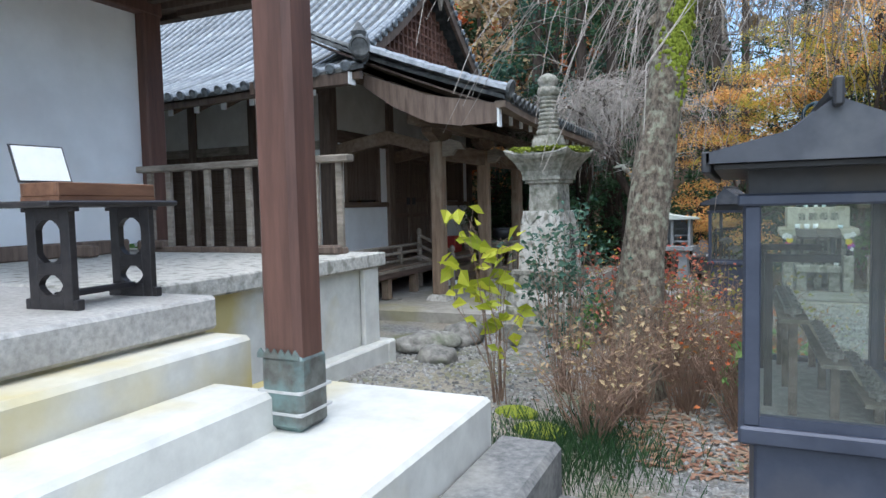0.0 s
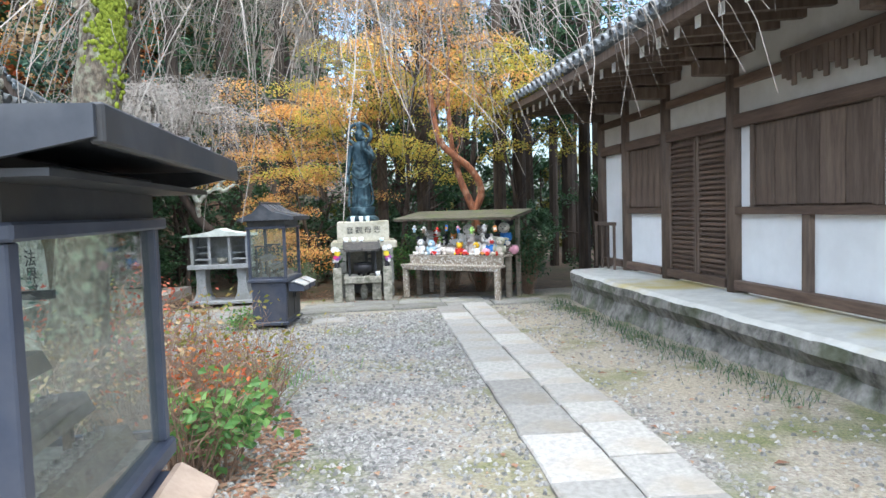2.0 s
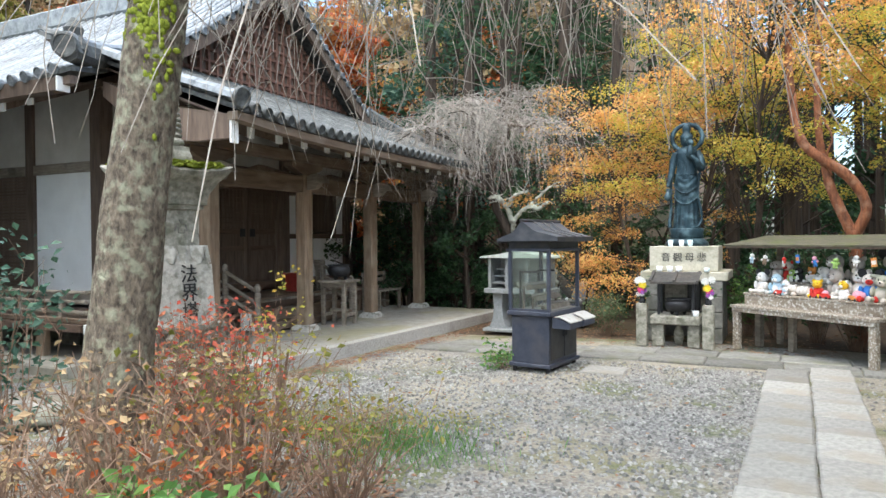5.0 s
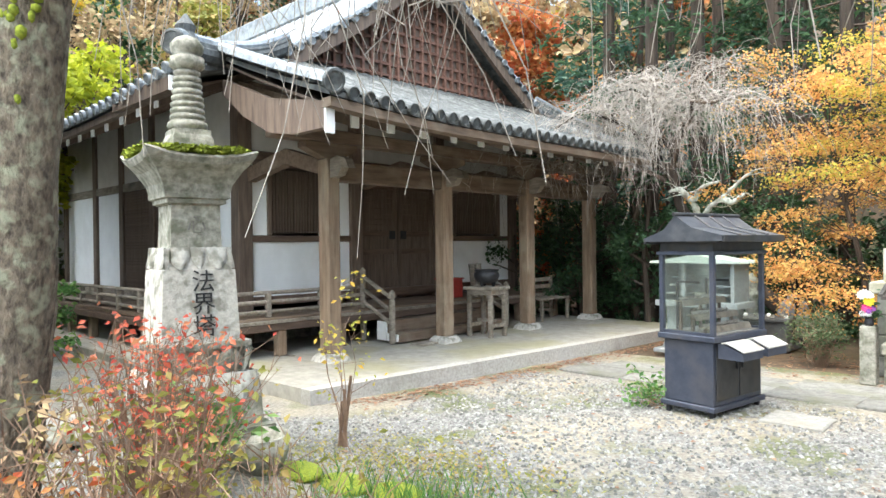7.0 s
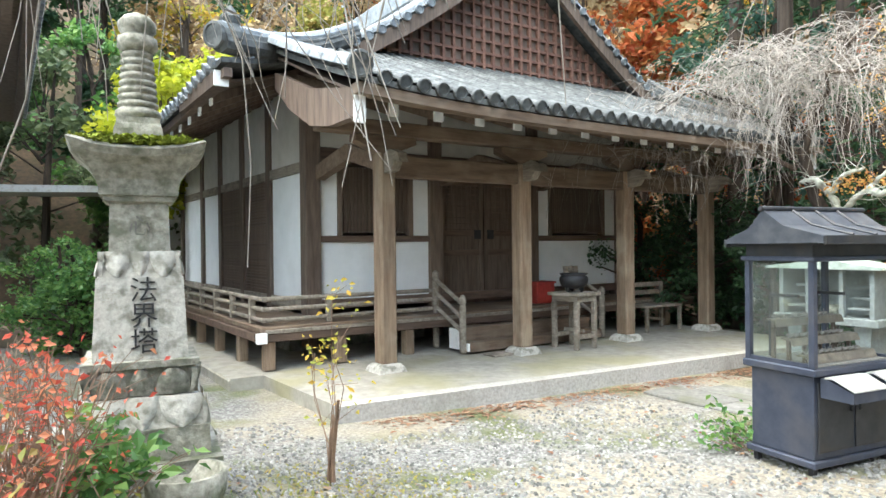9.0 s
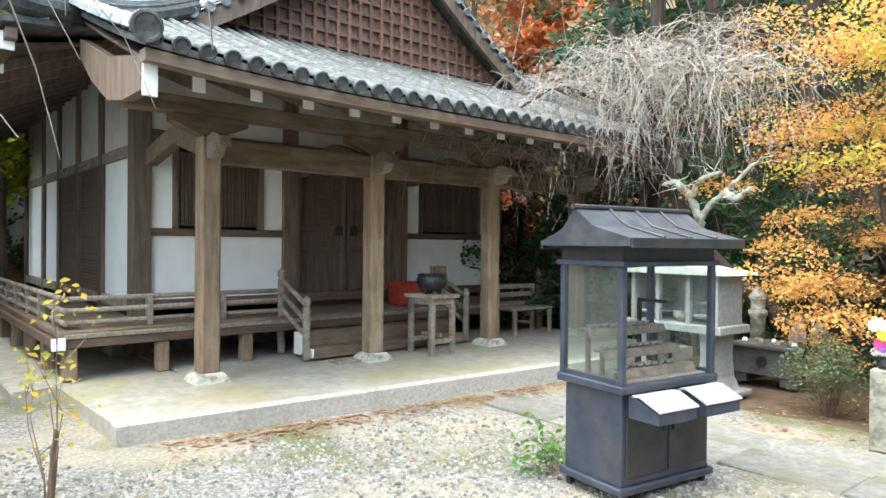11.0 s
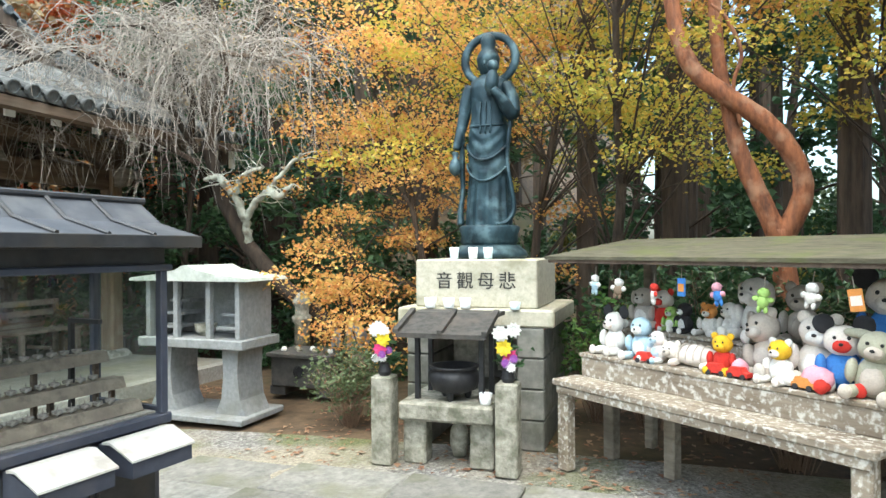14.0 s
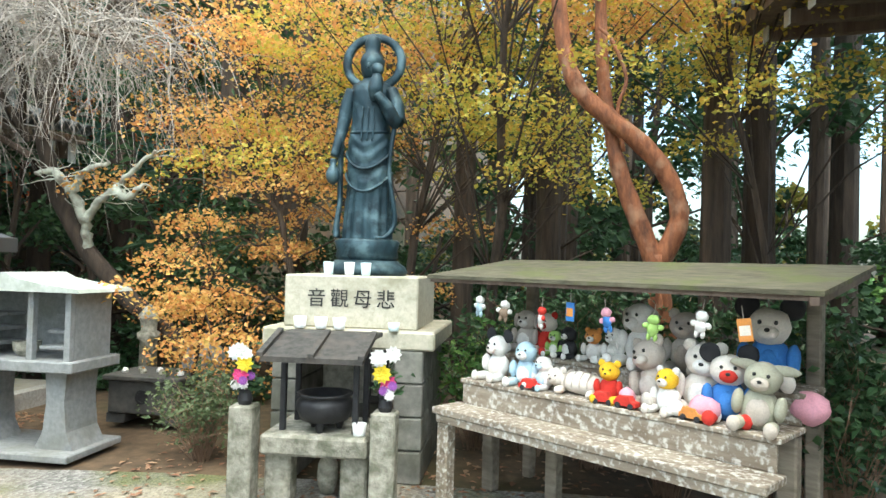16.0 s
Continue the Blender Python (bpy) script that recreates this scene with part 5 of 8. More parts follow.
    part("spire_foot", worn(square_lathe([(0.165, 2.32), (0.155, 2.42), (0.14, 2.46), (0.14, 2.50)]), 3, 0.008, 6), "stone_old", t)
    prof = [(0.13, 2.50), (0.155, 2.53), (0.15, 2.56), (0.12, 2.58)]
    z = 2.58
    for i in range(8):
        r = 0.135 - i * 0.0042
        prof += [(r - 0.022, z), (r, z + 0.012), (r, z + 0.036), (r - 0.022, z + 0.05)]
        z += 0.05
    prof += [(0.10, z), (0.135, z + 0.03), (0.13, z + 0.10), (0.095, z + 0.115), (0.125, z + 0.15), (0.13, z + 0.20), (0.09, z + 0.25), (0.02, z + 0.28)]
    sp = lathe(prof, 24)
    for v in sp.verts:
        v.co.x += 0.006 * noise.noise(v.co * 14)
        v.co.y += 0.006 * noise.noise(v.co * 14 + Vector((4, 0, 0)))
    part("spire", sp, "stone_old", t, "ringed stone spire with a jewel top", smooth=True)


stone_tower()
pot = part("stone_basin", lathe([(0.17, 0), (0.21, 0.1), (0.22, 0.22), (0.19, 0.22), (0.16, 0.12), (0.02, 0.11)], 24), "stone_old", smooth=True)
pot.matrix_basis = pose(-1.25, 7.18, ground_z(-1.25, 7.18) - 0.03)
tagged(pot, "small round stone basin among moss and ferns", "basin")


# ---- statue altar ----
def statue_altar():
    a = thing("statue_altar", 1.38, 14.85, -0.05, "stone altar with an inscribed plinth and a roofed niche", "altar", turn=-1)
    # local y: -0.6 is the front
    for row in range(4):
        z = row * 0.245
        off = 0.0 if row % 2 else 0.22
        cuts = [-0.62] + [-0.62 + off + 0.42 * i for i in range(1, 3)] + [0.55]
        for p, q in zip(cuts, cuts[1:]):
            part("stone_block", box((0.36, p + 0.004, z + 0.003), (0.575, q - 0.004, z + 0.24), 0.01), "stone_dark2", a)
            part("stone_block", box((-0.575, p + 0.004, z + 0.003), (-0.36, q - 0.004, z + 0.24), 0.01), "stone_dark2", a)
    part("back_wall", box((-0.36, 0.1, 0), (0.36, 0.2, 0.98)), "stone_dark2", a)
    part("niche_panel", box((-0.36, 0.0, 0.45), (0.36, 0.099, 0.98)), "stone_pale", a)
    tb = part("tablet", box((0.0, -0.06, 0.46), (0.2, 0.0, 0.96), 0.01), "stone_black", a, "dark inscribed stone tablet")
    for i in range(4):
        part("writing_bar", box((0.07, -0.064, 0.86 - i * 0.11), (0.13, -0.061, 0.93 - i * 0.11)), "stone_pale", tb)
    part("slab", box((-0.66, -0.62, 0.98), (0.66, 0.60, 1.12), 0.015), "stone_cream", a)
    pl = part("plinth", box((-0.53, -0.52, 1.12), (0.51, 0.42, 1.52), 0.012), "stone_cream", a, "pale cream stone plinth with black characters")
    for i, ch in enumerate("音觀母悲"):
        writing("inscription", ch, 0.15, "ink", pl, pose(-0.275 + 0.18 * i, -0.522, 1.335, 90))
    # front: posts, shelf, little roof
    for x in (-0.53, 0.42):
        part("stone_post", box((x - 0.08, -1.28, 0), (x + 0.08, -1.12, 0.66), 0.012), "stone_old", a)
    part("shelf", box((-0.41, -1.24, 0.34), (0.31, -0.62, 0.48), 0.02), "stone_old", a, "mossy stone offering shelf")
    for x in (-0.31, 0.21):
        part("shelf_leg", box((x - 0.09, -1.16, 0), (x + 0.09, -1.0, 0.34), 0.015), "stone_old", a)
    for x in (-0.30, 0.20):
        for y in (-1.1, -0.80):
            part("roof_post", box((x - 0.018, y - 0.018, 0.48), (x + 0.018, y + 0.018, 1.03)), "metal_black", a)
    rf = part("niche_roof", prism([(-1.32, 1.00), (-0.95, 1.12), (-0.72, 1.12), (-0.72, 1.09), (-0.95, 1.09), (-1.32, 0.965)], -0.39, 0.29, "x"), "slate", a, "dark slate niche roof")
    for x in (-0.39, -0.05, 0.28):
        part("roof_batten", prism([(-1.33, 1.0), (-0.95, 1.125), (-0.95, 1.15), (-1.33, 1.025)], x - 0.02, x + 0.02, "x"), "slate", rf)
    # bronze figure
    s = bmesh.new()
    lathe([(0.29, 0), (0.31, 0.03), (0.29, 0.07), (0.25, 0.10), (0.235, 0.12)], 28, s)
    lathe([(0.215, 0.12), (0.235, 0.15), (0.225, 0.20), (0.245, 0.27), (0.225, 0.29)], 28, s)
    N = 72
    rings = []
    prof = [(0.185, 0.15, 0.29), (0.18, 0.145, 0.40), (0.17, 0.135, 0.55), (0.163, 0.13, 0.70), (0.165, 0.13, 0.85), (0.17, 0.132, 1.00), (0.162, 0.125, 1.12), (0.145, 0.112, 1.24), (0.138, 0.105, 1.34), (0.15, 0.108, 1.43), (0.158, 0.105, 1.50), (0.145, 0.09, 1.56), (0.085, 0.065, 1.595), (0.05, 0.05, 1.62), (0.045, 0.045, 1.65)]
    levels = []
    for (ax, ay, az), (bx, by, bz) in zip(prof, prof[1:]):
        levels += [(ax + (bx - ax) * k / 5, ay + (by - ay) * k / 5, az + (bz - az) * k / 5) for k in range(5)]
    levels.append(prof[-1])
    for rx, ry, z in levels:
        ring = []
        for k in range(N):
            u = 2 * math.pi * k / N
            pleat = 0.05 * math.sin(13 * u + 1.5 * math.sin(z * 4)) * smooth_step((0.95 - z) / 0.5)
            front = max(0.0, -math.sin(u))
            drape = 0.045 * math.sin((z - 0.16 * abs(math.cos(u)) ** 1.6) * 62) * smooth_step((z - 0.55) / 0.15) * smooth_step((1.2 - z) / 0.12) * front
            chest = 0.03 * math.sin(9 * u + z * 30) * smooth_step((z - 1.2) / 0.1) * smooth_step((1.45 - z) / 0.1)
            q = 1 + pleat + drape + chest
            ring.append(s.verts.new((rx * q * math.cos(u), ry * q * math.sin(u), z)))
        rings.append(ring)
    for p, q in zip(rings, rings[1:]):
        for k in range(N):
            s.faces.new((p[k], p[(k + 1) % N], q[(k + 1) % N], q[k]))
    # head with a tall crown of hair
    lathe([(0.02, 1.60), (0.062, 1.625), (0.085, 1.68), (0.09, 1.735), (0.094, 1.75), (0.09, 1.775), (0.075, 1.81), (0.056, 1.835), (0.058, 1.87), (0.062, 1.91), (0.05, 1.955), (0.02, 1.98)], 24, s)
    lathe([(0.006, 0), (0.014, 0.012), (0.008, 0.05)], 8, s, (-0.005, -0.088, 1.675))
    # the small figure held at the shoulder
    lathe([(0.02, 0), (0.042, 0.02), (0.048, 0.055), (0.038, 0.09), (0.01, 0.105)], 14, s, (0.075, -0.13, 1.60))
    tube(smooth_line([(0.06, -0.13, 1.40), (0.07, -0.15, 1.48), (0.075, -0.14, 1.56), (0.075, -0.13, 1.62)]), eased([0.03, 0.055, 0.05, 0.03]), 12, s)
    # arms, flask and scarves
    tube(smooth_line([(-0.14, 0.0, 1.52), (-0.185, -0.01, 1.38), (-0.205, -0.03, 1.22), (-0.225, -0.07, 1.08), (-0.245, -0.09, 0.96)]), eased([0.06, 0.056, 0.048, 0.038, 0.034]), 12, s)
    tube(smooth_line([(0.14, 0.0, 1.52), (0.20, -0.03, 1.36), (0.21, -0.07, 1.24), (0.15, -0.14, 1.36), (0.09, -0.17, 1.45)]), eased([0.06, 0.062, 0.058, 0.045, 0.03]), 12, s)
    lathe([(0.015, 0.0), (0.045, 0.03), (0.055, 0.08), (0.04, 0.13), (0.02, 0.15), (0.028, 0.19), (0.02, 0.21)], 14, s, (-0.25, -0.10, 0.73))
    tube(smooth_line([(-0.215, -0.02, 1.15), (-0.225, -0.01, 0.85), (-0.22, -0.01, 0.6), (-0.24, -0.01, 0.42), (-0.235, -0.02, 0.30)]), eased([0.02, 0.024, 0.02, 0.024, 0.03]), 8, s)
    tube(smooth_line([(0.195, -0.04, 1.22), (0.175, -0.06, 1.0), (0.17, -0.06, 0.8), (0.205, -0.06, 0.58), (0.215, -0.05, 0.42), (0.17, -0.10, 0.315), (0.10, -0.14, 0.30)]), eased([0.02, 0.017, 0.017, 0.019, 0.021, 0.018, 0.012]), 8, s)
    for x in (-0.03, 0.01, 0.05):
        tube(smooth_line([(x, -0.112, 1.36), (x * 1.2, -0.122, 1.22), (x, -0.135, 1.08)]), 0.007, 6, s)
    tube([(0.15 * math.cos(u), 0.125 * math.sin(u), 1.17 - 0.02 * abs(math.sin(u))) for u in span(0, 2 * math.pi, 33)], 0.012, 6, s)
    for z, sag in ((1.02, 0.17), (0.84, 0.17)):
        tube([(0.175 * math.cos(u), 0.15 * math.sin(u), z - sag * abs(math.sin(u)) ** 1.5) for u in span(math.pi, 2 * math.pi, 21)], 0.011, 6, s)
    # flat round halo behind the head
    ring = []
    for u in span(0, 2 * math.pi * 47 / 48, 48):
        ring.append([s.verts.new((rr * math.cos(u), yy, 1.765 + rr * math.sin(u))) for rr, yy in ((0.245, 0.035), (0.245, 0.06), (0.18, 0.06), (0.18, 0.035), (0.2, 0.027), (0.225, 0.027))])
    for a, b in zip(ring, ring[1:] + ring[:1]):
        for k in range(6):
            s.faces.new((a[k], a[(k + 1) % 6], b[(k + 1) % 6], b[k]))
    tube([(0, 0.05, 1.45), (0, 0.045, 1.60)], 0.02, 8, s)
    bmesh.ops.recalc_face_normals(s, faces=s.faces)
    st = part("statue", s, "bronze", smooth=True)
    st.matrix_basis = pose(1.37, 14.83, 1.47, 0, 0, -4) @ Matrix.Diagonal((1.12, 1.1, 1.02, 1))
    tagged(st, "blue-green weathered bronze standing statue with a round halo", "statue")


M["stone_dark2"] = material("grey_wall_block", (0.13, 0.13, 0.12), (0.27, 0.265, 0.245), 9, 0.9, 0.3, stain=(0.08, 0.085, 0.06), stain_scale=2.5, stain_amount=0.6, vary=0.2)
M["stone_cream"] = material("cream_stone", (0.38, 0.355, 0.28), (0.55, 0.52, 0.43), 26, 0.85, 0.25, stain=(0.20, 0.195, 0.12), stain_scale=3.2, stain_amount=0.6)
M["stone_black"] = material("black_polished_stone", (0.03, 0.03, 0.032), (0.06, 0.06, 0.062), 12, 0.35, 0.05)
M["slate"] = material("dark_slate", (0.022, 0.021, 0.02), (0.075, 0.07, 0.066), 18, 0.75, 0.4, stain=(0.09, 0.075, 0.065), stain_scale=8)
statue_altar()


def cup(x, y, z, h, r, mat, label, name="offering_cup"):
    c = part(name, lathe([(r * 0.75, 0), (r * 0.82, h * 0.1), (r, h), (r * 0.85, h), (r * 0.7, h * 0.2), (0.004, h * 0.18)], 16), mat, smooth=True)
    c.matrix_basis = pose(x, y, z)
    tagged(c, label, "cup", "offering cups")


M["ceramic"] = material("white_ceramic", (0.74, 0.75, 0.76), (0.82, 0.83, 0.84), 4, 0.3, 0)
M["ceramic_blue"] = material("pale_blue_ceramic", (0.55, 0.70, 0.76), (0.66, 0.78, 0.82), 4, 0.3, 0)
for x, y, m in ((1.16, 14.42, "ceramic_blue"), (1.33, 14.40, "ceramic"), (1.46, 14.40, "ceramic_blue")):
    cup(x, y, 1.472, 0.10, 0.042, m, "small pale ceramic cup on the plinth")
for x in (1.01, 1.17, 1.31):
    cup(x, 14.22, 1.072, 0.085, 0.05, "ceramic", "white ceramic offering cup on the altar slab")
cup(1.72, 14.22, 1.072, 0.06, 0.045, "ceramic_blue", "pale blue glass cup on the altar slab")
cup(1.60, 13.70, 0.43, 0.08, 0.05, "ceramic", "blue and white ceramic cup on the altar shelf")


def incense_pot(x, y, z, s, label, support=""):
    p = thing("incense_pot", x, y, z, label, "incense pot")
    part("bowl", lathe([(0.07 * s, 0.045 * s), (0.17 * s, 0.08 * s), (0.205 * s, 0.16 * s), (0.20 * s, 0.21 * s), (0.17 * s, 0.235 * s), (0.195 * s, 0.25 * s), (0.20 * s, 0.265 * s), (0.17 * s, 0.265 * s), (0.15 * s, 0.20 * s), (0.01, 0.19 * s)], 28), "metal_black", p, smooth=True)
    for k in range(3):
        a = 2 * math.pi * k / 3 + 0.5
        part("foot", lathe([(0.018 * s, 0), (0.03 * s, 0.03 * s), (0.035 * s, 0.085 * s)], 10, centre=(0.11 * s * math.cos(a), 0.11 * s * math.sin(a), 0)), "metal_black", p)
    return p


incense_pot(1.33, 13.82, 0.43, 0.95, "black cast-iron incense pot on the stone altar shelf")
vase = part("stone_vase", lathe([(0.05, 0), (0.075, 0.1), (0.07, 0.2), (0.035, 0.27), (0.04, 0.30)], 14), "stone_old", smooth=True)
vase.matrix_basis = pose(1.33, 13.95, -0.04)
tagged(vase, "small stone vase under the altar shelf", "vase")


def bouquet(x, y, z, seed):
    r = random.Random(seed)
    b = thing("flower_bouquet", x, y, z, "white, yellow and pink flower bouquet on a stone post", "bouquet", "altar bouquets")
    part("vase", lathe([(0.04, 0), (0.05, 0.03), (0.04, 0.08), (0.045, 0.1)], 14), "metal_black", b)
    for m, zz, n, rad in (("petal_white", 0.36, 4, 0.06), ("petal_yellow", 0.27, 1, 0.065), ("petal_pink", 0.18, 1, 0.06), ("petal_white", 0.13, 2, 0.04), ("petal_purple", 0.17, 2, 0.035)):
        for i in range(n):
            cx, cy = r.uniform(-0.06, 0.06) if n > 1 else r.uniform(-0.02, 0.02), -0.06 + r.uniform(-0.02, 0.03)
            bm = bmesh.new()
            for ring in range(3):
                for k in range(10):
                    a = 2 * math.pi * k / 10 + ring * 0.3
                    l = rad * (1 - 0.25 * ring)
                    e = Vector((math.cos(a), -0.5 * ring - 0.15, math.sin(a))).normalized()
                    sd = Vector((-math.sin(a), 0, math.cos(a))) * l * 0.3
                    bm.faces.new([bm.verts.new(v) for v in (Vector((0, -0.01 * ring, 0)), e * l * 0.6 + sd, e * l, e * l * 0.6 - sd)])
            f = part("flower", bm, m, b)
            f.matrix_basis = pose(cx + (r.uniform(-0.05, 0.05) if m == "petal_purple" else 0), cy, zz + r.uniform(-0.03, 0.03))
    part("foliage", leaf_cloud([(r.gauss(0, 0.05), r.gauss(0, 0.03), 0.10 + abs(r.gauss(0.05, 0.1))) for _ in range(70)], 0.07, seed, 1.0), "leaf_dark", b)


for k, c in (("white", (0.80, 0.80, 0.78)), ("yellow", (0.80, 0.62, 0.04)), ("pink", (0.75, 0.06, 0.25)), ("purple", (0.30, 0.09, 0.40))):
    M["petal_" + k] = material("petal_" + k, tuple(0.85 * q for q in c), c, 30, 0.6, 0)
# Leaf colours darkened to hold the deep shade at the wood's edge.
M["leaf_dark"] = leaf_material("dark_green_leaf", [(0.02, 0.05, 0.02), (0.045, 0.10, 0.04), (0.08, 0.15, 0.06)], 0.4, 0.3)
bouquet(0.83, 13.66, 0.61, 3)
bouquet(1.78, 13.64, 0.61, 4)


# ---- toy shelf ----
def cloth(name, c, rough=0.95):
    k = "toy_" + name
    if k not in M:
        M[k] = material(k, tuple(q * 0.8 for q in c), c, 90, rough, 0.5, stain=tuple(q * 0.72 for q in c), stain_scale=9, stain_amount=0.4)
    return k


def toy_bench():
    T = pose(2.08, 13.85, -0.05, 0, 0, -39.4)
    b = thing("toy_bench", 2.08, 13.85, -0.05, "weathered stepped wooden bench with peeling white paint, under a board roof", "bench", turn=-39.4)
    part("front_board", box((-0.03, 0.0, 0.615), (2.13, 0.27, 0.66), 0.006), "wood_peel", b)
    part("apron", box((0.0, 0.012, 0.56), (2.10, 0.035, 0.614), 0.004), "wood_peel", b)
    part("riser", box((0.02, 0.25, 0.661), (2.09, 0.275, 0.80), 0.004), "wood_peel", b)
    part("tier_board", box((0.0, 0.24, 0.80), (2.11, 0.62, 0.83), 0.006), "wood_peel", b)
    part("riser", box((0.02, 0.60, 0.831), (2.09, 0.62, 0.97), 0.004), "wood_peel", b)
    part("tier_board", box((0.0, 0.59, 0.97), (2.11, 0.95, 1.0), 0.006), "wood_peel", b)
    for x in (0.04, 2.05):
        part("leg", box((x - 0.05, 0.03, 0), (x + 0.05, 0.12, 0.614), 0.01), "wood_peel", b)
        part("leg", box((x - 0.05, 0.50, 0), (x + 0.05, 0.59, 0.799), 0.01), "wood_grey", b)
    part("leg", box((0.55, 0.50, 0), (0.64, 0.59, 0.799), 0.01), "wood_grey", b)
    for x in (0.04, 2.04):
        part("roof_post", box((x - 0.04, 0.96, 0), (x + 0.04, 1.04, 1.60), 0.01), "wood_grey", b)
    rf = part("roof_board", prism([(0.20, 1.545), (1.15, 1.68), (1.15, 1.655), (0.20, 1.52)], -0.32, 2.30, "x"), "board_moss", b, "mossy grey board roof")
    part("roof_batten", prism([(0.20, 1.515), (1.12, 1.65), (1.12, 1.61), (0.20, 1.475)], 2.24, 2.28, "x"), "wood_dark", rf)
    part("front_batten", box((-0.30, 0.215, 1.495), (2.235, 0.24, 1.52)), "wood_dark", rf)
    return T


M["board_moss"] = material("mossy_board", (0.055, 0.052, 0.034), (0.145, 0.132, 0.09), 22, 0.95, 0.5, stretch=(0.3, 1, 1), stain=(0.10, 0.115, 0.035), stain_scale=4, stain_amount=0.7)
TB = toy_bench()


def ball(bm, c, r, mat=0, n=2):
    before = set(bm.faces)
    res = bmesh.ops.create_icosphere(bm, subdivisions=n, radius=1, matrix=Matrix.Translation(c) @ Matrix.Diagonal((*(r if hasattr(r, "__len__") else (r, r, r)), 1)))
    for f in {f for v in res["verts"] for f in v.link_faces}:
        f.material_index, f.smooth = mat, True


def fuzzy(c, r, seed, n=3, rough=0.05):
    """A soft stuffed lump with an uneven nap."""
    bm = bmesh.new()
    bmesh.ops.create_icosphere(bm, subdivisions=n, radius=1)
    rr = r if hasattr(r, "__len__") else (r, r, r)
    for v in bm.verts:
        k = 1 + rough * 1.6 * noise.noise(v.co * 1.6 + Vector((seed, 0, 0))) + rough * noise.noise(v.co * 7 + Vector((0, seed, 0)))
        v.co = Vector((c[0] + v.co.x * rr[0] * k, c[1] + v.co.y * rr[1] * k, c[2] + v.co.z * rr[2] * k))
    return bm


def plush(u, v, z, s, main, accent, label, ears="round", kind="plush toy", turn=0, lying=False, limbs=None, lean=0, outfit=None, ear_mat=None):
    """A stuffed animal s metres tall at (u, v) on the bench, slumped by lean degrees."""
    t = thing("plush_toy", 0, 0, 0, label, kind, "toys on the bench")
    t.matrix_basis = TB @ pose(u, v, z, 0, lean, turn)
    q = u * 7 + v * 3
    s *= 1.2 if s < 0.3 else 1.04
    limbs, ear_mat, outfit = limbs or main, ear_mat or main, outfit or main

    def lump(name, c, r, mat, n=3, rough=0.05):
        return part(name, fuzzy([k * s for k in c], [k * s for k in r], q + len(name), n, rough), mat, t, smooth=True)

    if lying:
        lump("body", (0, 0, 0.27), (0.62, 0.30, 0.27), main)
        hx, hy, hz = -0.62, -0.14, 0.36
        for x in (-0.42, 0.42):
            lump("leg", (x, -0.30, 0.10), (0.10, 0.22, 0.10), limbs)
        for i in range(4):
            part("stripe", tube([Vector((-0.3 + 0.2 * i, 0.305 * math.cos(a), 0.27 + 0.275 * math.sin(a))) * s for a in span(0.3, 3.4, 9)], 0.018 * s, 5), accent, t)
    else:
        lump("body", (0, 0, 0.27), (0.235, 0.20, 0.28), outfit)
        lump("belly", (0, -0.14, 0.25), (0.15, 0.08, 0.18), accent if outfit == main else outfit)
        for sg in (-1, 1):
            lump("leg", (sg * 0.20, -0.24, 0.085), (0.09, 0.23, 0.085), limbs)
            lump("foot", (sg * 0.22, -0.45, 0.10), (0.085, 0.06, 0.10), accent)
            lump("arm", (sg * 0.26, -0.10, 0.33), (0.075, 0.11, 0.17), outfit if outfit != main else limbs)
        hx, hy, hz = 0.0, -0.03, 0.68
    lump("head", (hx, hy, hz), (0.235, 0.205, 0.215), main)
    lump("muzzle", (hx, hy - 0.19, hz - 0.055), (0.115, 0.085, 0.085), accent)
    lump("nose", (hx, hy - 0.275, hz - 0.02), (0.032, 0.02, 0.024), "ink", 2, 0)
    for sg in (-1, 1):
        lump("eye", (hx + sg * 0.085, hy - 0.187, hz + 0.06), (0.024, 0.016, 0.026), "ink", 2, 0)
        if ears == "round":
            lump("ear", (hx + sg * 0.185, hy + 0.02, hz + 0.175), (0.085, 0.045, 0.085), ear_mat)
        elif ears == "big":
            lump("ear", (hx + sg * 0.24, hy + 0.04, hz + 0.22), (0.14, 0.04, 0.14), ear_mat)
        elif ears == "long":
            lump("ear", (hx + sg * 0.24, hy + 0.03, hz + 0.14), (0.19, 0.05, 0.07), ear_mat)
        elif ears == "droop":
            lump("ear", (hx + sg * 0.245, hy, hz - 0.02), (0.05, 0.08, 0.16), ear_mat)
    return t


WHT, CRM, GRY = cloth("white", (0.86, 0.84, 0.82)), cloth("cream", (0.83, 0.76, 0.70)), cloth("grey", (0.58, 0.53, 0.49))
BRN, TAN, PNK = cloth("brown", (0.30, 0.22, 0.16)), cloth("tan", (0.58, 0.51, 0.45)), cloth("pink", (0.78, 0.38, 0.48))
RED, BLU, YEL = cloth("red", (0.62, 0.04, 0.03)), cloth("blue", (0.06, 0.22, 0.60)), cloth("yellow", (0.85, 0.52, 0.03))
BLK, SKY, ORG = cloth("black", (0.03, 0.03, 0.035)), cloth("sky", (0.50, 0.68, 0.80)), cloth("orange", (0.72, 0.30, 0.08))
GRN, OLV = cloth("green", (0.40, 0.62, 0.18)), cloth("olive", (0.44, 0.43, 0.34))
Z1, Z2 = 0.83, 1.0
plush(0.20, 0.42, Z1, 0.33, WHT, CRM, "white plush cow with black patches on the bench", "big", turn=-6, limbs=WHT, ear_mat=BLK)
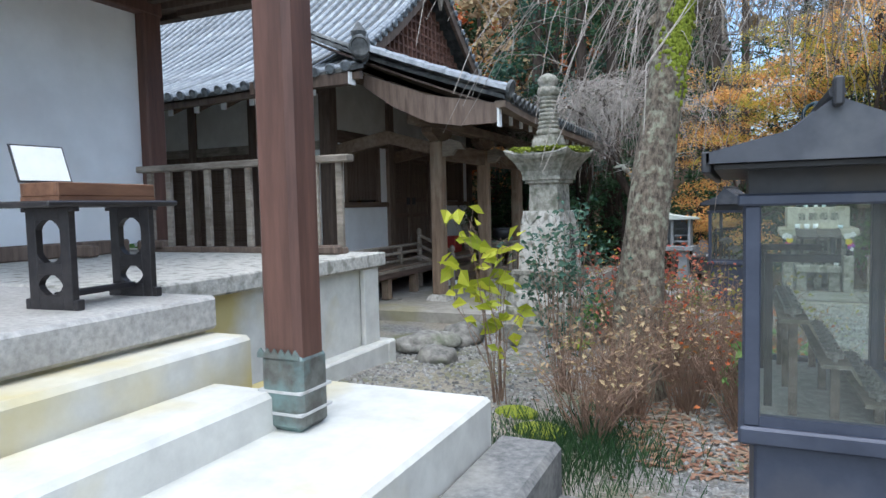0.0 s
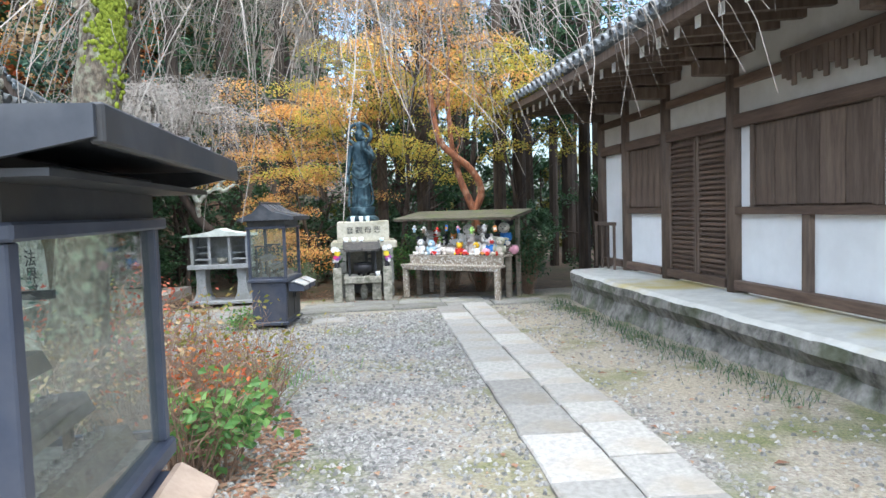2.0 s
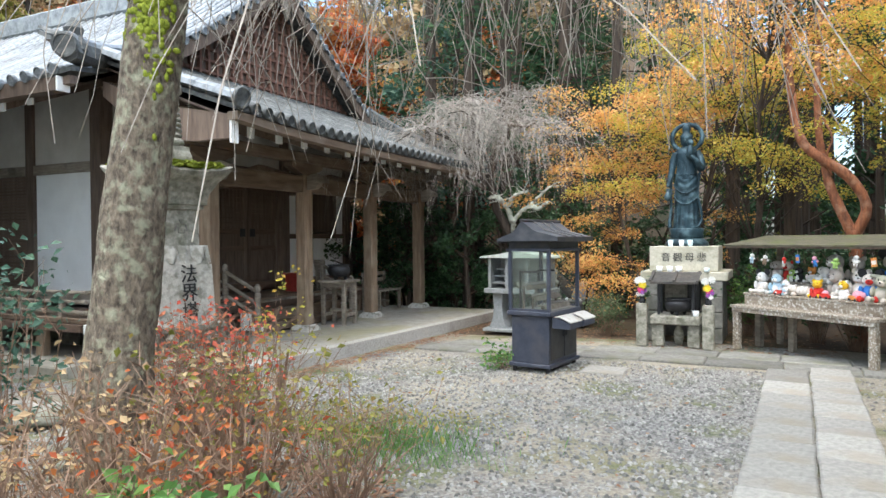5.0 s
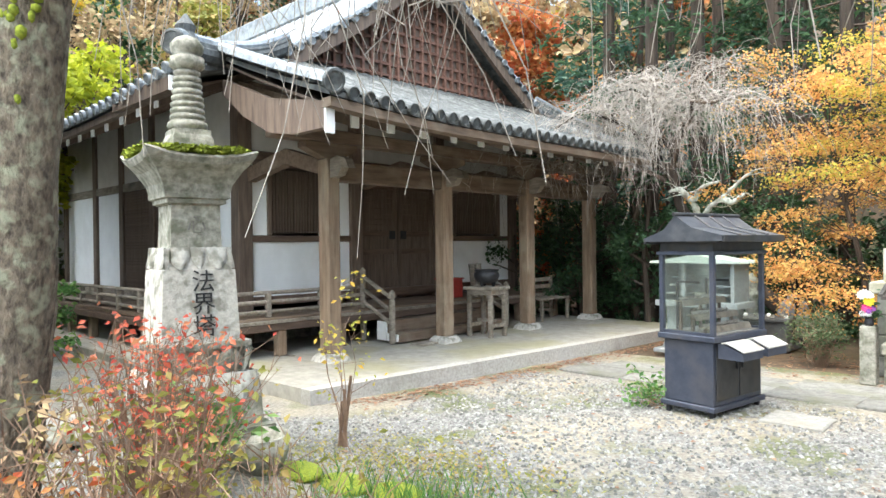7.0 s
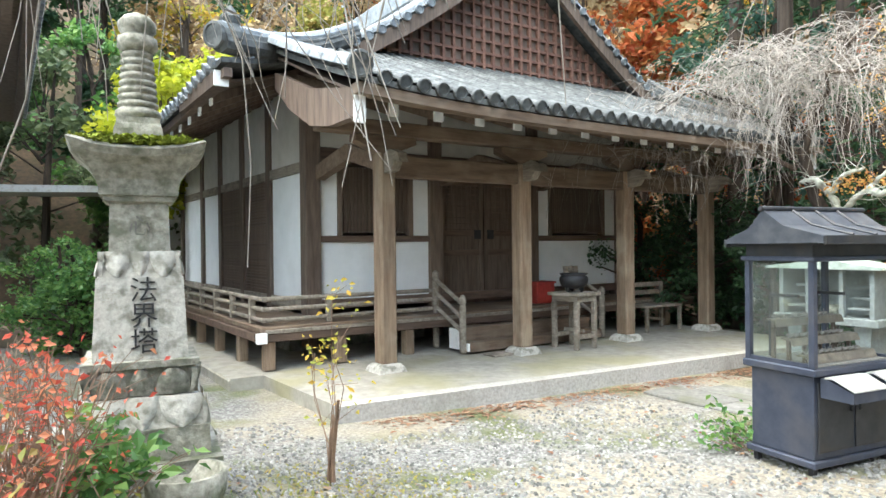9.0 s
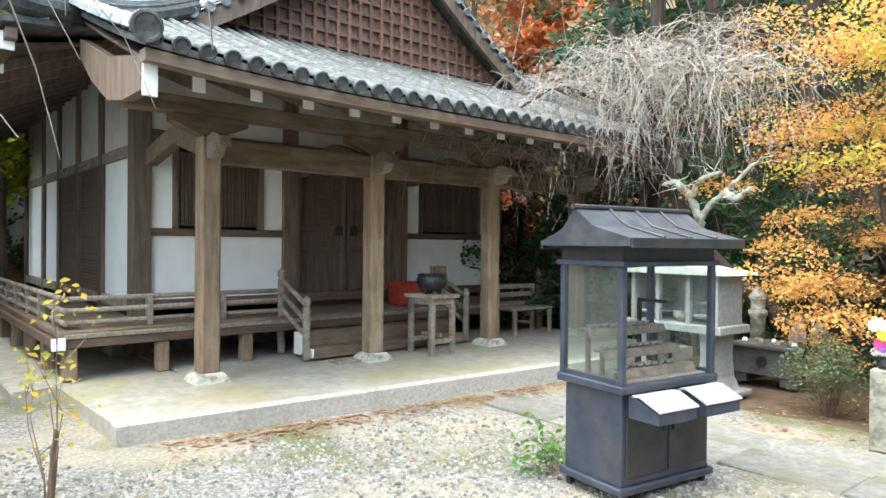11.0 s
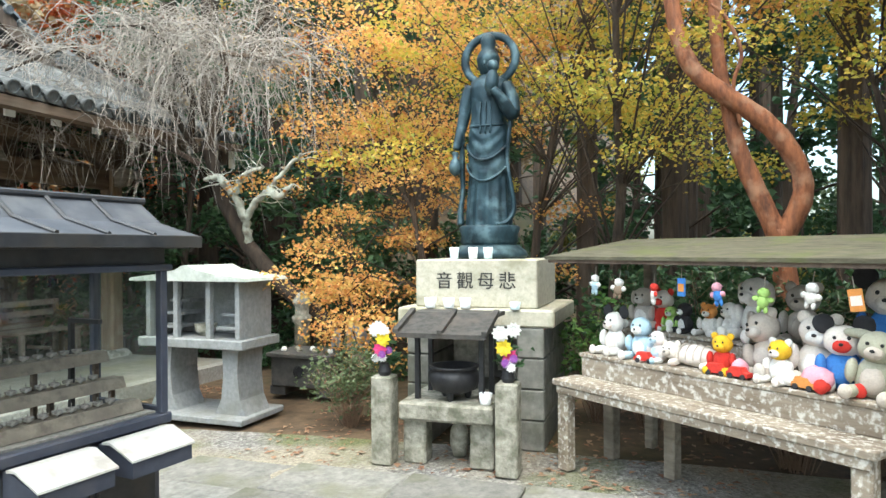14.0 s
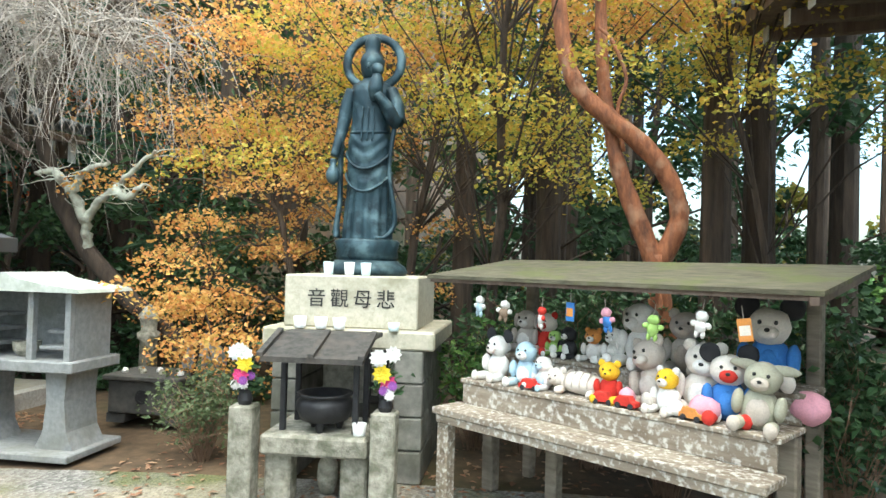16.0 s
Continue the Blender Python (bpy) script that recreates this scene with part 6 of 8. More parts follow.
plush(0.46, 0.40, Z1, 0.27, SKY, WHT, "pale blue and white plush blanket animal", "none", turn=8)
plush(0.62, 0.38, Z1, 0.20, WHT, SKY, "small white and blue plush bird", "none", turn=-10)
plush(0.88, 0.42, Z1, 0.22, CRM, TAN, "cream and brown striped plush tiger lying down", "round", lying=True, turn=4)
plush(1.10, 0.38, Z1, 0.22, YEL, YEL, "small yellow plush bear in a red shirt", "round", turn=12, outfit=RED)
plush(1.36, 0.50, Z1, 0.42, TAN, GRY, "slumped tan plush bear on the bench", "round", turn=-14, lean=-14)
plush(1.48, 0.36, Z1, 0.23, YEL, CRM, "white hooded plush with a yellow face", "round", turn=-8, outfit=WHT, limbs=WHT, ear_mat=WHT)
plush(1.60, 0.50, Z1, 0.42, CRM, WHT, "large cream plush pig with long legs", "round", turn=16, lean=4)
plush(1.78, 0.44, Z1, 0.38, CRM, RED, "plush mouse doll in blue and red", "big", turn=20, limbs=RED, outfit=BLU, ear_mat=BLK)
plush(1.95, 0.38, Z1, 0.37, OLV, TAN, "large grey-green plush rabbit in a dress", "long", turn=10, lean=6, outfit=OLV)
plush(0.16, 0.78, Z2, 0.28, GRY, WHT, "grey-blue and white plush dog", "droop", turn=10)
plush(0.34, 0.80, Z2, 0.27, CRM, RED, "red-haired rag doll on the upper tier", "round", turn=-5, outfit=RED, ear_mat=RED)
plush(0.46, 0.72, Z2, 0.17, GRN, WHT, "small pale green plush on the tier", "none", turn=7)
plush(0.58, 0.72, Z2, 0.20, BLK, WHT, "small black and white plush penguin", "none", turn=-12)
plush(0.76, 0.74, Z2, 0.20, ORG, WHT, "small orange and white plush hamster", "round", turn=4, outfit=WHT, limbs=WHT)
plush(0.92, 0.74, Z2, 0.22, WHT, WHT, "small white plush duck on the tier", "none", turn=-9)
plush(1.10, 0.76, Z2, 0.44, WHT, WHT, "tall white plush dog with grey ears", "droop", turn=-12, ear_mat=GRY)
plush(1.38, 0.80, Z2, 0.40, GRY, TAN, "grey-brown plush bear on the tier", "round", turn=8)
plush(1.88, 0.74, Z2, 0.46, CRM, CRM, "large plush mouse with black ears and a blue shirt", "big", turn=14, outfit=BLU, ear_mat=BLK)
for u, v, z, rr in ((1.70, 0.33, Z1, (0.085, 0.07, 0.07)), (2.11, 0.66, Z2 - 0.16, (0.10, 0.09, 0.09)), (1.24, 0.34, Z1, (0.05, 0.05, 0.055))):
    o = part("plush_ball", fuzzy((0, 0, rr[2] * 0.93), rr, u, 3, 0.06), PNK, smooth=True)
    o.matrix_basis = TB @ pose(u, v, z)
    tagged(o, "pink plush ball lying among the toys", "plush toy", "toys on the bench")


def toy_car(u, v, mat, label):
    c = thing("toy_car", 0, 0, 0, label, "toy car", "toys on the bench")
    c.matrix_basis = TB @ pose(u, v, Z1, 0, 0, random.uniform(-20, 20))
    part("body", prism([(-0.07, 0.015), (0.07, 0.015), (0.07, 0.04), (0.04, 0.045), (0.025, 0.07), (-0.045, 0.07), (-0.06, 0.042), (-0.07, 0.04)], -0.028, 0.028, "y"), mat, c)
    for x in (-0.042, 0.042):
        for y in (-0.03, 0.03):
            w = part("wheel", lathe([(0.008, -0.006), (0.017, -0.005), (0.017, 0.005), (0.008, 0.006)], 10), BLK, c)
            w.matrix_basis = pose(x, y, 0.017, 90)


for u, m, lb in ((0.58, RED, "red toy fire engine"), (1.12, RED, "small red toy car on the bench"), (1.27, RED, "small red toy truck on the bench"), (1.66, ORG, "small orange toy plane on the bench")):
    toy_car(u, 0.285, m, lb)
for i in range(8):
    r = random.Random(i)
    u = 0.12 + i * 0.26 + r.uniform(-0.03, 0.03)
    h = thing("hanging_toy", 0, 0, 0, "small coloured toy hanging from the bench's roof", "hanging toy", "hanging toys")
    zt = 1.48
    h.matrix_basis = TB @ pose(u, 0.27, zt - 0.155)
    part("string", tube([(0, 0, 0.08), (0, 0, 0.15)], 0.003, 4), "twig", h)
    one, two = (WHT, WHT, RED, ORG, PNK, GRN, WHT, CRM)[i], (SKY, BRN, WHT, BLU, BLU, GRN, WHT, ORG)[i]
    h.matrix_basis = h.matrix_basis @ pose(0, 0, -0.02 * (i % 3), 0, r.uniform(-12, 12), r.uniform(-40, 40))
    if i in (3, 7):
        part("card", box((-0.034, -0.004, -0.03), (0.034, 0.004, 0.085), 0.002), two, h)
        part("picture", box((-0.026, -0.006, 0.0), (0.026, -0.0042, 0.05)), one, h)
        continue
    part("head", fuzzy((0, 0, 0.06), (0.034, 0.028, 0.03), i, 2, 0.12), one, h, smooth=True)
    part("body", fuzzy((0, 0, 0.01), (0.032, 0.022, 0.042), i + 3, 2, 0.12), two, h, smooth=True)
    for sg in (-1, 1):
        part("arm", fuzzy((sg * 0.038, 0, 0.015 + 0.01 * r.random()), (0.02, 0.012, 0.018), i + 5, 2, 0.1), one, h, smooth=True)
        part("leg", fuzzy((sg * 0.018, 0, -0.035), (0.013, 0.012, 0.022), i + 8, 2, 0.1), two, h, smooth=True)


# ---- votive stone shelf and what stands behind it ----
def votive_shelf():
    s = thing("votive_shelf", -1.44, 14.62, -0.06, "grey stone votive shelf with three bays and a low roof", "stone shelf", turn=-3)
    s.matrix_basis = s.matrix_basis @ Matrix.Diagonal((0.88, 0.95, 1, 1))
    part("ground_slab", box((-0.72, -0.36, 0), (0.72, 0.36, 0.06), 0.01), "stone_votive", s)
    for x in (-0.45, 0.45):
        part("leg", prism([(x - 0.20, 0.06), (x + 0.20, 0.06), (x + 0.12, 0.2), (x + 0.09, 0.45), (x + 0.11, 0.69), (x - 0.11, 0.69), (x - 0.09, 0.45), (x - 0.12, 0.2)], -0.2, 0.2, "y"), "stone_votive", s)
    part("deck", box((-0.70, -0.32, 0.69), (0.70, 0.32, 0.78), 0.01), "stone_votive", s)
    part("back_panel", box((-0.62, 0.22, 0.78), (0.62, 0.27, 1.33)), "stone_votive", s)
    for x in (-0.60, -0.22, 0.22, 0.60):
        part("pillar", box((x - 0.03, -0.27, 0.78), (x + 0.03, -0.21, 1.33), 0.004), "stone_votive", s)
    for x in (-0.60, 0.60):
        part("side_panel", box((x - 0.025, -0.205, 0.78), (x + 0.025, 0.215, 1.33)), "stone_votive", s)
    for x in (-0.41, 0.41):
        for z in (0.86, 0.98, 1.10):
            part("ledge", box((x - 0.15, -0.2 + (z - 0.86) * 0.8, z), (x + 0.15, 0.21, z + 0.03), 0.004), "stone_votive", s)
    part("bowl", lathe([(0.06, 0), (0.11, 0.05), (0.12, 0.12), (0.10, 0.12), (0.05, 0.04)], 16, centre=(0, -0.05, 0.78)), "stone_old", s)
    rf = prism([(-0.78, 1.33), (0.78, 1.33), (0.76, 1.36), (0.40, 1.395), (0.14, 1.435), (0.03, 1.48), (-0.03, 1.48), (-0.14, 1.435), (-0.40, 1.395), (-0.76, 1.36)], -0.36, 0.36, "y")
    part("roof", rf, "stone_roof", s, "low curved pale green-grey roof")


M["stone_votive"] = material("smooth_grey_stone", (0.19, 0.20, 0.21), (0.30, 0.31, 0.32), 20, 0.8, 0.1, stain=(0.17, 0.17, 0.15), stain_scale=3, stain_amount=0.5)
M["stone_roof"] = material("pale_green_grey_stone", (0.36, 0.39, 0.36), (0.52, 0.55, 0.52), 14, 0.8, 0.15, stain=(0.22, 0.25, 0.18), stain_scale=3, stain_amount=0.5)
votive_shelf()


def black_chest():
    c = thing("offering_chest", -0.92, 15.75, -0.05, "dark grey cast offering chest with candle stubs on top", "chest", turn=-4)
    part("body", box((-0.37, -0.26, 0.10), (0.37, 0.26, 0.42), 0.012), "stone_black2", c)
    part("rim", box((-0.41, -0.30, 0.42), (0.41, 0.30, 0.47), 0.01), "stone_black2", c)
    for x in (-0.30, 0.30):
        part("foot", box((x - 0.10, -0.24, 0), (x + 0.10, 0.24, 0.10), 0.01), "stone_black2", c)
    for i in range(7):
        part("pebble", lathe([(0.03, 0), (0.035, 0.02), (0.02, 0.045)], 8, centre=(-0.3 + i * 0.1, -0.1 + 0.12 * (i % 2), 0.47)), "ceramic" if i % 3 == 0 else "stone_old", c)
    part("emblem", lathe([(0.07, 0), (0.07, 0.012), (0.05, 0.012), (0.05, 0.004)], 16), "metal_black", c).matrix_basis = pose(0, -0.262, 0.27, 90)
    g = thing("stone_lantern_post", -1.35, 16.3, -0.05, "small carved stone post with a rounded top", "stone post")
    part("shaft", lathe([(0.10, 0), (0.09, 0.7), (0.12, 0.75), (0.12, 0.8), (0.08, 0.82), (0.09, 0.92), (0.12, 0.98), (0.06, 1.06), (0.02, 1.1)], 14), "stone_old", g, smooth=True)
    k = thing("round_stone_urn", -0.75, 16.4, -0.05, "round grey stone urn behind the chest", "urn")
    part("urn", lathe([(0.12, 0), (0.2, 0.3), (0.24, 0.5), (0.18, 0.65), (0.1, 0.7), (0.08, 0.78), (0.02, 0.8)], 16), "stone_votive", k, smooth=True)


M["stone_black2"] = material("dark_grey_cast_stone", (0.045, 0.045, 0.046), (0.085, 0.083, 0.08), 14, 0.7, 0.2, stain=(0.13, 0.12, 0.11), stain_scale=4, stain_amount=0.4)
black_chest()


# ---- things on the porch ----
def porch_things():
    t = thing("incense_table", -4.62, 13.45, 0.05, "weathered wooden side table on the porch", "table", turn=3)
    part("tabletop", box((-0.30, -0.26, 0.78), (0.30, 0.26, 0.83), 0.008), "wood_grey", t)
    part("apron", box((-0.25, -0.21, 0.70), (0.25, 0.21, 0.78)), "wood_grey", t)
    for x in (-0.22, 0.22):
        for y in (-0.19, 0.19):
            part("leg", box((x - 0.035, y - 0.035, 0), (x + 0.035, y + 0.035, 0.70), 0.008), "wood_grey", t)
    part("stretcher", box((0.20, -0.155, 0.16), (0.24, 0.155, 0.22)), "wood_grey", t)
    part("stretcher", box((-0.24, -0.155, 0.16), (-0.20, 0.155, 0.22)), "wood_grey", t)
    part("stretcher", box((-0.19, -0.02, 0.24), (0.19, 0.02, 0.29)), "wood_grey", t)
    incense_pot(-4.62, 13.45, 0.88, 1.05, "black iron incense bowl on the porch table")
    b = thing("porch_bench", -5.25, 16.05, 0.05, "old wooden bench with a backrest on the porch", "bench", turn=0)
    part("seat", box((-0.22, -0.5, 0.42), (0.22, 0.5, 0.46), 0.006), "wood_grey", b)
    for z in (0.62, 0.76):
        part("backrest", box((-0.24, -0.5, z), (-0.20, 0.5, z + 0.08), 0.006), "wood_grey", b)
    for x in (-0.2, 0.2):
        for y in (-0.44, 0.44):
            part("leg", box((x - 0.03, y - 0.03, 0), (x + 0.03, y + 0.03, 0.84 if x < 0 else 0.42), 0.006), "wood_grey", b)
    part("stretcher", box((-0.2, -0.02, 0.18), (0.2, 0.02, 0.22)), "wood_grey", b)
    r = thing("offertory_box", -6.05, 14.05, 0.59, "red painted offertory box before the door", "box")
    part("body", box((-0.16, -0.2, 0), (0.16, 0.2, 0.34), 0.01), "paint_red", r)
    part("lid", box((-0.18, -0.22, 0.34), (0.18, 0.22, 0.37), 0.005), "paint_red", r)
    s = thing("sign_board", -5.95, 14.75, 0.59, "leaning unpainted notice board on the veranda", "board", turn=90)
    part("board", box((-0.18, -0.02, 0), (0.18, 0.0, 0.62), 0.004, m=pose(0, 0, 0, -8)), "wood_grey", s)
    for y in (12.11, 12.62):
        p = thing("floor_plank", -4.75, y, 0.052, "short flat wooden plank lying on the porch slab", "plank", "porch planks")
        part("plank", box((-0.14, -0.17, 0), (0.14, 0.17, 0.028), 0.004), "wood_grey", p)


M["paint_red"] = material("dull_red_paint", (0.22, 0.02, 0.015), (0.34, 0.035, 0.025), 12, 0.6, 0.1)
porch_things()


def far_house():
    h = thing("storehouse", -19, 7.2, 0.0, "white-walled house with a pale tiled roof behind the hall", "house")
    W = dict(parent=h, world=True)
    part("wall", box((-22, 9.8, 0), (-17.5, 14.3, 3.6)), "plaster", **W)
    part("roof", prism([(9.0, 3.5), (12.0, 5.4), (15.0, 3.5), (15.0, 3.35), (12.0, 5.2), (9.0, 3.35)], -23, -16.6, "x"), "tile", **W)
    for i in range(24):
        part("cover_tile", rib([(-22.9 + i * 0.27, 12.0 - s, 5.42 - s * 0.633) for s in (0.0, 1.5, 3.0)]), "tile", **W)
    part("door", box((-17.49, 11.6, 0.1), (-17.44, 12.8, 2.1)), "wood_dark", **W)
    # low shelter beside it
    q = thing("garden_shelter", -13.0, 4.9, 0.0, "low garden shelter with a sky-paled sheet roof on posts", "shelter")
    W = dict(parent=q, world=True)
    # Pale colour stands for the sky reflected on this grey metal roof.
    part("roof", prism([(5.2, 3.02), (9.7, 3.14), (9.7, 2.98), (5.2, 2.86)], -16.5, -15.0, "x"), "steel", **W)
    for x in (-16.2, -15.3):
        for y in (5.6, 9.4):
            part("post", box((x - 0.06, y - 0.06, 0), (x + 0.06, y + 0.06, 2.88)), "wood_post", **W)


far_house()


# ---- trees and plants ----
M["leaf_blue"] = leaf_material("blue_green_leaf", [(0.03, 0.08, 0.055), (0.06, 0.13, 0.09), (0.10, 0.18, 0.11)], 0.5, 0.3)
M["leaf_olive"] = leaf_material("dull_yellow_green_leaf", [(0.16, 0.17, 0.03), (0.28, 0.27, 0.06), (0.36, 0.25, 0.08)], 0.6, 0.4)
M["leaf_sage"] = leaf_material("grey_green_leaf", [(0.06, 0.09, 0.04), (0.11, 0.15, 0.07), (0.15, 0.19, 0.09)], 0.6, 0.3)
M["leaf_maple"] = leaf_material("orange_maple_leaf", [(0.58, 0.24, 0.08), (0.72, 0.37, 0.12), (0.74, 0.46, 0.15), (0.66, 0.48, 0.14)], 0.6, 0.5)
M["leaf_gold"] = leaf_material("golden_maple_leaf", [(0.62, 0.38, 0.06), (0.66, 0.50, 0.09), (0.52, 0.48, 0.09), (0.34, 0.38, 0.07)], 0.6, 0.5)
M["leaf_rust"] = leaf_material("rust_red_leaf", [(0.30, 0.06, 0.02), (0.48, 0.12, 0.04), (0.50, 0.22, 0.07), (0.36, 0.20, 0.08)], 0.7, 0.4)
M["leaf_red"] = leaf_material("scarlet_leaf", [(0.50, 0.07, 0.05), (0.66, 0.17, 0.10), (0.62, 0.28, 0.14)], 0.6, 0.4)
M["leaf_lime"] = leaf_material("yellow_green_leaf", [(0.25, 0.30, 0.02), (0.42, 0.45, 0.03), (0.55, 0.55, 0.05)], 0.6, 0.5)
# Needle colours darkened to paint in the deep shade among the cedars.
M["leaf_cedar"] = leaf_material("dark_cedar_needle", [(0.02, 0.048, 0.022), (0.04, 0.09, 0.038), (0.07, 0.13, 0.052)], 0.75, 0.3)
M["leaf_green"] = leaf_material("fresh_green_leaf", [(0.06, 0.15, 0.04), (0.13, 0.27, 0.07), (0.23, 0.37, 0.10)], 0.45, 0.4)
M["leaf_fallen"] = leaf_material("fallen_leaf", [(0.15, 0.075, 0.045), (0.26, 0.13, 0.08), (0.34, 0.22, 0.14), (0.22, 0.15, 0.10)], 0.85, 0.1)
M["leaf_brown"] = leaf_material("dry_brown_leaf", [(0.28, 0.19, 0.11), (0.42, 0.30, 0.17), (0.46, 0.37, 0.20)], 0.8, 0.3)


def wander(p, d, length, n, r, bend=0.25, sag=0.0):
    """A crooked line of n points from p along d."""
    p, d = Vector(p), Vector(d).normalized()
    out = [p.copy()]
    for i in range(n - 1):
        d = (d + Vector((r.gauss(0, bend), r.gauss(0, bend), r.gauss(0, bend) - sag))).normalized()
        p = p + d * length / (n - 1)
        out.append(p.copy())
    return out


def maple(name, x, y, lean, height, spread, mat, seed, sprays, label, z_low=1.0, leaf=0.075, per=130, trunk="bark_dark", r0=0.09, bias=(0, 0)):
    """A slender maple whose foliage lies in flat drooping sprays."""
    r = random.Random(seed)
    t = thing(name, x, y, ground_z(x, y) + hill_z(x, y) - 0.05, label, "tree")
    bm = bmesh.new()
    pts = [Vector((lean[0] * (i / 7) ** 1.3 + r.gauss(0, 0.03), lean[1] * (i / 7) ** 1.3 + r.gauss(0, 0.03), height * 0.85 * i / 7)) for i in range(8)]
    tube(pts, [r0 * (1 - 0.8 * i / 7) for i in range(8)], 8, bm)
    cl = []
    lm = bmesh.new()
    for k in range(sprays):
        zf = r.uniform(0, 1) ** 0.8
        i = min(7, 2 + int(zf * 5.5))
        base = pts[i]
        a = r.uniform(0, 2 * math.pi)
        d = spread * r.uniform(0.25, 1.0) * (1.1 - 0.45 * zf)
        end = Vector((pts[i].x + d * math.cos(a) + bias[0] * d, pts[i].y + d * math.sin(a) + bias[1] * d, z_low + (height - z_low) * zf + r.uniform(-0.2, 0.3)))
        mid = (base + end) / 2 + Vector((0, 0, 0.15 + 0.1 * r.random()))
        tube([base, mid, end], [0.016 * r0 / 0.09, 0.009, 0.004], 4, lm)
        rad = r.uniform(0.36, 0.70) * (spread / 2.0) ** 0.5
        for _ in range(per):
            q = rad * math.sqrt(r.random())
            b = r.uniform(0, 2 * math.pi)
            clump = 0.6 + 0.4 * noise.noise((end.x * 3 + q * math.cos(b) * 4, end.y * 3 + q * math.sin(b) * 4, k))
            if r.random() < clump * 1.2:
                cl.append((end.x + q * math.cos(b), end.y + q * math.sin(b), end.z - 0.28 * q * q / rad + r.gauss(0, 0.06)))
    part("trunk", bm, trunk, t)
    part("branchwork", lm, trunk, t)["kind"] = "stuff"
    part("crown", leaf_cloud(cl, leaf, seed, 0.8, 0.75), mat, t)
    return t


def broad_tree(x, y, height, radius, mat, seed, label, n=2600, leaf=0.22, name="tree", trunk="bark_dark", low=0.3):
    """A broad-leaved or coniferous tree at a distance: trunk, limbs and a clumpy crown."""
    r = random.Random(seed)
    z0 = ground_z(x, y) + hill_z(x, y) - 0.1
    t = thing(name, x, y, z0, label, "tree", "trees on the bank")
    bm = bmesh.new()
    tube([(0, 0, 0), (r.gauss(0, 0.1), r.gauss(0, 0.1), height * 0.5), (r.gauss(0, 0.2), r.gauss(0, 0.2), height * 0.93)], [0.02 * height, 0.014 * height, 0.03], 7, bm)
    cl = []
    lm = bmesh.new()
    k = max(10, n // 130)
    for _ in range(k):
        a = r.uniform(0, 2 * math.pi)
        zf = r.uniform(low, 1.0)
        env = math.sin(math.pi * min(1, max(0.02, (zf - low) / (1 - low)) * 0.85 + 0.12))
        d = radius * env * math.sqrt(r.uniform(0.15, 1))
        c = Vector((d * math.cos(a), d * math.sin(a), height * zf))
        tube([(0, 0, height * zf * 0.8), c], [0.03, 0.008], 4, lm)
        s = radius * r.uniform(0.2, 0.36)
        for _ in range(n // k):
            v = Vector((r.gauss(0, 1), r.gauss(0, 1), r.gauss(0, 0.6)))
            v = v.normalized() * s * r.uniform(0.3, 1.05)
            cl.append(tuple(c + v))
    part("trunk", bm, trunk, t)
    part("branchwork", lm, trunk, t)["kind"] = "stuff"
    part("crown", leaf_cloud(cl, leaf, seed, 0.9, 0.7), mat, t)
    return t


def cedar(x, y, height, seed, low=0.22, label="tall dark cedar with a straight trunk", rad=0.2, dense=900):
    r = random.Random(seed)
    z0 = ground_z(x, y) + hill_z(x, y) - 0.1
    t = thing("cedar", x, y, z0, label, "tree", "cedars behind the altar")
    bm = tube([(0, 0, 0), (r.gauss(0, 0.05), r.gauss(0, 0.05), height * 0.5), (0, 0, height)], [rad, rad * 0.75, 0.04], 9)
    cl = []
    lm = bmesh.new()
    for _ in range(34):
        zf = r.uniform(low, 1)
        a = r.uniform(0, 2 * math.pi)
        l = (1 - zf) * 2.0 + 0.7 + r.uniform(-0.3, 0.4)
        z = height * zf
        end = (l * math.cos(a), l * math.sin(a), z - 0.35 * l)
        tube([(0, 0, z), (0.5 * end[0], 0.5 * end[1], z - 0.05 * l), end], [0.025, 0.014, 0.005], 4, lm)
        for _ in range(dense // 34):
            q = r.uniform(0.25, 1)
            cl.append((end[0] * q + r.gauss(0, 0.16), end[1] * q + r.gauss(0, 0.16), z - 0.35 * l * q * q - abs(r.gauss(0, 0.14))))
    part("trunk", bm, "bark_dark", t)
    part("branchwork", lm, "bark_dark", t)["kind"] = "stuff"
    part("crown", leaf_cloud(cl, 0.24, seed, 0.8, 0.28), "leaf_cedar", t)


def strand(p, length, r, bm, radius=0.004, out=(0, 0), n=7):
    """A hanging twig."""
    pts = [Vector(p)]
    d = Vector((out[0], out[1], 0.35))
    for i in range(n):
        d = Vector((d.x * 0.86 + r.gauss(0, 0.17), d.y * 0.86 + r.gauss(0, 0.17), d.z - 0.23 + r.gauss(0, 0.10)))
        pts.append(pts[-1] + d.normalized() * length / n)
    tube(pts, [radius * (1 - 0.65 * i / n) for i in range(n + 1)], 3, bm)
    return pts


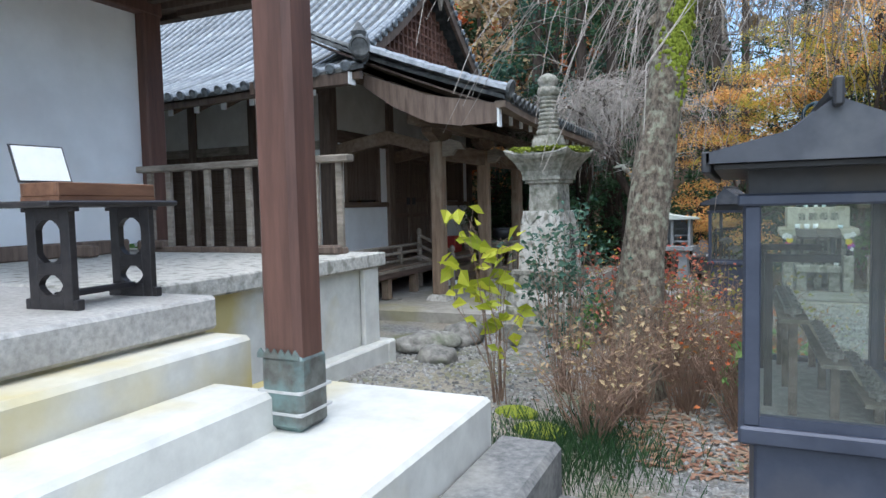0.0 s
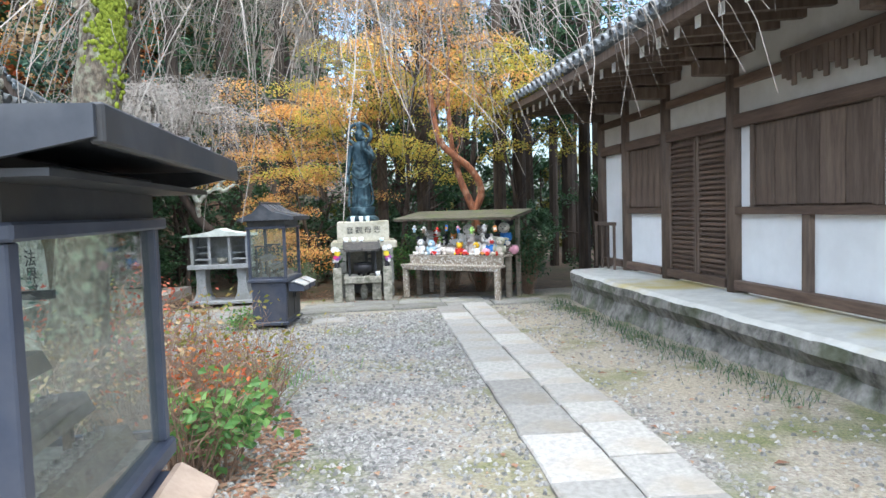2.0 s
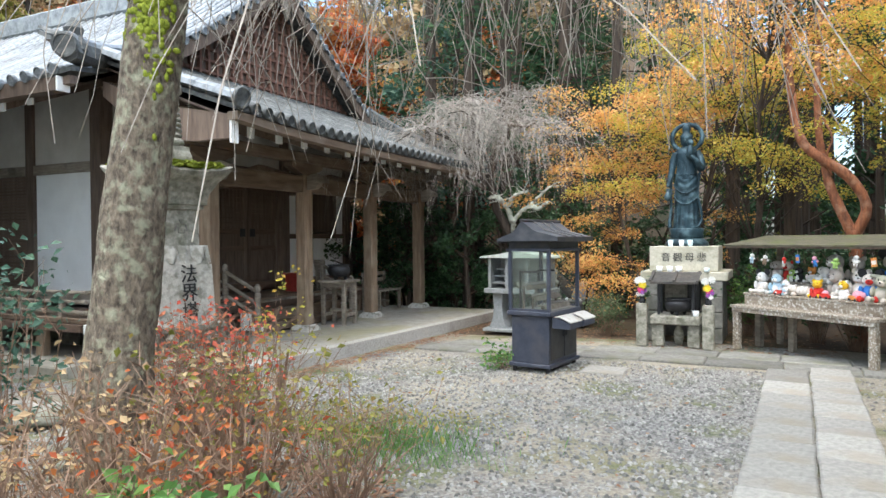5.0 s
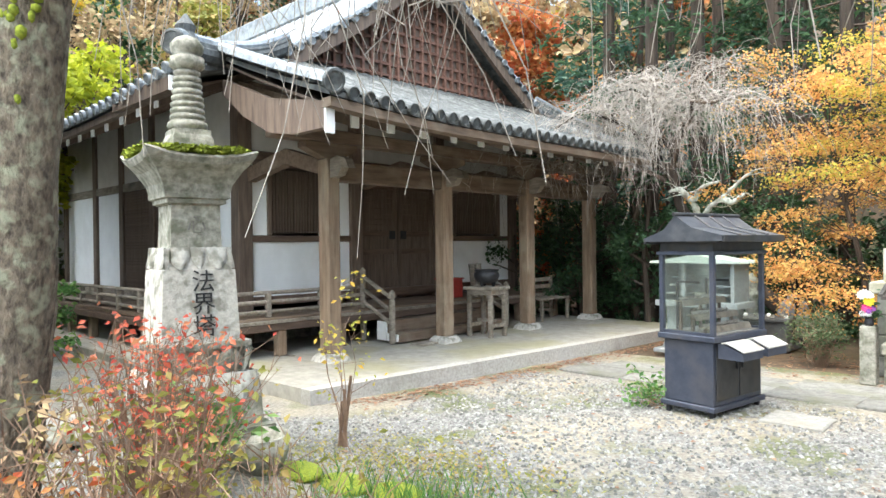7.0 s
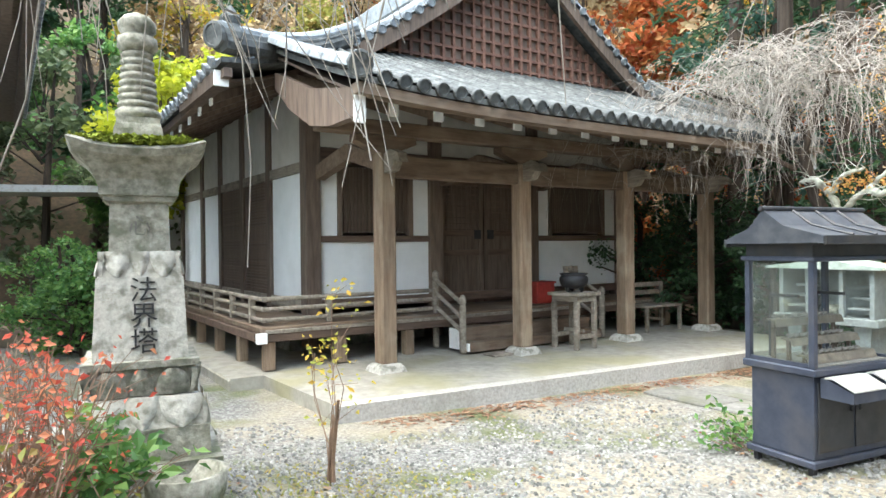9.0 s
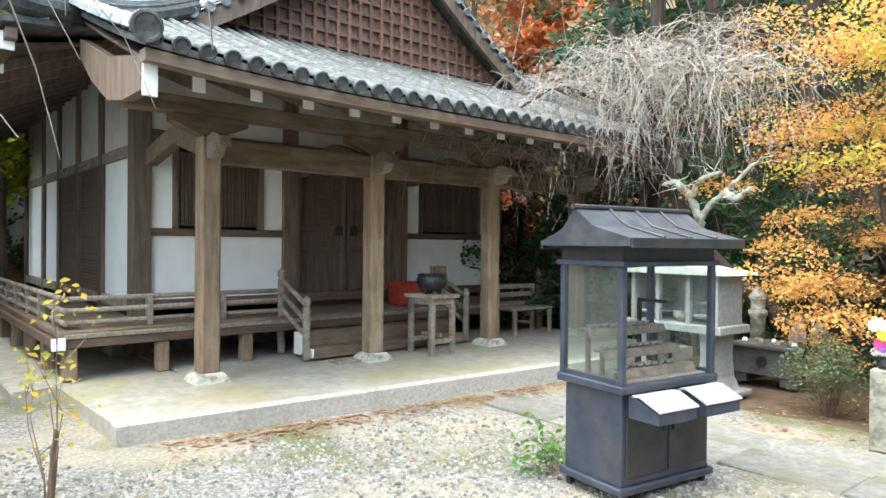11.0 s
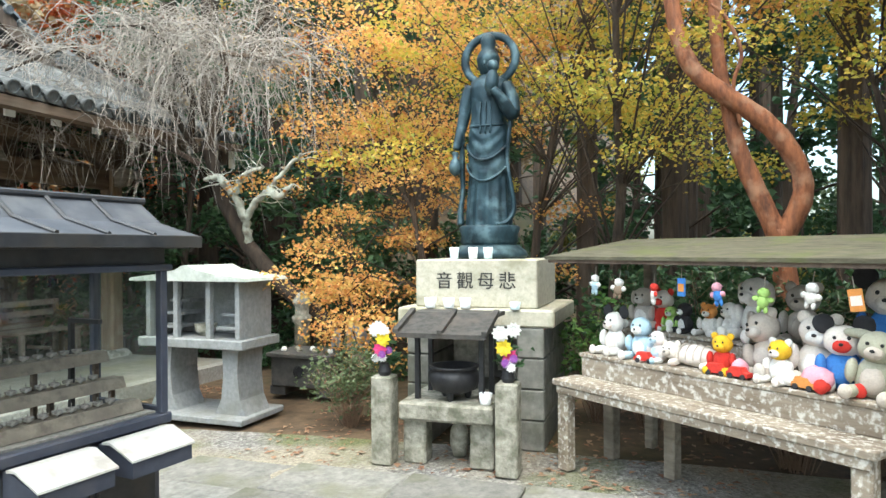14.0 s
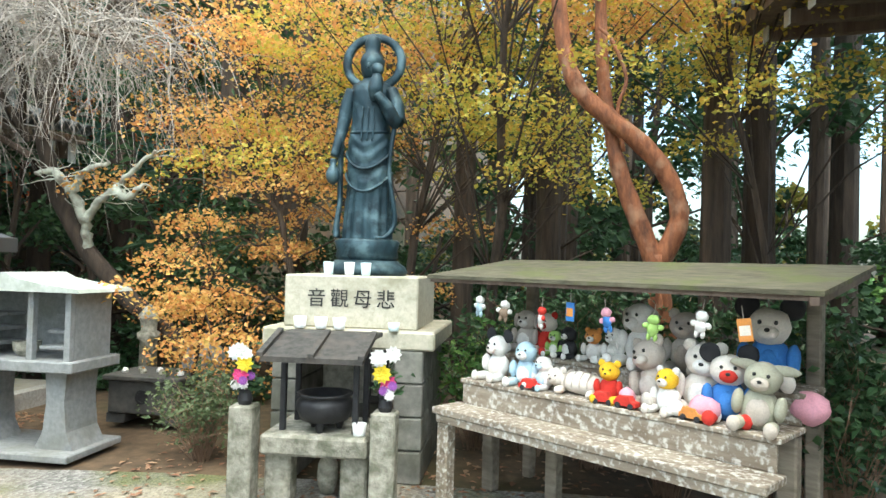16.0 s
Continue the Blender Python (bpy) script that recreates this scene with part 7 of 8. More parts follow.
def weeping_tree(name, x, y, trunk_pts, r0, limbs, seed, label, bark, strands, length, twig_r=0.004, spread=0.5, thin=()):
    """A weeping cherry in winter: crooked limbs with curtains of bare twigs."""
    r = random.Random(seed)
    t = thing(name, x, y, ground_z(x, y) - 0.05, label, "tree")
    n = len(trunk_pts)
    fine, rad = [], []
    for i in range(n - 1):
        for k in range(12):
            fine.append(Vector(trunk_pts[i]).lerp(Vector(trunk_pts[i + 1]), k / 12))
            h = fine[-1].z
            rad.append(r0 * (1 - 0.45 * (i + k / 12) / (n - 1)) * (1 + 0.35 * math.exp(-h * 4)))
    bt = tube(fine, rad, 26)
    for v in bt.verts:
        c = min(fine, key=lambda q: abs(q.z - v.co.z))
        o = Vector((v.co.x - c.x, v.co.y - c.y, 0))
        w = 0.10 * noise.noise((v.co.x * 5, v.co.y * 5, v.co.z * 1.6 + seed)) + 0.07 * noise.noise((v.co.x * 16, v.co.y * 16, v.co.z * 7))
        v.co += o * w
    part("trunk", bt, bark, t, smooth=True)
    tw = bmesh.new()
    for li, (a, b, lift_z, rad) in enumerate(limbs):
        a, b = Vector(a), Vector(b)
        pts = [a + (b - a) * u + Vector((r.gauss(0, 0.08), r.gauss(0, 0.08), lift_z * math.sin(math.pi * u) + r.gauss(0, 0.05))) for u in span(0, 1, 7)]
        part("limb", tube(pts, [rad * (1 - 0.75 * i / 6) for i in range(7)], 7), bark, t)
        for _ in range(strands // 6 if li in thin else strands):
            u = r.uniform(0.2, 1.0)
            i = min(5, int(u * 6))
            p = pts[i].lerp(pts[i + 1], u * 6 - i) + Vector((r.gauss(0, spread * 0.3), r.gauss(0, spread * 0.3), 0.05))
            an = r.uniform(0, 2 * math.pi)
            s = strand(p, length * r.uniform(0.45, 1.1), r, tw, twig_r, (spread * math.cos(an), spread * math.sin(an)))
            for _ in range(3):
                q = s[r.randrange(1, 6)]
                strand(q, length * r.uniform(0.15, 0.4), r, tw, twig_r * 0.7, (0.4 * math.cos(an + r.gauss(0, 1)), 0.4 * math.sin(an + r.gauss(0, 1))), 4)
    part("twig_curtain", tw, "twig", t, "pale bare hanging twigs")
    return t


# the mossy weeping cherry beside the stone tower
wt = weeping_tree("weeping_cherry", -0.80, 5.62, [(0, 0, 0), (0.02, 0.03, 0.5), (0.07, 0.09, 1.2), (0.16, 0.12, 2.0), (0.30, 0.17, 3.0), (0.44, 0.26, 4.2), (0.56, 0.36, 5.2)], 0.21,
                  [((0.25, 0.2, 2.9), (2.4, 2.2, 3.9), 0.6, 0.07), ((0.35, 0.3, 3.6), (1.4, 3.4, 4.0), 0.5, 0.06), ((0.4, 0.3, 4.0), (4.2, 1.6, 4.3), 0.4, 0.07), ((0.3, 0.2, 3.2), (-1.3, 1.6, 4.2), 0.5, 0.05),
                   ((0.42, 0.3, 4.2), (4.4, 3.6, 4.4), 0.4, 0.06), ((0.42, 0.3, 4.2), (2.6, 4.0, 4.3), 0.4, 0.06), ((0.3, 0.2, 3.4), (0.8, 1.2, 3.9), 0.4, 0.05), ((0.3, 0.2, 3.2), (3.2, 0.8, 4.0), 0.5, 0.06)],
                  11, "mossy grey weeping cherry with bare hanging twigs", "bark", 84, 3.0, 0.0075, 1.0, (1, 3, 6))
mb = bmesh.new()
mr = random.Random(8)
for _ in range(420):
    zz = mr.gauss(3.0, 0.28)
    an = mr.gauss(-1.0, 0.4)
    ball(mb, (0.30 + 0.12 * (zz - 3.0) + 0.155 * math.cos(an), 0.17 + 0.155 * math.sin(an), zz), (mr.uniform(0.012, 0.026), mr.uniform(0.012, 0.026), mr.uniform(0.015, 0.035)), 0, 1)
part("moss_patch", mb, "moss", wt, "bright yellow-green moss")["kind"] = "stuff"

# the smaller weeping tree by the votive shelf, with a leaning trunk
weeping_tree("weeping_tree", -0.55, 16.5, [(0, 0, 0), (-0.25, 0.0, 0.45), (-0.7, 0.05, 0.85), (-1.25, 0.1, 1.25), (-1.75, 0.1, 1.75), (-2.1, 0.0, 2.4), (-2.2, -0.2, 3.2)], 0.14,
             [((-2.2, -0.2, 3.0), (-3.6, -2.2, 3.6), 0.7, 0.05), ((-2.2, -0.2, 3.1), (-0.6, -1.0, 3.7), 0.6, 0.05), ((-2.2, -0.1, 3.2), (-2.9, -0.8, 4.5), 0.5, 0.05), ((-2.2, -0.1, 3.2), (-1.2, 0.2, 4.7), 0.6, 0.05), ((-2.2, -0.1, 3.2), (-2.5, -1.4, 4.2), 0.5, 0.05), ((-2.2, -0.2, 2.8), (-4.2, -2.4, 3.2), 0.5, 0.04)],
             12, "leaning weeping tree with grey hanging twigs beside the hall", "bark_dark", 84, 2.1, 0.006, 0.6)
lb = thing("lichen_branch_tree", -2.26, 16.58, 0.86, "twisted dead branch covered in pale lichen", "branch")
for pts in ([(-0.06, 0.04, 0.66), (-0.02, -0.04, 0.9), (0.0, -0.1, 1.1), (0.2, -0.2, 1.32), (0.45, -0.3, 1.45), (0.7, -0.35, 1.66), (1.0, -0.45, 1.86)], [(0.0, -0.1, 1.1), (-0.1, -0.2, 1.42), (0.1, -0.3, 1.66), (0.42, -0.35, 1.74)], [(-0.1, -0.2, 1.42), (-0.3, -0.25, 1.66), (-0.5, -0.3, 1.62)], [(0.45, -0.3, 1.45), (0.62, -0.3, 1.36), (0.85, -0.4, 1.5)]):
    fine = [Vector(a).lerp(Vector(b), k / 5) + Vector((math.sin(k * 2.1 + a[0] * 9), math.cos(k * 1.7 + a[2] * 7), math.sin(k * 2.9))) * 0.012 for a, b in zip(pts, pts[1:]) for k in range(5)] + [Vector(pts[-1])]
    part("branch", tube(fine, [0.068 * (1 - 0.75 * i / len(fine)) * (1 + 0.15 * math.sin(i * 2.3)) for i in range(len(fine))], 8), "branch_pale", lb, smooth=True)
    rb = random.Random(len(pts))
    tb = bmesh.new()
    for k in range(9):
        q = fine[rb.randrange(len(fine) // 3, len(fine))]
        tube(wander(q, (rb.gauss(0, 1), rb.gauss(0, 0.6), rb.uniform(-0.3, 1)), rb.uniform(0.15, 0.45), 5, rb, 0.35), [0.010, 0.008, 0.006, 0.004, 0.002], 4, tb)
    part("twig", tb, "branch_pale", lb)

# maples round the statue
maple("maple", 0.25, 16.8, (-0.7, 0.1), 4.6, 2.0, "leaf_maple", 21, 54, "orange maple with flat drooping sprays behind the statue", 0.9, 0.05, 420, "bark_dark", 0.06)
maple("maple", 1.2, 17.4, (0.7, -0.3), 5.6, 2.6, "leaf_gold", 22, 66, "golden maple behind the bronze statue", 2.3, 0.05, 440, "bark_dark", 0.08)
maple("maple", 5.2, 15.8, (-0.9, -0.3), 5.0, 1.9, "leaf_gold", 23, 34, "golden maple behind the toy bench", 2.7, 0.05, 460, "bark_dark", 0.05)
maple("maple", -0.6, 15.6, (0.2, 0.1), 1.9, 0.8, "leaf_maple", 24, 16, "low orange maple sapling beside the altar", 0.5, 0.045, 190, "bark_dark", 0.03, (0.5, -0.3))
maple("maple", 2.3, 17.0, (0.3, -2.6), 6.2, 3.2, "leaf_maple", 25, 50, "tall orange maple arching over the courtyard", 3.9, 0.06, 420, "bark_dark", 0.08, (0.0, -0.2))


def red_tree():
    t = thing("red_barked_tree", 3.85, 14.9, -0.1, "smooth red-barked tree with two twisting limbs", "tree")
    def limb(name, pts, rad):
        line, rr = smooth_line(pts), eased(rad)
        rr = [q * (1 + 0.10 * noise.noise((i * 0.45, len(pts), 1)) + 0.05 * noise.noise((i * 1.4, 3, len(pts)))) for i, q in enumerate(rr)]
        part(name, tube(line, rr, 14), "bark_red", t, smooth=True)

    limb("trunk", [(0, 0, 0), (-0.02, 0, 0.9), (-0.08, 0, 1.5), (-0.10, 0, 1.80)], [0.12, 0.098, 0.092, 0.098])
    limb("limb", [(-0.10, 0, 1.70), (-0.27, 0.0, 2.1), (-0.42, 0, 2.5), (-0.49, 0.02, 2.85), (-0.56, 0.03, 3.3), (-0.58, 0.1, 4.2), (-0.5, 0.2, 5.5)], [0.085, 0.078, 0.068, 0.058, 0.055, 0.048, 0.03])
    limb("limb", [(-0.10, 0, 1.70), (0.04, -0.05, 2.02), (0.03, -0.07, 2.25), (-0.10, -0.09, 2.50), (-0.28, -0.10, 2.70), (-0.54, -0.12, 2.90), (-0.78, -0.1, 3.15), (-0.90, 0, 3.6), (-0.98, 0.05, 4.6), (-0.95, 0.1, 5.6)], [0.085, 0.08, 0.072, 0.076, 0.078, 0.074, 0.07, 0.064, 0.056, 0.036])
    limb("creeper", [(-0.40, -0.10, 2.62), (-0.46, -0.14, 2.95), (-0.40, -0.15, 3.2), (-0.52, -0.16, 3.5), (-0.62, -0.12, 3.62)], [0.018, 0.016, 0.016, 0.015, 0.012])


red_tree()

# cedars behind the altar, thinning towards the light in the east
r = random.Random(31)
for i in range(26):
    x = -5.5 + 17 * r.random()
    y = 17.8 + 11 * r.random() ** 1.2
    if x > 4.5 and y < 17 or (abs(x - 1.2) < 0.8 and y < 19):
        continue
    cedar(x, y, r.uniform(11, 16), 100 + i, 0.08 if x < 3.0 else 0.42, rad=r.uniform(0.12, 0.22), dense=1500)
for i, (x, y) in enumerate(((1.95, 17.9), (4.7, 16.6), (5.35, 17.2), (6.6, 16.0), (7.6, 17.6), (3.1, 18.6), (-0.6, 19.0))):
    cedar(x, y, 13, 200 + i, 0.26 if x < 4 else 0.40, rad=0.15 + 0.02 * (i % 3), dense=1200)
# undergrowth
for i in range(34):
    x = -6.5 + 18 * r.random()
    y = 16.6 + 3.5 * r.random()
    if x > 3.2 and y < 16.9:
        y += 1.2
    broad_tree(x, y, r.uniform(1.4, 3.4), r.uniform(0.8, 1.3), "leaf_dark", 300 + i, "dense dark evergreen shrub at the wood's edge", 1100, 0.10, "shrub", "bark_dark", 0.05)
for i, (x, y, h) in enumerate(((3.3, 20.5, 8.0), (5.0, 21.5, 6.5), (6.4, 20.0, 8.5), (8.2, 21.0, 7.0), (4.2, 23.5, 9.0), (7.2, 24.0, 9.0), (9.6, 19.0, 6.5))):
    broad_tree(x, y, h, 1.9, "leaf_cedar", 640 + i, "dark fine-leaved evergreen among the cedars", 1500, 0.17, "evergreen_tree", low=0.15)
for i in range(6):
    broad_tree(-9.4 + 0.95 * i, 18.2 + 0.4 * (i % 2), 3.6 + 0.4 * (i % 3), 1.2, "leaf_dark", 650 + i, "dense dark evergreen hedge beside the porch", 1800, 0.11, "evergreen_hedge", low=0.03)
# wooded bank behind the hall
kinds = (("leaf_rust", "rust-coloured autumn tree on the bank"), ("leaf_cedar", "dark green conifer on the bank"), ("leaf_gold", "golden autumn tree on the bank"), ("leaf_brown", "bare brownish autumn tree on the bank"), ("leaf_lime", "yellow-green bamboo-like tree on the bank"), ("leaf_dark", "dark evergreen tree on the bank"))
for i in range(60):
    x = -34 + 33 * r.random()
    y = 19 + 16 * r.random()
    k = r.choice((0, 0, 1, 2, 3, 3, 5, 1))
    if x > -8 and y < 23 and k in (0, 3):
        k = 1
    if -15 < x < -8 and y < 24 and k in (1, 5):
        k = 0
    broad_tree(x, y, r.uniform(7, 12), r.uniform(2.2, 3.4), kinds[k][0], 400 + i, kinds[k][1], 2400, 0.26, low=0.1)
for i in range(34):
    x = -36 + 19 * r.random()
    y = -4 + 25 * r.random()
    k = r.choice((4, 4, 3, 2, 5, 1))
    if k == 4 and (y < 8.5 or y > 11.5):
        k = 1 if y < 8.5 else 3
    broad_tree(x, y, r.uniform(5, 9), r.uniform(1.8, 2.8), kinds[k][0], 500 + i, kinds[k][1], 1900, 0.22, low=0.12)
for i in range(16):
    broad_tree(9.5 + 14 * r.random(), 19 + 10 * r.random(), r.uniform(2.5, 4.5), 1.8, r.choice(("leaf_lime", "leaf_green", "leaf_olive")), 600 + i, "sunlit yellow-green tree beyond the cedars", 900, 0.2, low=0.1)

for i in range(16):
    broad_tree(0.5 + 15 * i / 16 + r.random(), 25 + 5 * r.random(), r.uniform(6, 8) if i < 4 else r.uniform(2.6, 4.2), r.uniform(1.6, 2.2), r.choice(("leaf_sage", "leaf_olive", "leaf_cedar")), 660 + i, "dull green tree deep in the wood", 1500, 0.22, low=0.03)
for i in range(11):
    broad_tree(-8.5 - 6 * r.random(), 6.9 + 1.2 * r.random(), r.uniform(1.0, 2.0), r.uniform(0.7, 1.0), "leaf_green", 670 + i, "fresh green garden shrub beside the hall", 900, 0.09, "garden_bush", low=0.05)
for i in range(10):
    broad_tree(-16.5 - 4 * r.random(), 2 + 8 * r.random(), r.uniform(5, 8), r.uniform(1.8, 2.6), r.choice(("leaf_green", "leaf_green", "leaf_sage")), 690 + i, "fresh green leafy tree behind the halls", 2200, 0.2, low=0.08)


for i, (x, y, h, rad, k, n) in enumerate(((-10.0, 21.5, 7.5, 2.4, "leaf_rust", 2), (-12.8, 22.5, 8.5, 2.6, "leaf_rust", 0), (-8.6, 23.5, 7.5, 2.4, "leaf_maple", 2), (-14.5, 9.6, 6.2, 1.7, "leaf_lime", 4), (-16.0, 11.0, 7.0, 2.0, "leaf_lime", 4), (-18.0, 15.0, 8.0, 2.6, "leaf_olive", 2), (-20.0, 17.5, 9.0, 2.8, "leaf_brown", 3))):
    broad_tree(x, y, h, rad, k, 720 + i, {0: "rust-coloured autumn tree on the bank", 2: "golden and orange autumn tree on the bank", 3: "bare brownish autumn tree on the bank", 4: "yellow-green bamboo-like tree on the bank"}[n], 3000, 0.2, low=0.45 if n == 4 else 0.15)


broad_tree(-5.2, 19.6, 8.5, 2.0, "leaf_blue", 741, "soft blue-green pine behind the weeping tree", 4200, 0.16, low=0.18)


# ---- planting bed ----
def shrub(name, x, y, h, rad, twig_mat, leaf_mat, twigs, leaves, seed, label, leaf=0.05, z=None, droop=0.0):
    r = random.Random(seed)
    t = thing(name, x, y, ground_z(x, y) - 0.02 if z is None else z, label, "shrub")
    bm = bmesh.new()
    ends = []
    for _ in range(twigs):
        a = r.uniform(0, 2 * math.pi)
        o = rad * 0.25 * r.random()
        lean = rad * r.uniform(0.1, 1.0)
        hh = h * r.uniform(0.55, 1.0)
        p = [(o * math.cos(a), o * math.sin(a), 0)]
        for u in (0.35, 0.7, 1.0):
            p.append((o * math.cos(a) + lean * u ** 1.3 * math.cos(a) + r.gauss(0, 0.03), o * math.sin(a) + lean * u ** 1.3 * math.sin(a) + r.gauss(0, 0.03), hh * (u - droop * u * u)))
        tube(p, [0.006, 0.0045, 0.003, 0.0015], 3, bm)
        for k in range(3):
            q = Vector(p[2]).lerp(Vector(p[3]), r.random()) if k else Vector(p[1]).lerp(Vector(p[2]), r.random())
            e = q + Vector((r.gauss(0, 0.1), r.gauss(0, 0.1), abs(r.gauss(0.08, 0.08))))
            tube([q, e], [0.003, 0.0012], 3, bm)
            ends.append(e)
        ends.append(Vector(p[3]))
    part("stem", bm, twig_mat, t)
    if leaves:
        pts = []
        for _ in range(leaves):
            e = r.choice(ends)
            pts.append((e.x + r.gauss(0, 0.05), e.y + r.gauss(0, 0.05), max(0.02, e.z + r.gauss(0, 0.05))))
        part("foliage", leaf_cloud(pts, leaf, seed, 0.8, 0.6), leaf_mat, t)
    return t


for i, (x, y, h, rad, lm, lv, lab) in enumerate((
    (-0.35, 5.35, 1.05, 0.55, "leaf_brown", 260, "bare reddish-brown azalea with a few dry leaves"),
    (0.05, 5.0, 0.95, 0.5, "leaf_rust", 160, "bare brown azalea twigs beside the gravel"),
    (-0.75, 5.0, 0.9, 0.5, "leaf_brown", 240, "bare brown azalea twigs in the bed"),
    (-0.15, 6.0, 1.05, 0.55, "leaf_olive", 460, "thin azalea with yellowing green leaves"),
    (-0.55, 6.3, 1.15, 0.45, "leaf_red", 420, "azalea with scarlet autumn leaves beside the tower"),
    (-1.0, 6.42, 1.05, 0.36, "leaf_red", 380, "azalea with scarlet autumn leaves beside the tower"),
    (0.15, 5.6, 0.8, 0.5, "leaf_rust", 240, "thin azalea with red-tipped twigs"),
    (0.3, 6.3, 0.75, 0.5, "leaf_olive", 320, "low azalea with dull yellow-green leaves"),
    (-0.9, 4.4, 0.75, 0.45, "leaf_brown", 200, "dry brown stems in the planting bed"),
)):
    shrub("azalea", x, y, h, rad, "twig_brown", lm, 70, lv, 700 + i, lab, 0.045)
shrub("hydrangea", -1.66, 4.75, 1.42, 0.34, "twig_brown", "leaf_lime", 14, 85, 731, "hydrangea with large yellow-green leaves", 0.17)
shrub("camellia", -1.32, 5.35, 1.55, 0.34, "twig_brown", "leaf_blue", 30, 700, 732, "small blue-green broadleaf shrub", 0.06)
shrub("nandina", 0.25, 5.05, 0.5, 0.32, "twig_brown", "leaf_green", 26, 420, 733, "low green nandina at the gravel's edge", 0.08)
shrub("fern", -1.2, 6.75, 0.4, 0.32, "twig_brown", "leaf_green", 22, 360, 734, "green fern clump beside the stone basin", 0.09)
shrub("weed_clump", -0.55, 11.3, 0.16, 0.22, "twig_brown", "leaf_green", 14, 240, 735, "bright green weeds at the cabinet's foot", 0.06)
shrub("weed_clump", -0.5, 11.9, 0.14, 0.2, "twig_brown", "leaf_green", 14, 200, 736, "bright green weeds at the cabinet's foot", 0.06)
shrub("garden_shrub", 0.1, 14.6, 0.65, 0.34, "twig_brown", "leaf_sage", 40, 1500, 737, "small grey-green rounded shrub beside the altar", 0.045)
shrub("evergreen_shrub", 2.3, 15.3, 1.0, 0.5, "twig_brown", "leaf_green", 40, 900, 738, "green leafy shrub between altar and bench", 0.08)
shrub("camellia", 4.6, 13.9, 1.1, 0.5, "twig_brown", "leaf_dark", 40, 1100, 739, "dark green shrub beside the toy bench", 0.07)
for i, (x, y, h) in enumerate(((3.25, 14.95, 1.5), (3.75, 14.35, 1.3), (4.35, 14.25, 1.6), (2.75, 15.2, 1.4), (4.55, 13.55, 1.3))):
    shrub("evergreen_shrub", x, y, h, 0.45, "twig_brown", "leaf_dark", 50, 1500, 745 + i, "dark evergreen shrub behind the toy bench", 0.07)
sap = shrub("sapling", -1.75, 8.25, 1.4, 0.2, "twig_brown", "leaf_gold", 6, 110, 740, "thin sapling with a few yellow leaves", 0.05)
for x, h, l in ((0.0, 0.62, 0.10), (0.05, 0.5, -0.04), (-0.04, 0.4, 0.03)):
    part("stake", tube([(x, 0, 0), (x + l, 0.02, h)], [0.016, 0.012], 6), "twig_brown", sap)



# ---- loose cover on the ground ----
def scatter(name, count, where, maker, mat, label, seed):
    rs = np.random.RandomState(seed)
    verts, faces = [], []
    base, tri = maker
    base = np.array(base, float)
    k = 0
    while k < count:
        x, y = where(rs)
        s = rs.uniform(0.5, 1.4)
        a = rs.uniform(0, 6.283)
        sc = np.array([s * rs.uniform(0.7, 1.3), s * rs.uniform(0.7, 1.3), s * rs.uniform(0.6, 1.1)])
        p = base * sc
        q = np.stack([p[:, 0] * math.cos(a) - p[:, 1] * math.sin(a) + x, p[:, 0] * math.sin(a) + p[:, 1] * math.cos(a) + y, p[:, 2] + ground_z(x, y) + 0.018 * noise.noise((x * 0.9, y * 0.9, 3)) + 0.004], 1)
        o = len(verts)
        verts.extend(map(tuple, q))
        faces.extend([tuple(i + o for i in f) for f in tri])
        k += 1
    me = bpy.data.meshes.new(name)
    me.from_pydata(verts, [], faces)
    me.materials.append(M[mat])
    return tagged(new(name, me), label, name.replace("_", " "), kind="stuff")


PEBBLE = ([(-0.016, -0.010, -0.004), (0.014, -0.012, -0.004), (0.017, 0.010, -0.004), (-0.012, 0.013, -0.004), (-0.008, -0.005, 0.012), (0.009, -0.004, 0.014), (0.004, 0.008, 0.012)],
          [(0, 1, 5, 4), (1, 2, 6, 5), (2, 3, 6), (3, 0, 4, 6), (4, 5, 6)])
LEAF = ([(-0.03, 0, 0.004), (0, -0.016, 0.012), (0.034, 0, 0.006), (0, 0.017, 0.014)], [(0, 1, 2, 3)])
M["pebble"] = material("mixed_grey_pebble", (0.16, 0.157, 0.15), (0.32, 0.312, 0.295), 30, 0.85, 0.1, island=0.5)


def in_yard(rs):
    while True:
        x, y = rs.uniform(-2.6, 4.8), 1.5 + 10.6 * rs.uniform(0, 1) ** 0.85
        if 1.98 + 0.045 * y < x < 2.96 + 0.045 * y:
            continue
        if x < -0.3 and y < 8.0:
            continue
        if x > 3.3 and rs.rand() < 0.7:
            continue
        if -3.4 + (y - 9) * 0.085 > x and y > 8.9:
            continue
        return x, y


def by_tower(rs):
    while True:
        x, y = rs.uniform(-3.6, -1.4), rs.uniform(3.5, 8.6)
        if x < -3.1 and y < 5.9:
            continue
        return x, y


scatter("gravel", 16000, in_yard, PEBBLE, "pebble", "loose grey gravel on the courtyard", 1)
gv = scatter("gravel", 3500, by_tower, PEBBLE, "pebble", "loose grey gravel beside the podium", 2)


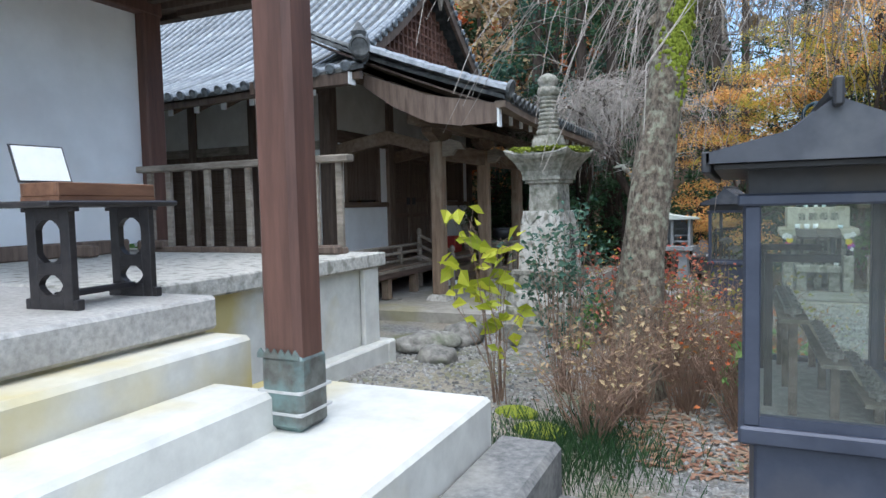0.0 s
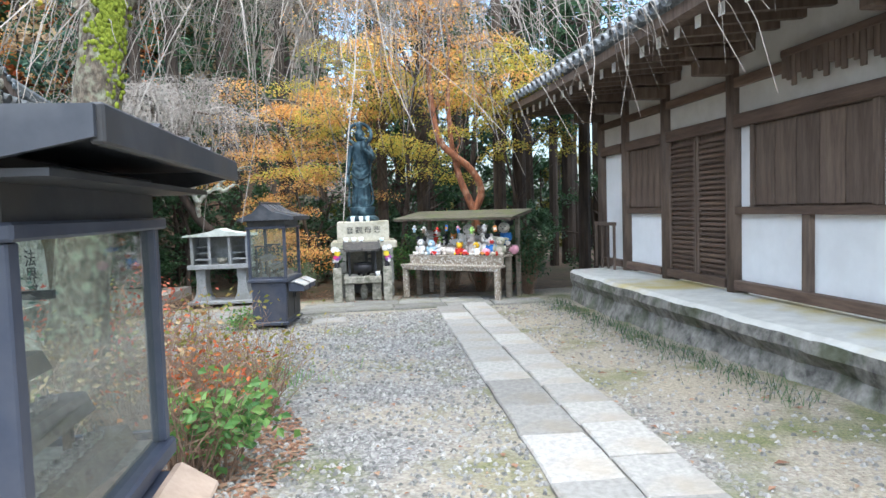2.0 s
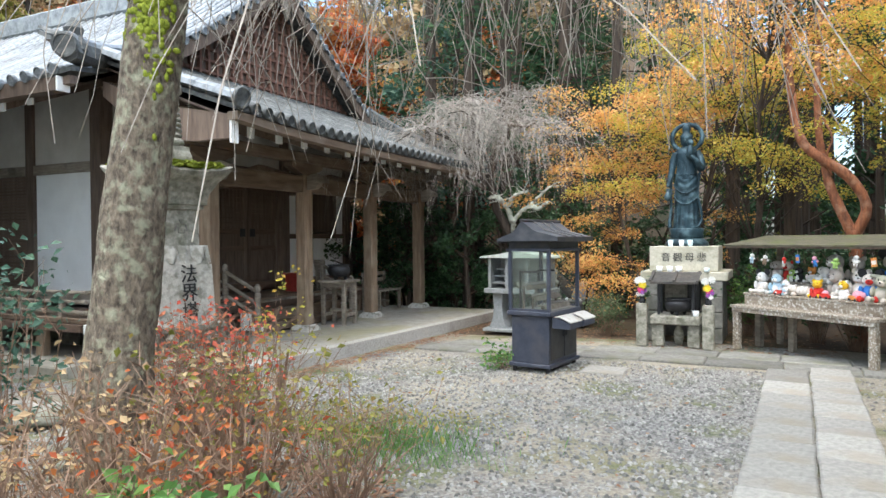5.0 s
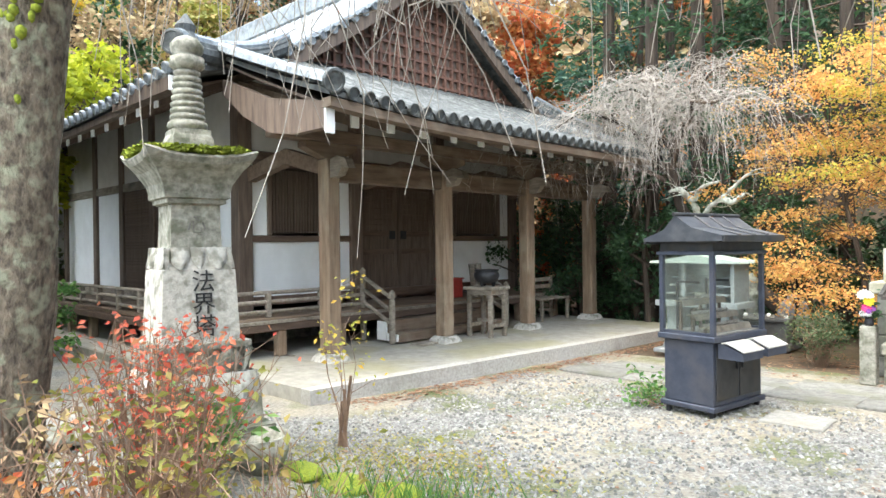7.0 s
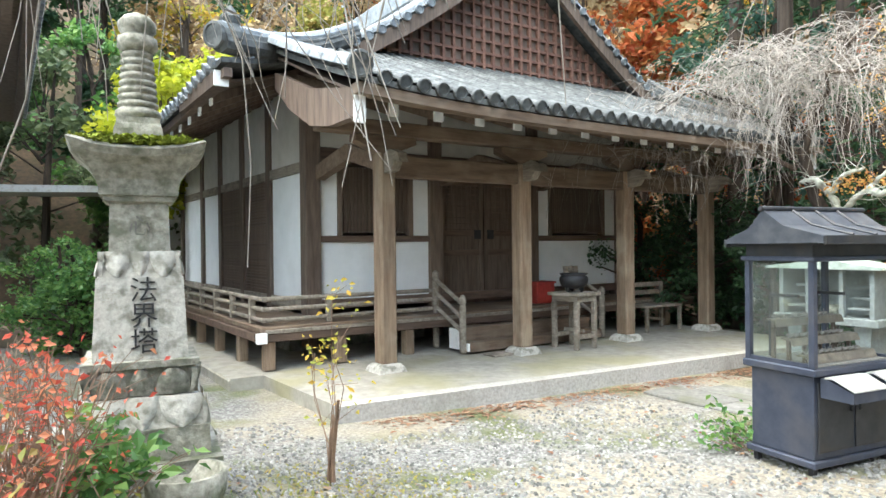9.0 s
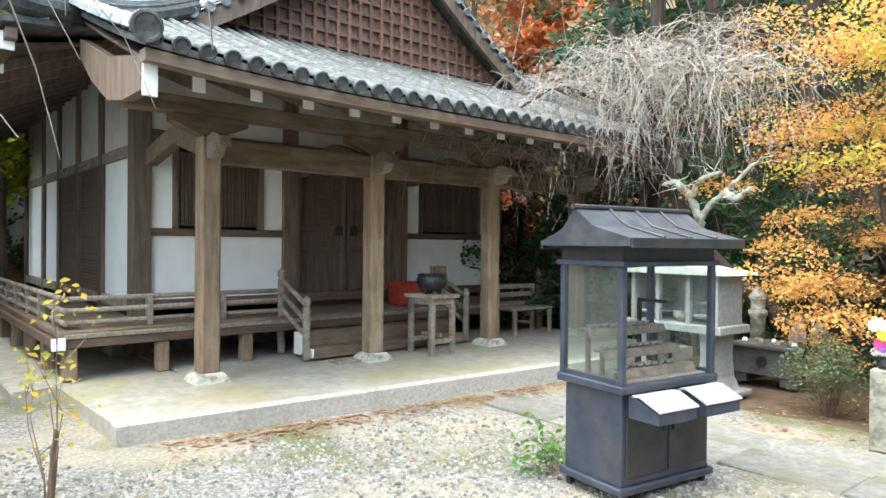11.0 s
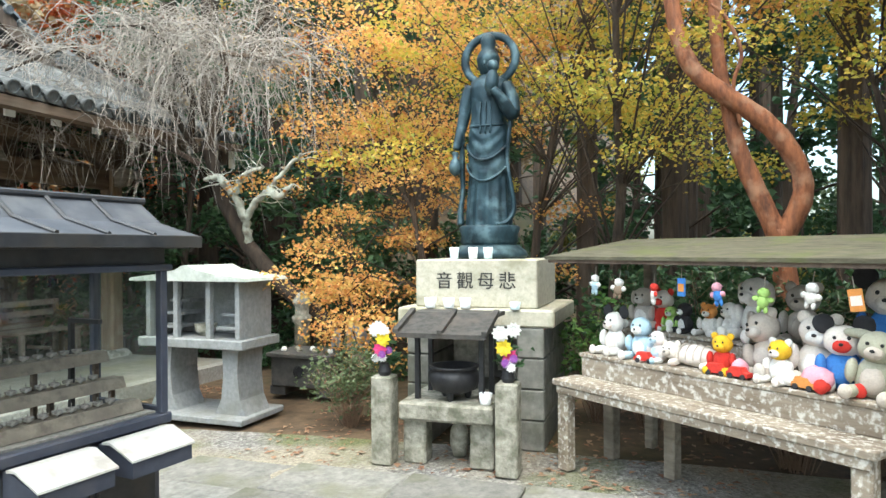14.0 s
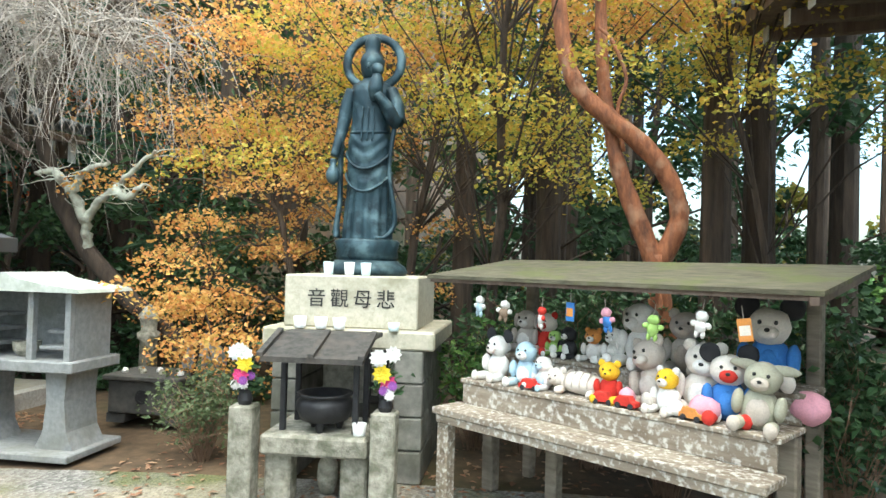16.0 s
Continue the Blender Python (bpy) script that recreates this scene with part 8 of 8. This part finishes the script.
def leaf_drift(rs):
    k = rs.rand()
    if k < 0.22:
        y = rs.uniform(9.2, 16)
        return -3.25 + (y - 9) * 0.085 + abs(rs.normal(0, 0.22)) + 0.05, y
    if k < 0.75:
        a = rs.uniform(0, 6.28)
        return -0.2 + 0.95 * math.cos(a) * rs.rand() ** 0.4, 5.6 + 1.6 * math.sin(a) * rs.rand() ** 0.4
    if k < 0.85:
        return rs.uniform(-2, 4.5), rs.uniform(3, 12)
    return rs.uniform(-0.5, 3.6), rs.uniform(13.5, 15.8)


scatter("fallen_leaves", 5200, leaf_drift, LEAF, "leaf_fallen", "reddish-brown fallen leaves", 3)


def grass_blades(count, where, seed, label, mat="leaf_green"):
    blade = ([(-0.004, 0, 0), (0.004, 0, 0), (0.010, 0.012, 0.07), (0.03, 0.03, 0.13)], [(0, 1, 2), (0, 2, 3)])
    scatter("grass", count, where, blade, mat, label, seed)


grass_blades(2600, lambda rs: (rs.normal(-0.95, 0.3), rs.normal(4.1, 0.35)), 5, "tuft of dark green grass in the bed", "leaf_dark")
grass_blades(1400, lambda rs: (rs.normal(-0.2, 0.4), rs.normal(7.6, 0.3)), 6, "sparse green grass at the bed's edge")
scatter("ground_weeds", 2600, lambda rs: (rs.normal(-0.95, 0.6), rs.normal(8.3, 0.4)), ([(-0.014, 0, 0.002), (0, -0.009, 0.014), (0.016, 0, 0.02), (0, 0.009, 0.012)], [(0, 1, 2, 3)]), "leaf_olive", "low olive-green weeds in the gravel by the sapling", 8)
grass_blades(1100, lambda rs: (4.75 - abs(rs.normal(0, 0.25)), rs.uniform(5.5, 12.2)), 7, "dark grass along the stone platform", "leaf_dark")
mm = bmesh.new()
for x, y, s in ((-1.25, 4.35, 0.2), (-1.5, 4.6, 0.17), (-0.9, 7.6, 0.22), (-0.6, 7.8, 0.2), (-1.15, 7.42, 0.2), (-1.45, 6.5, 0.2)):
    ball(mm, (x, y, ground_z(x, y)), (s, s * 0.8, 0.05), 0, 3)
tagged(part("moss_patches", mm, "moss"), "bright yellow-green moss cushions", "moss", kind="stuff")
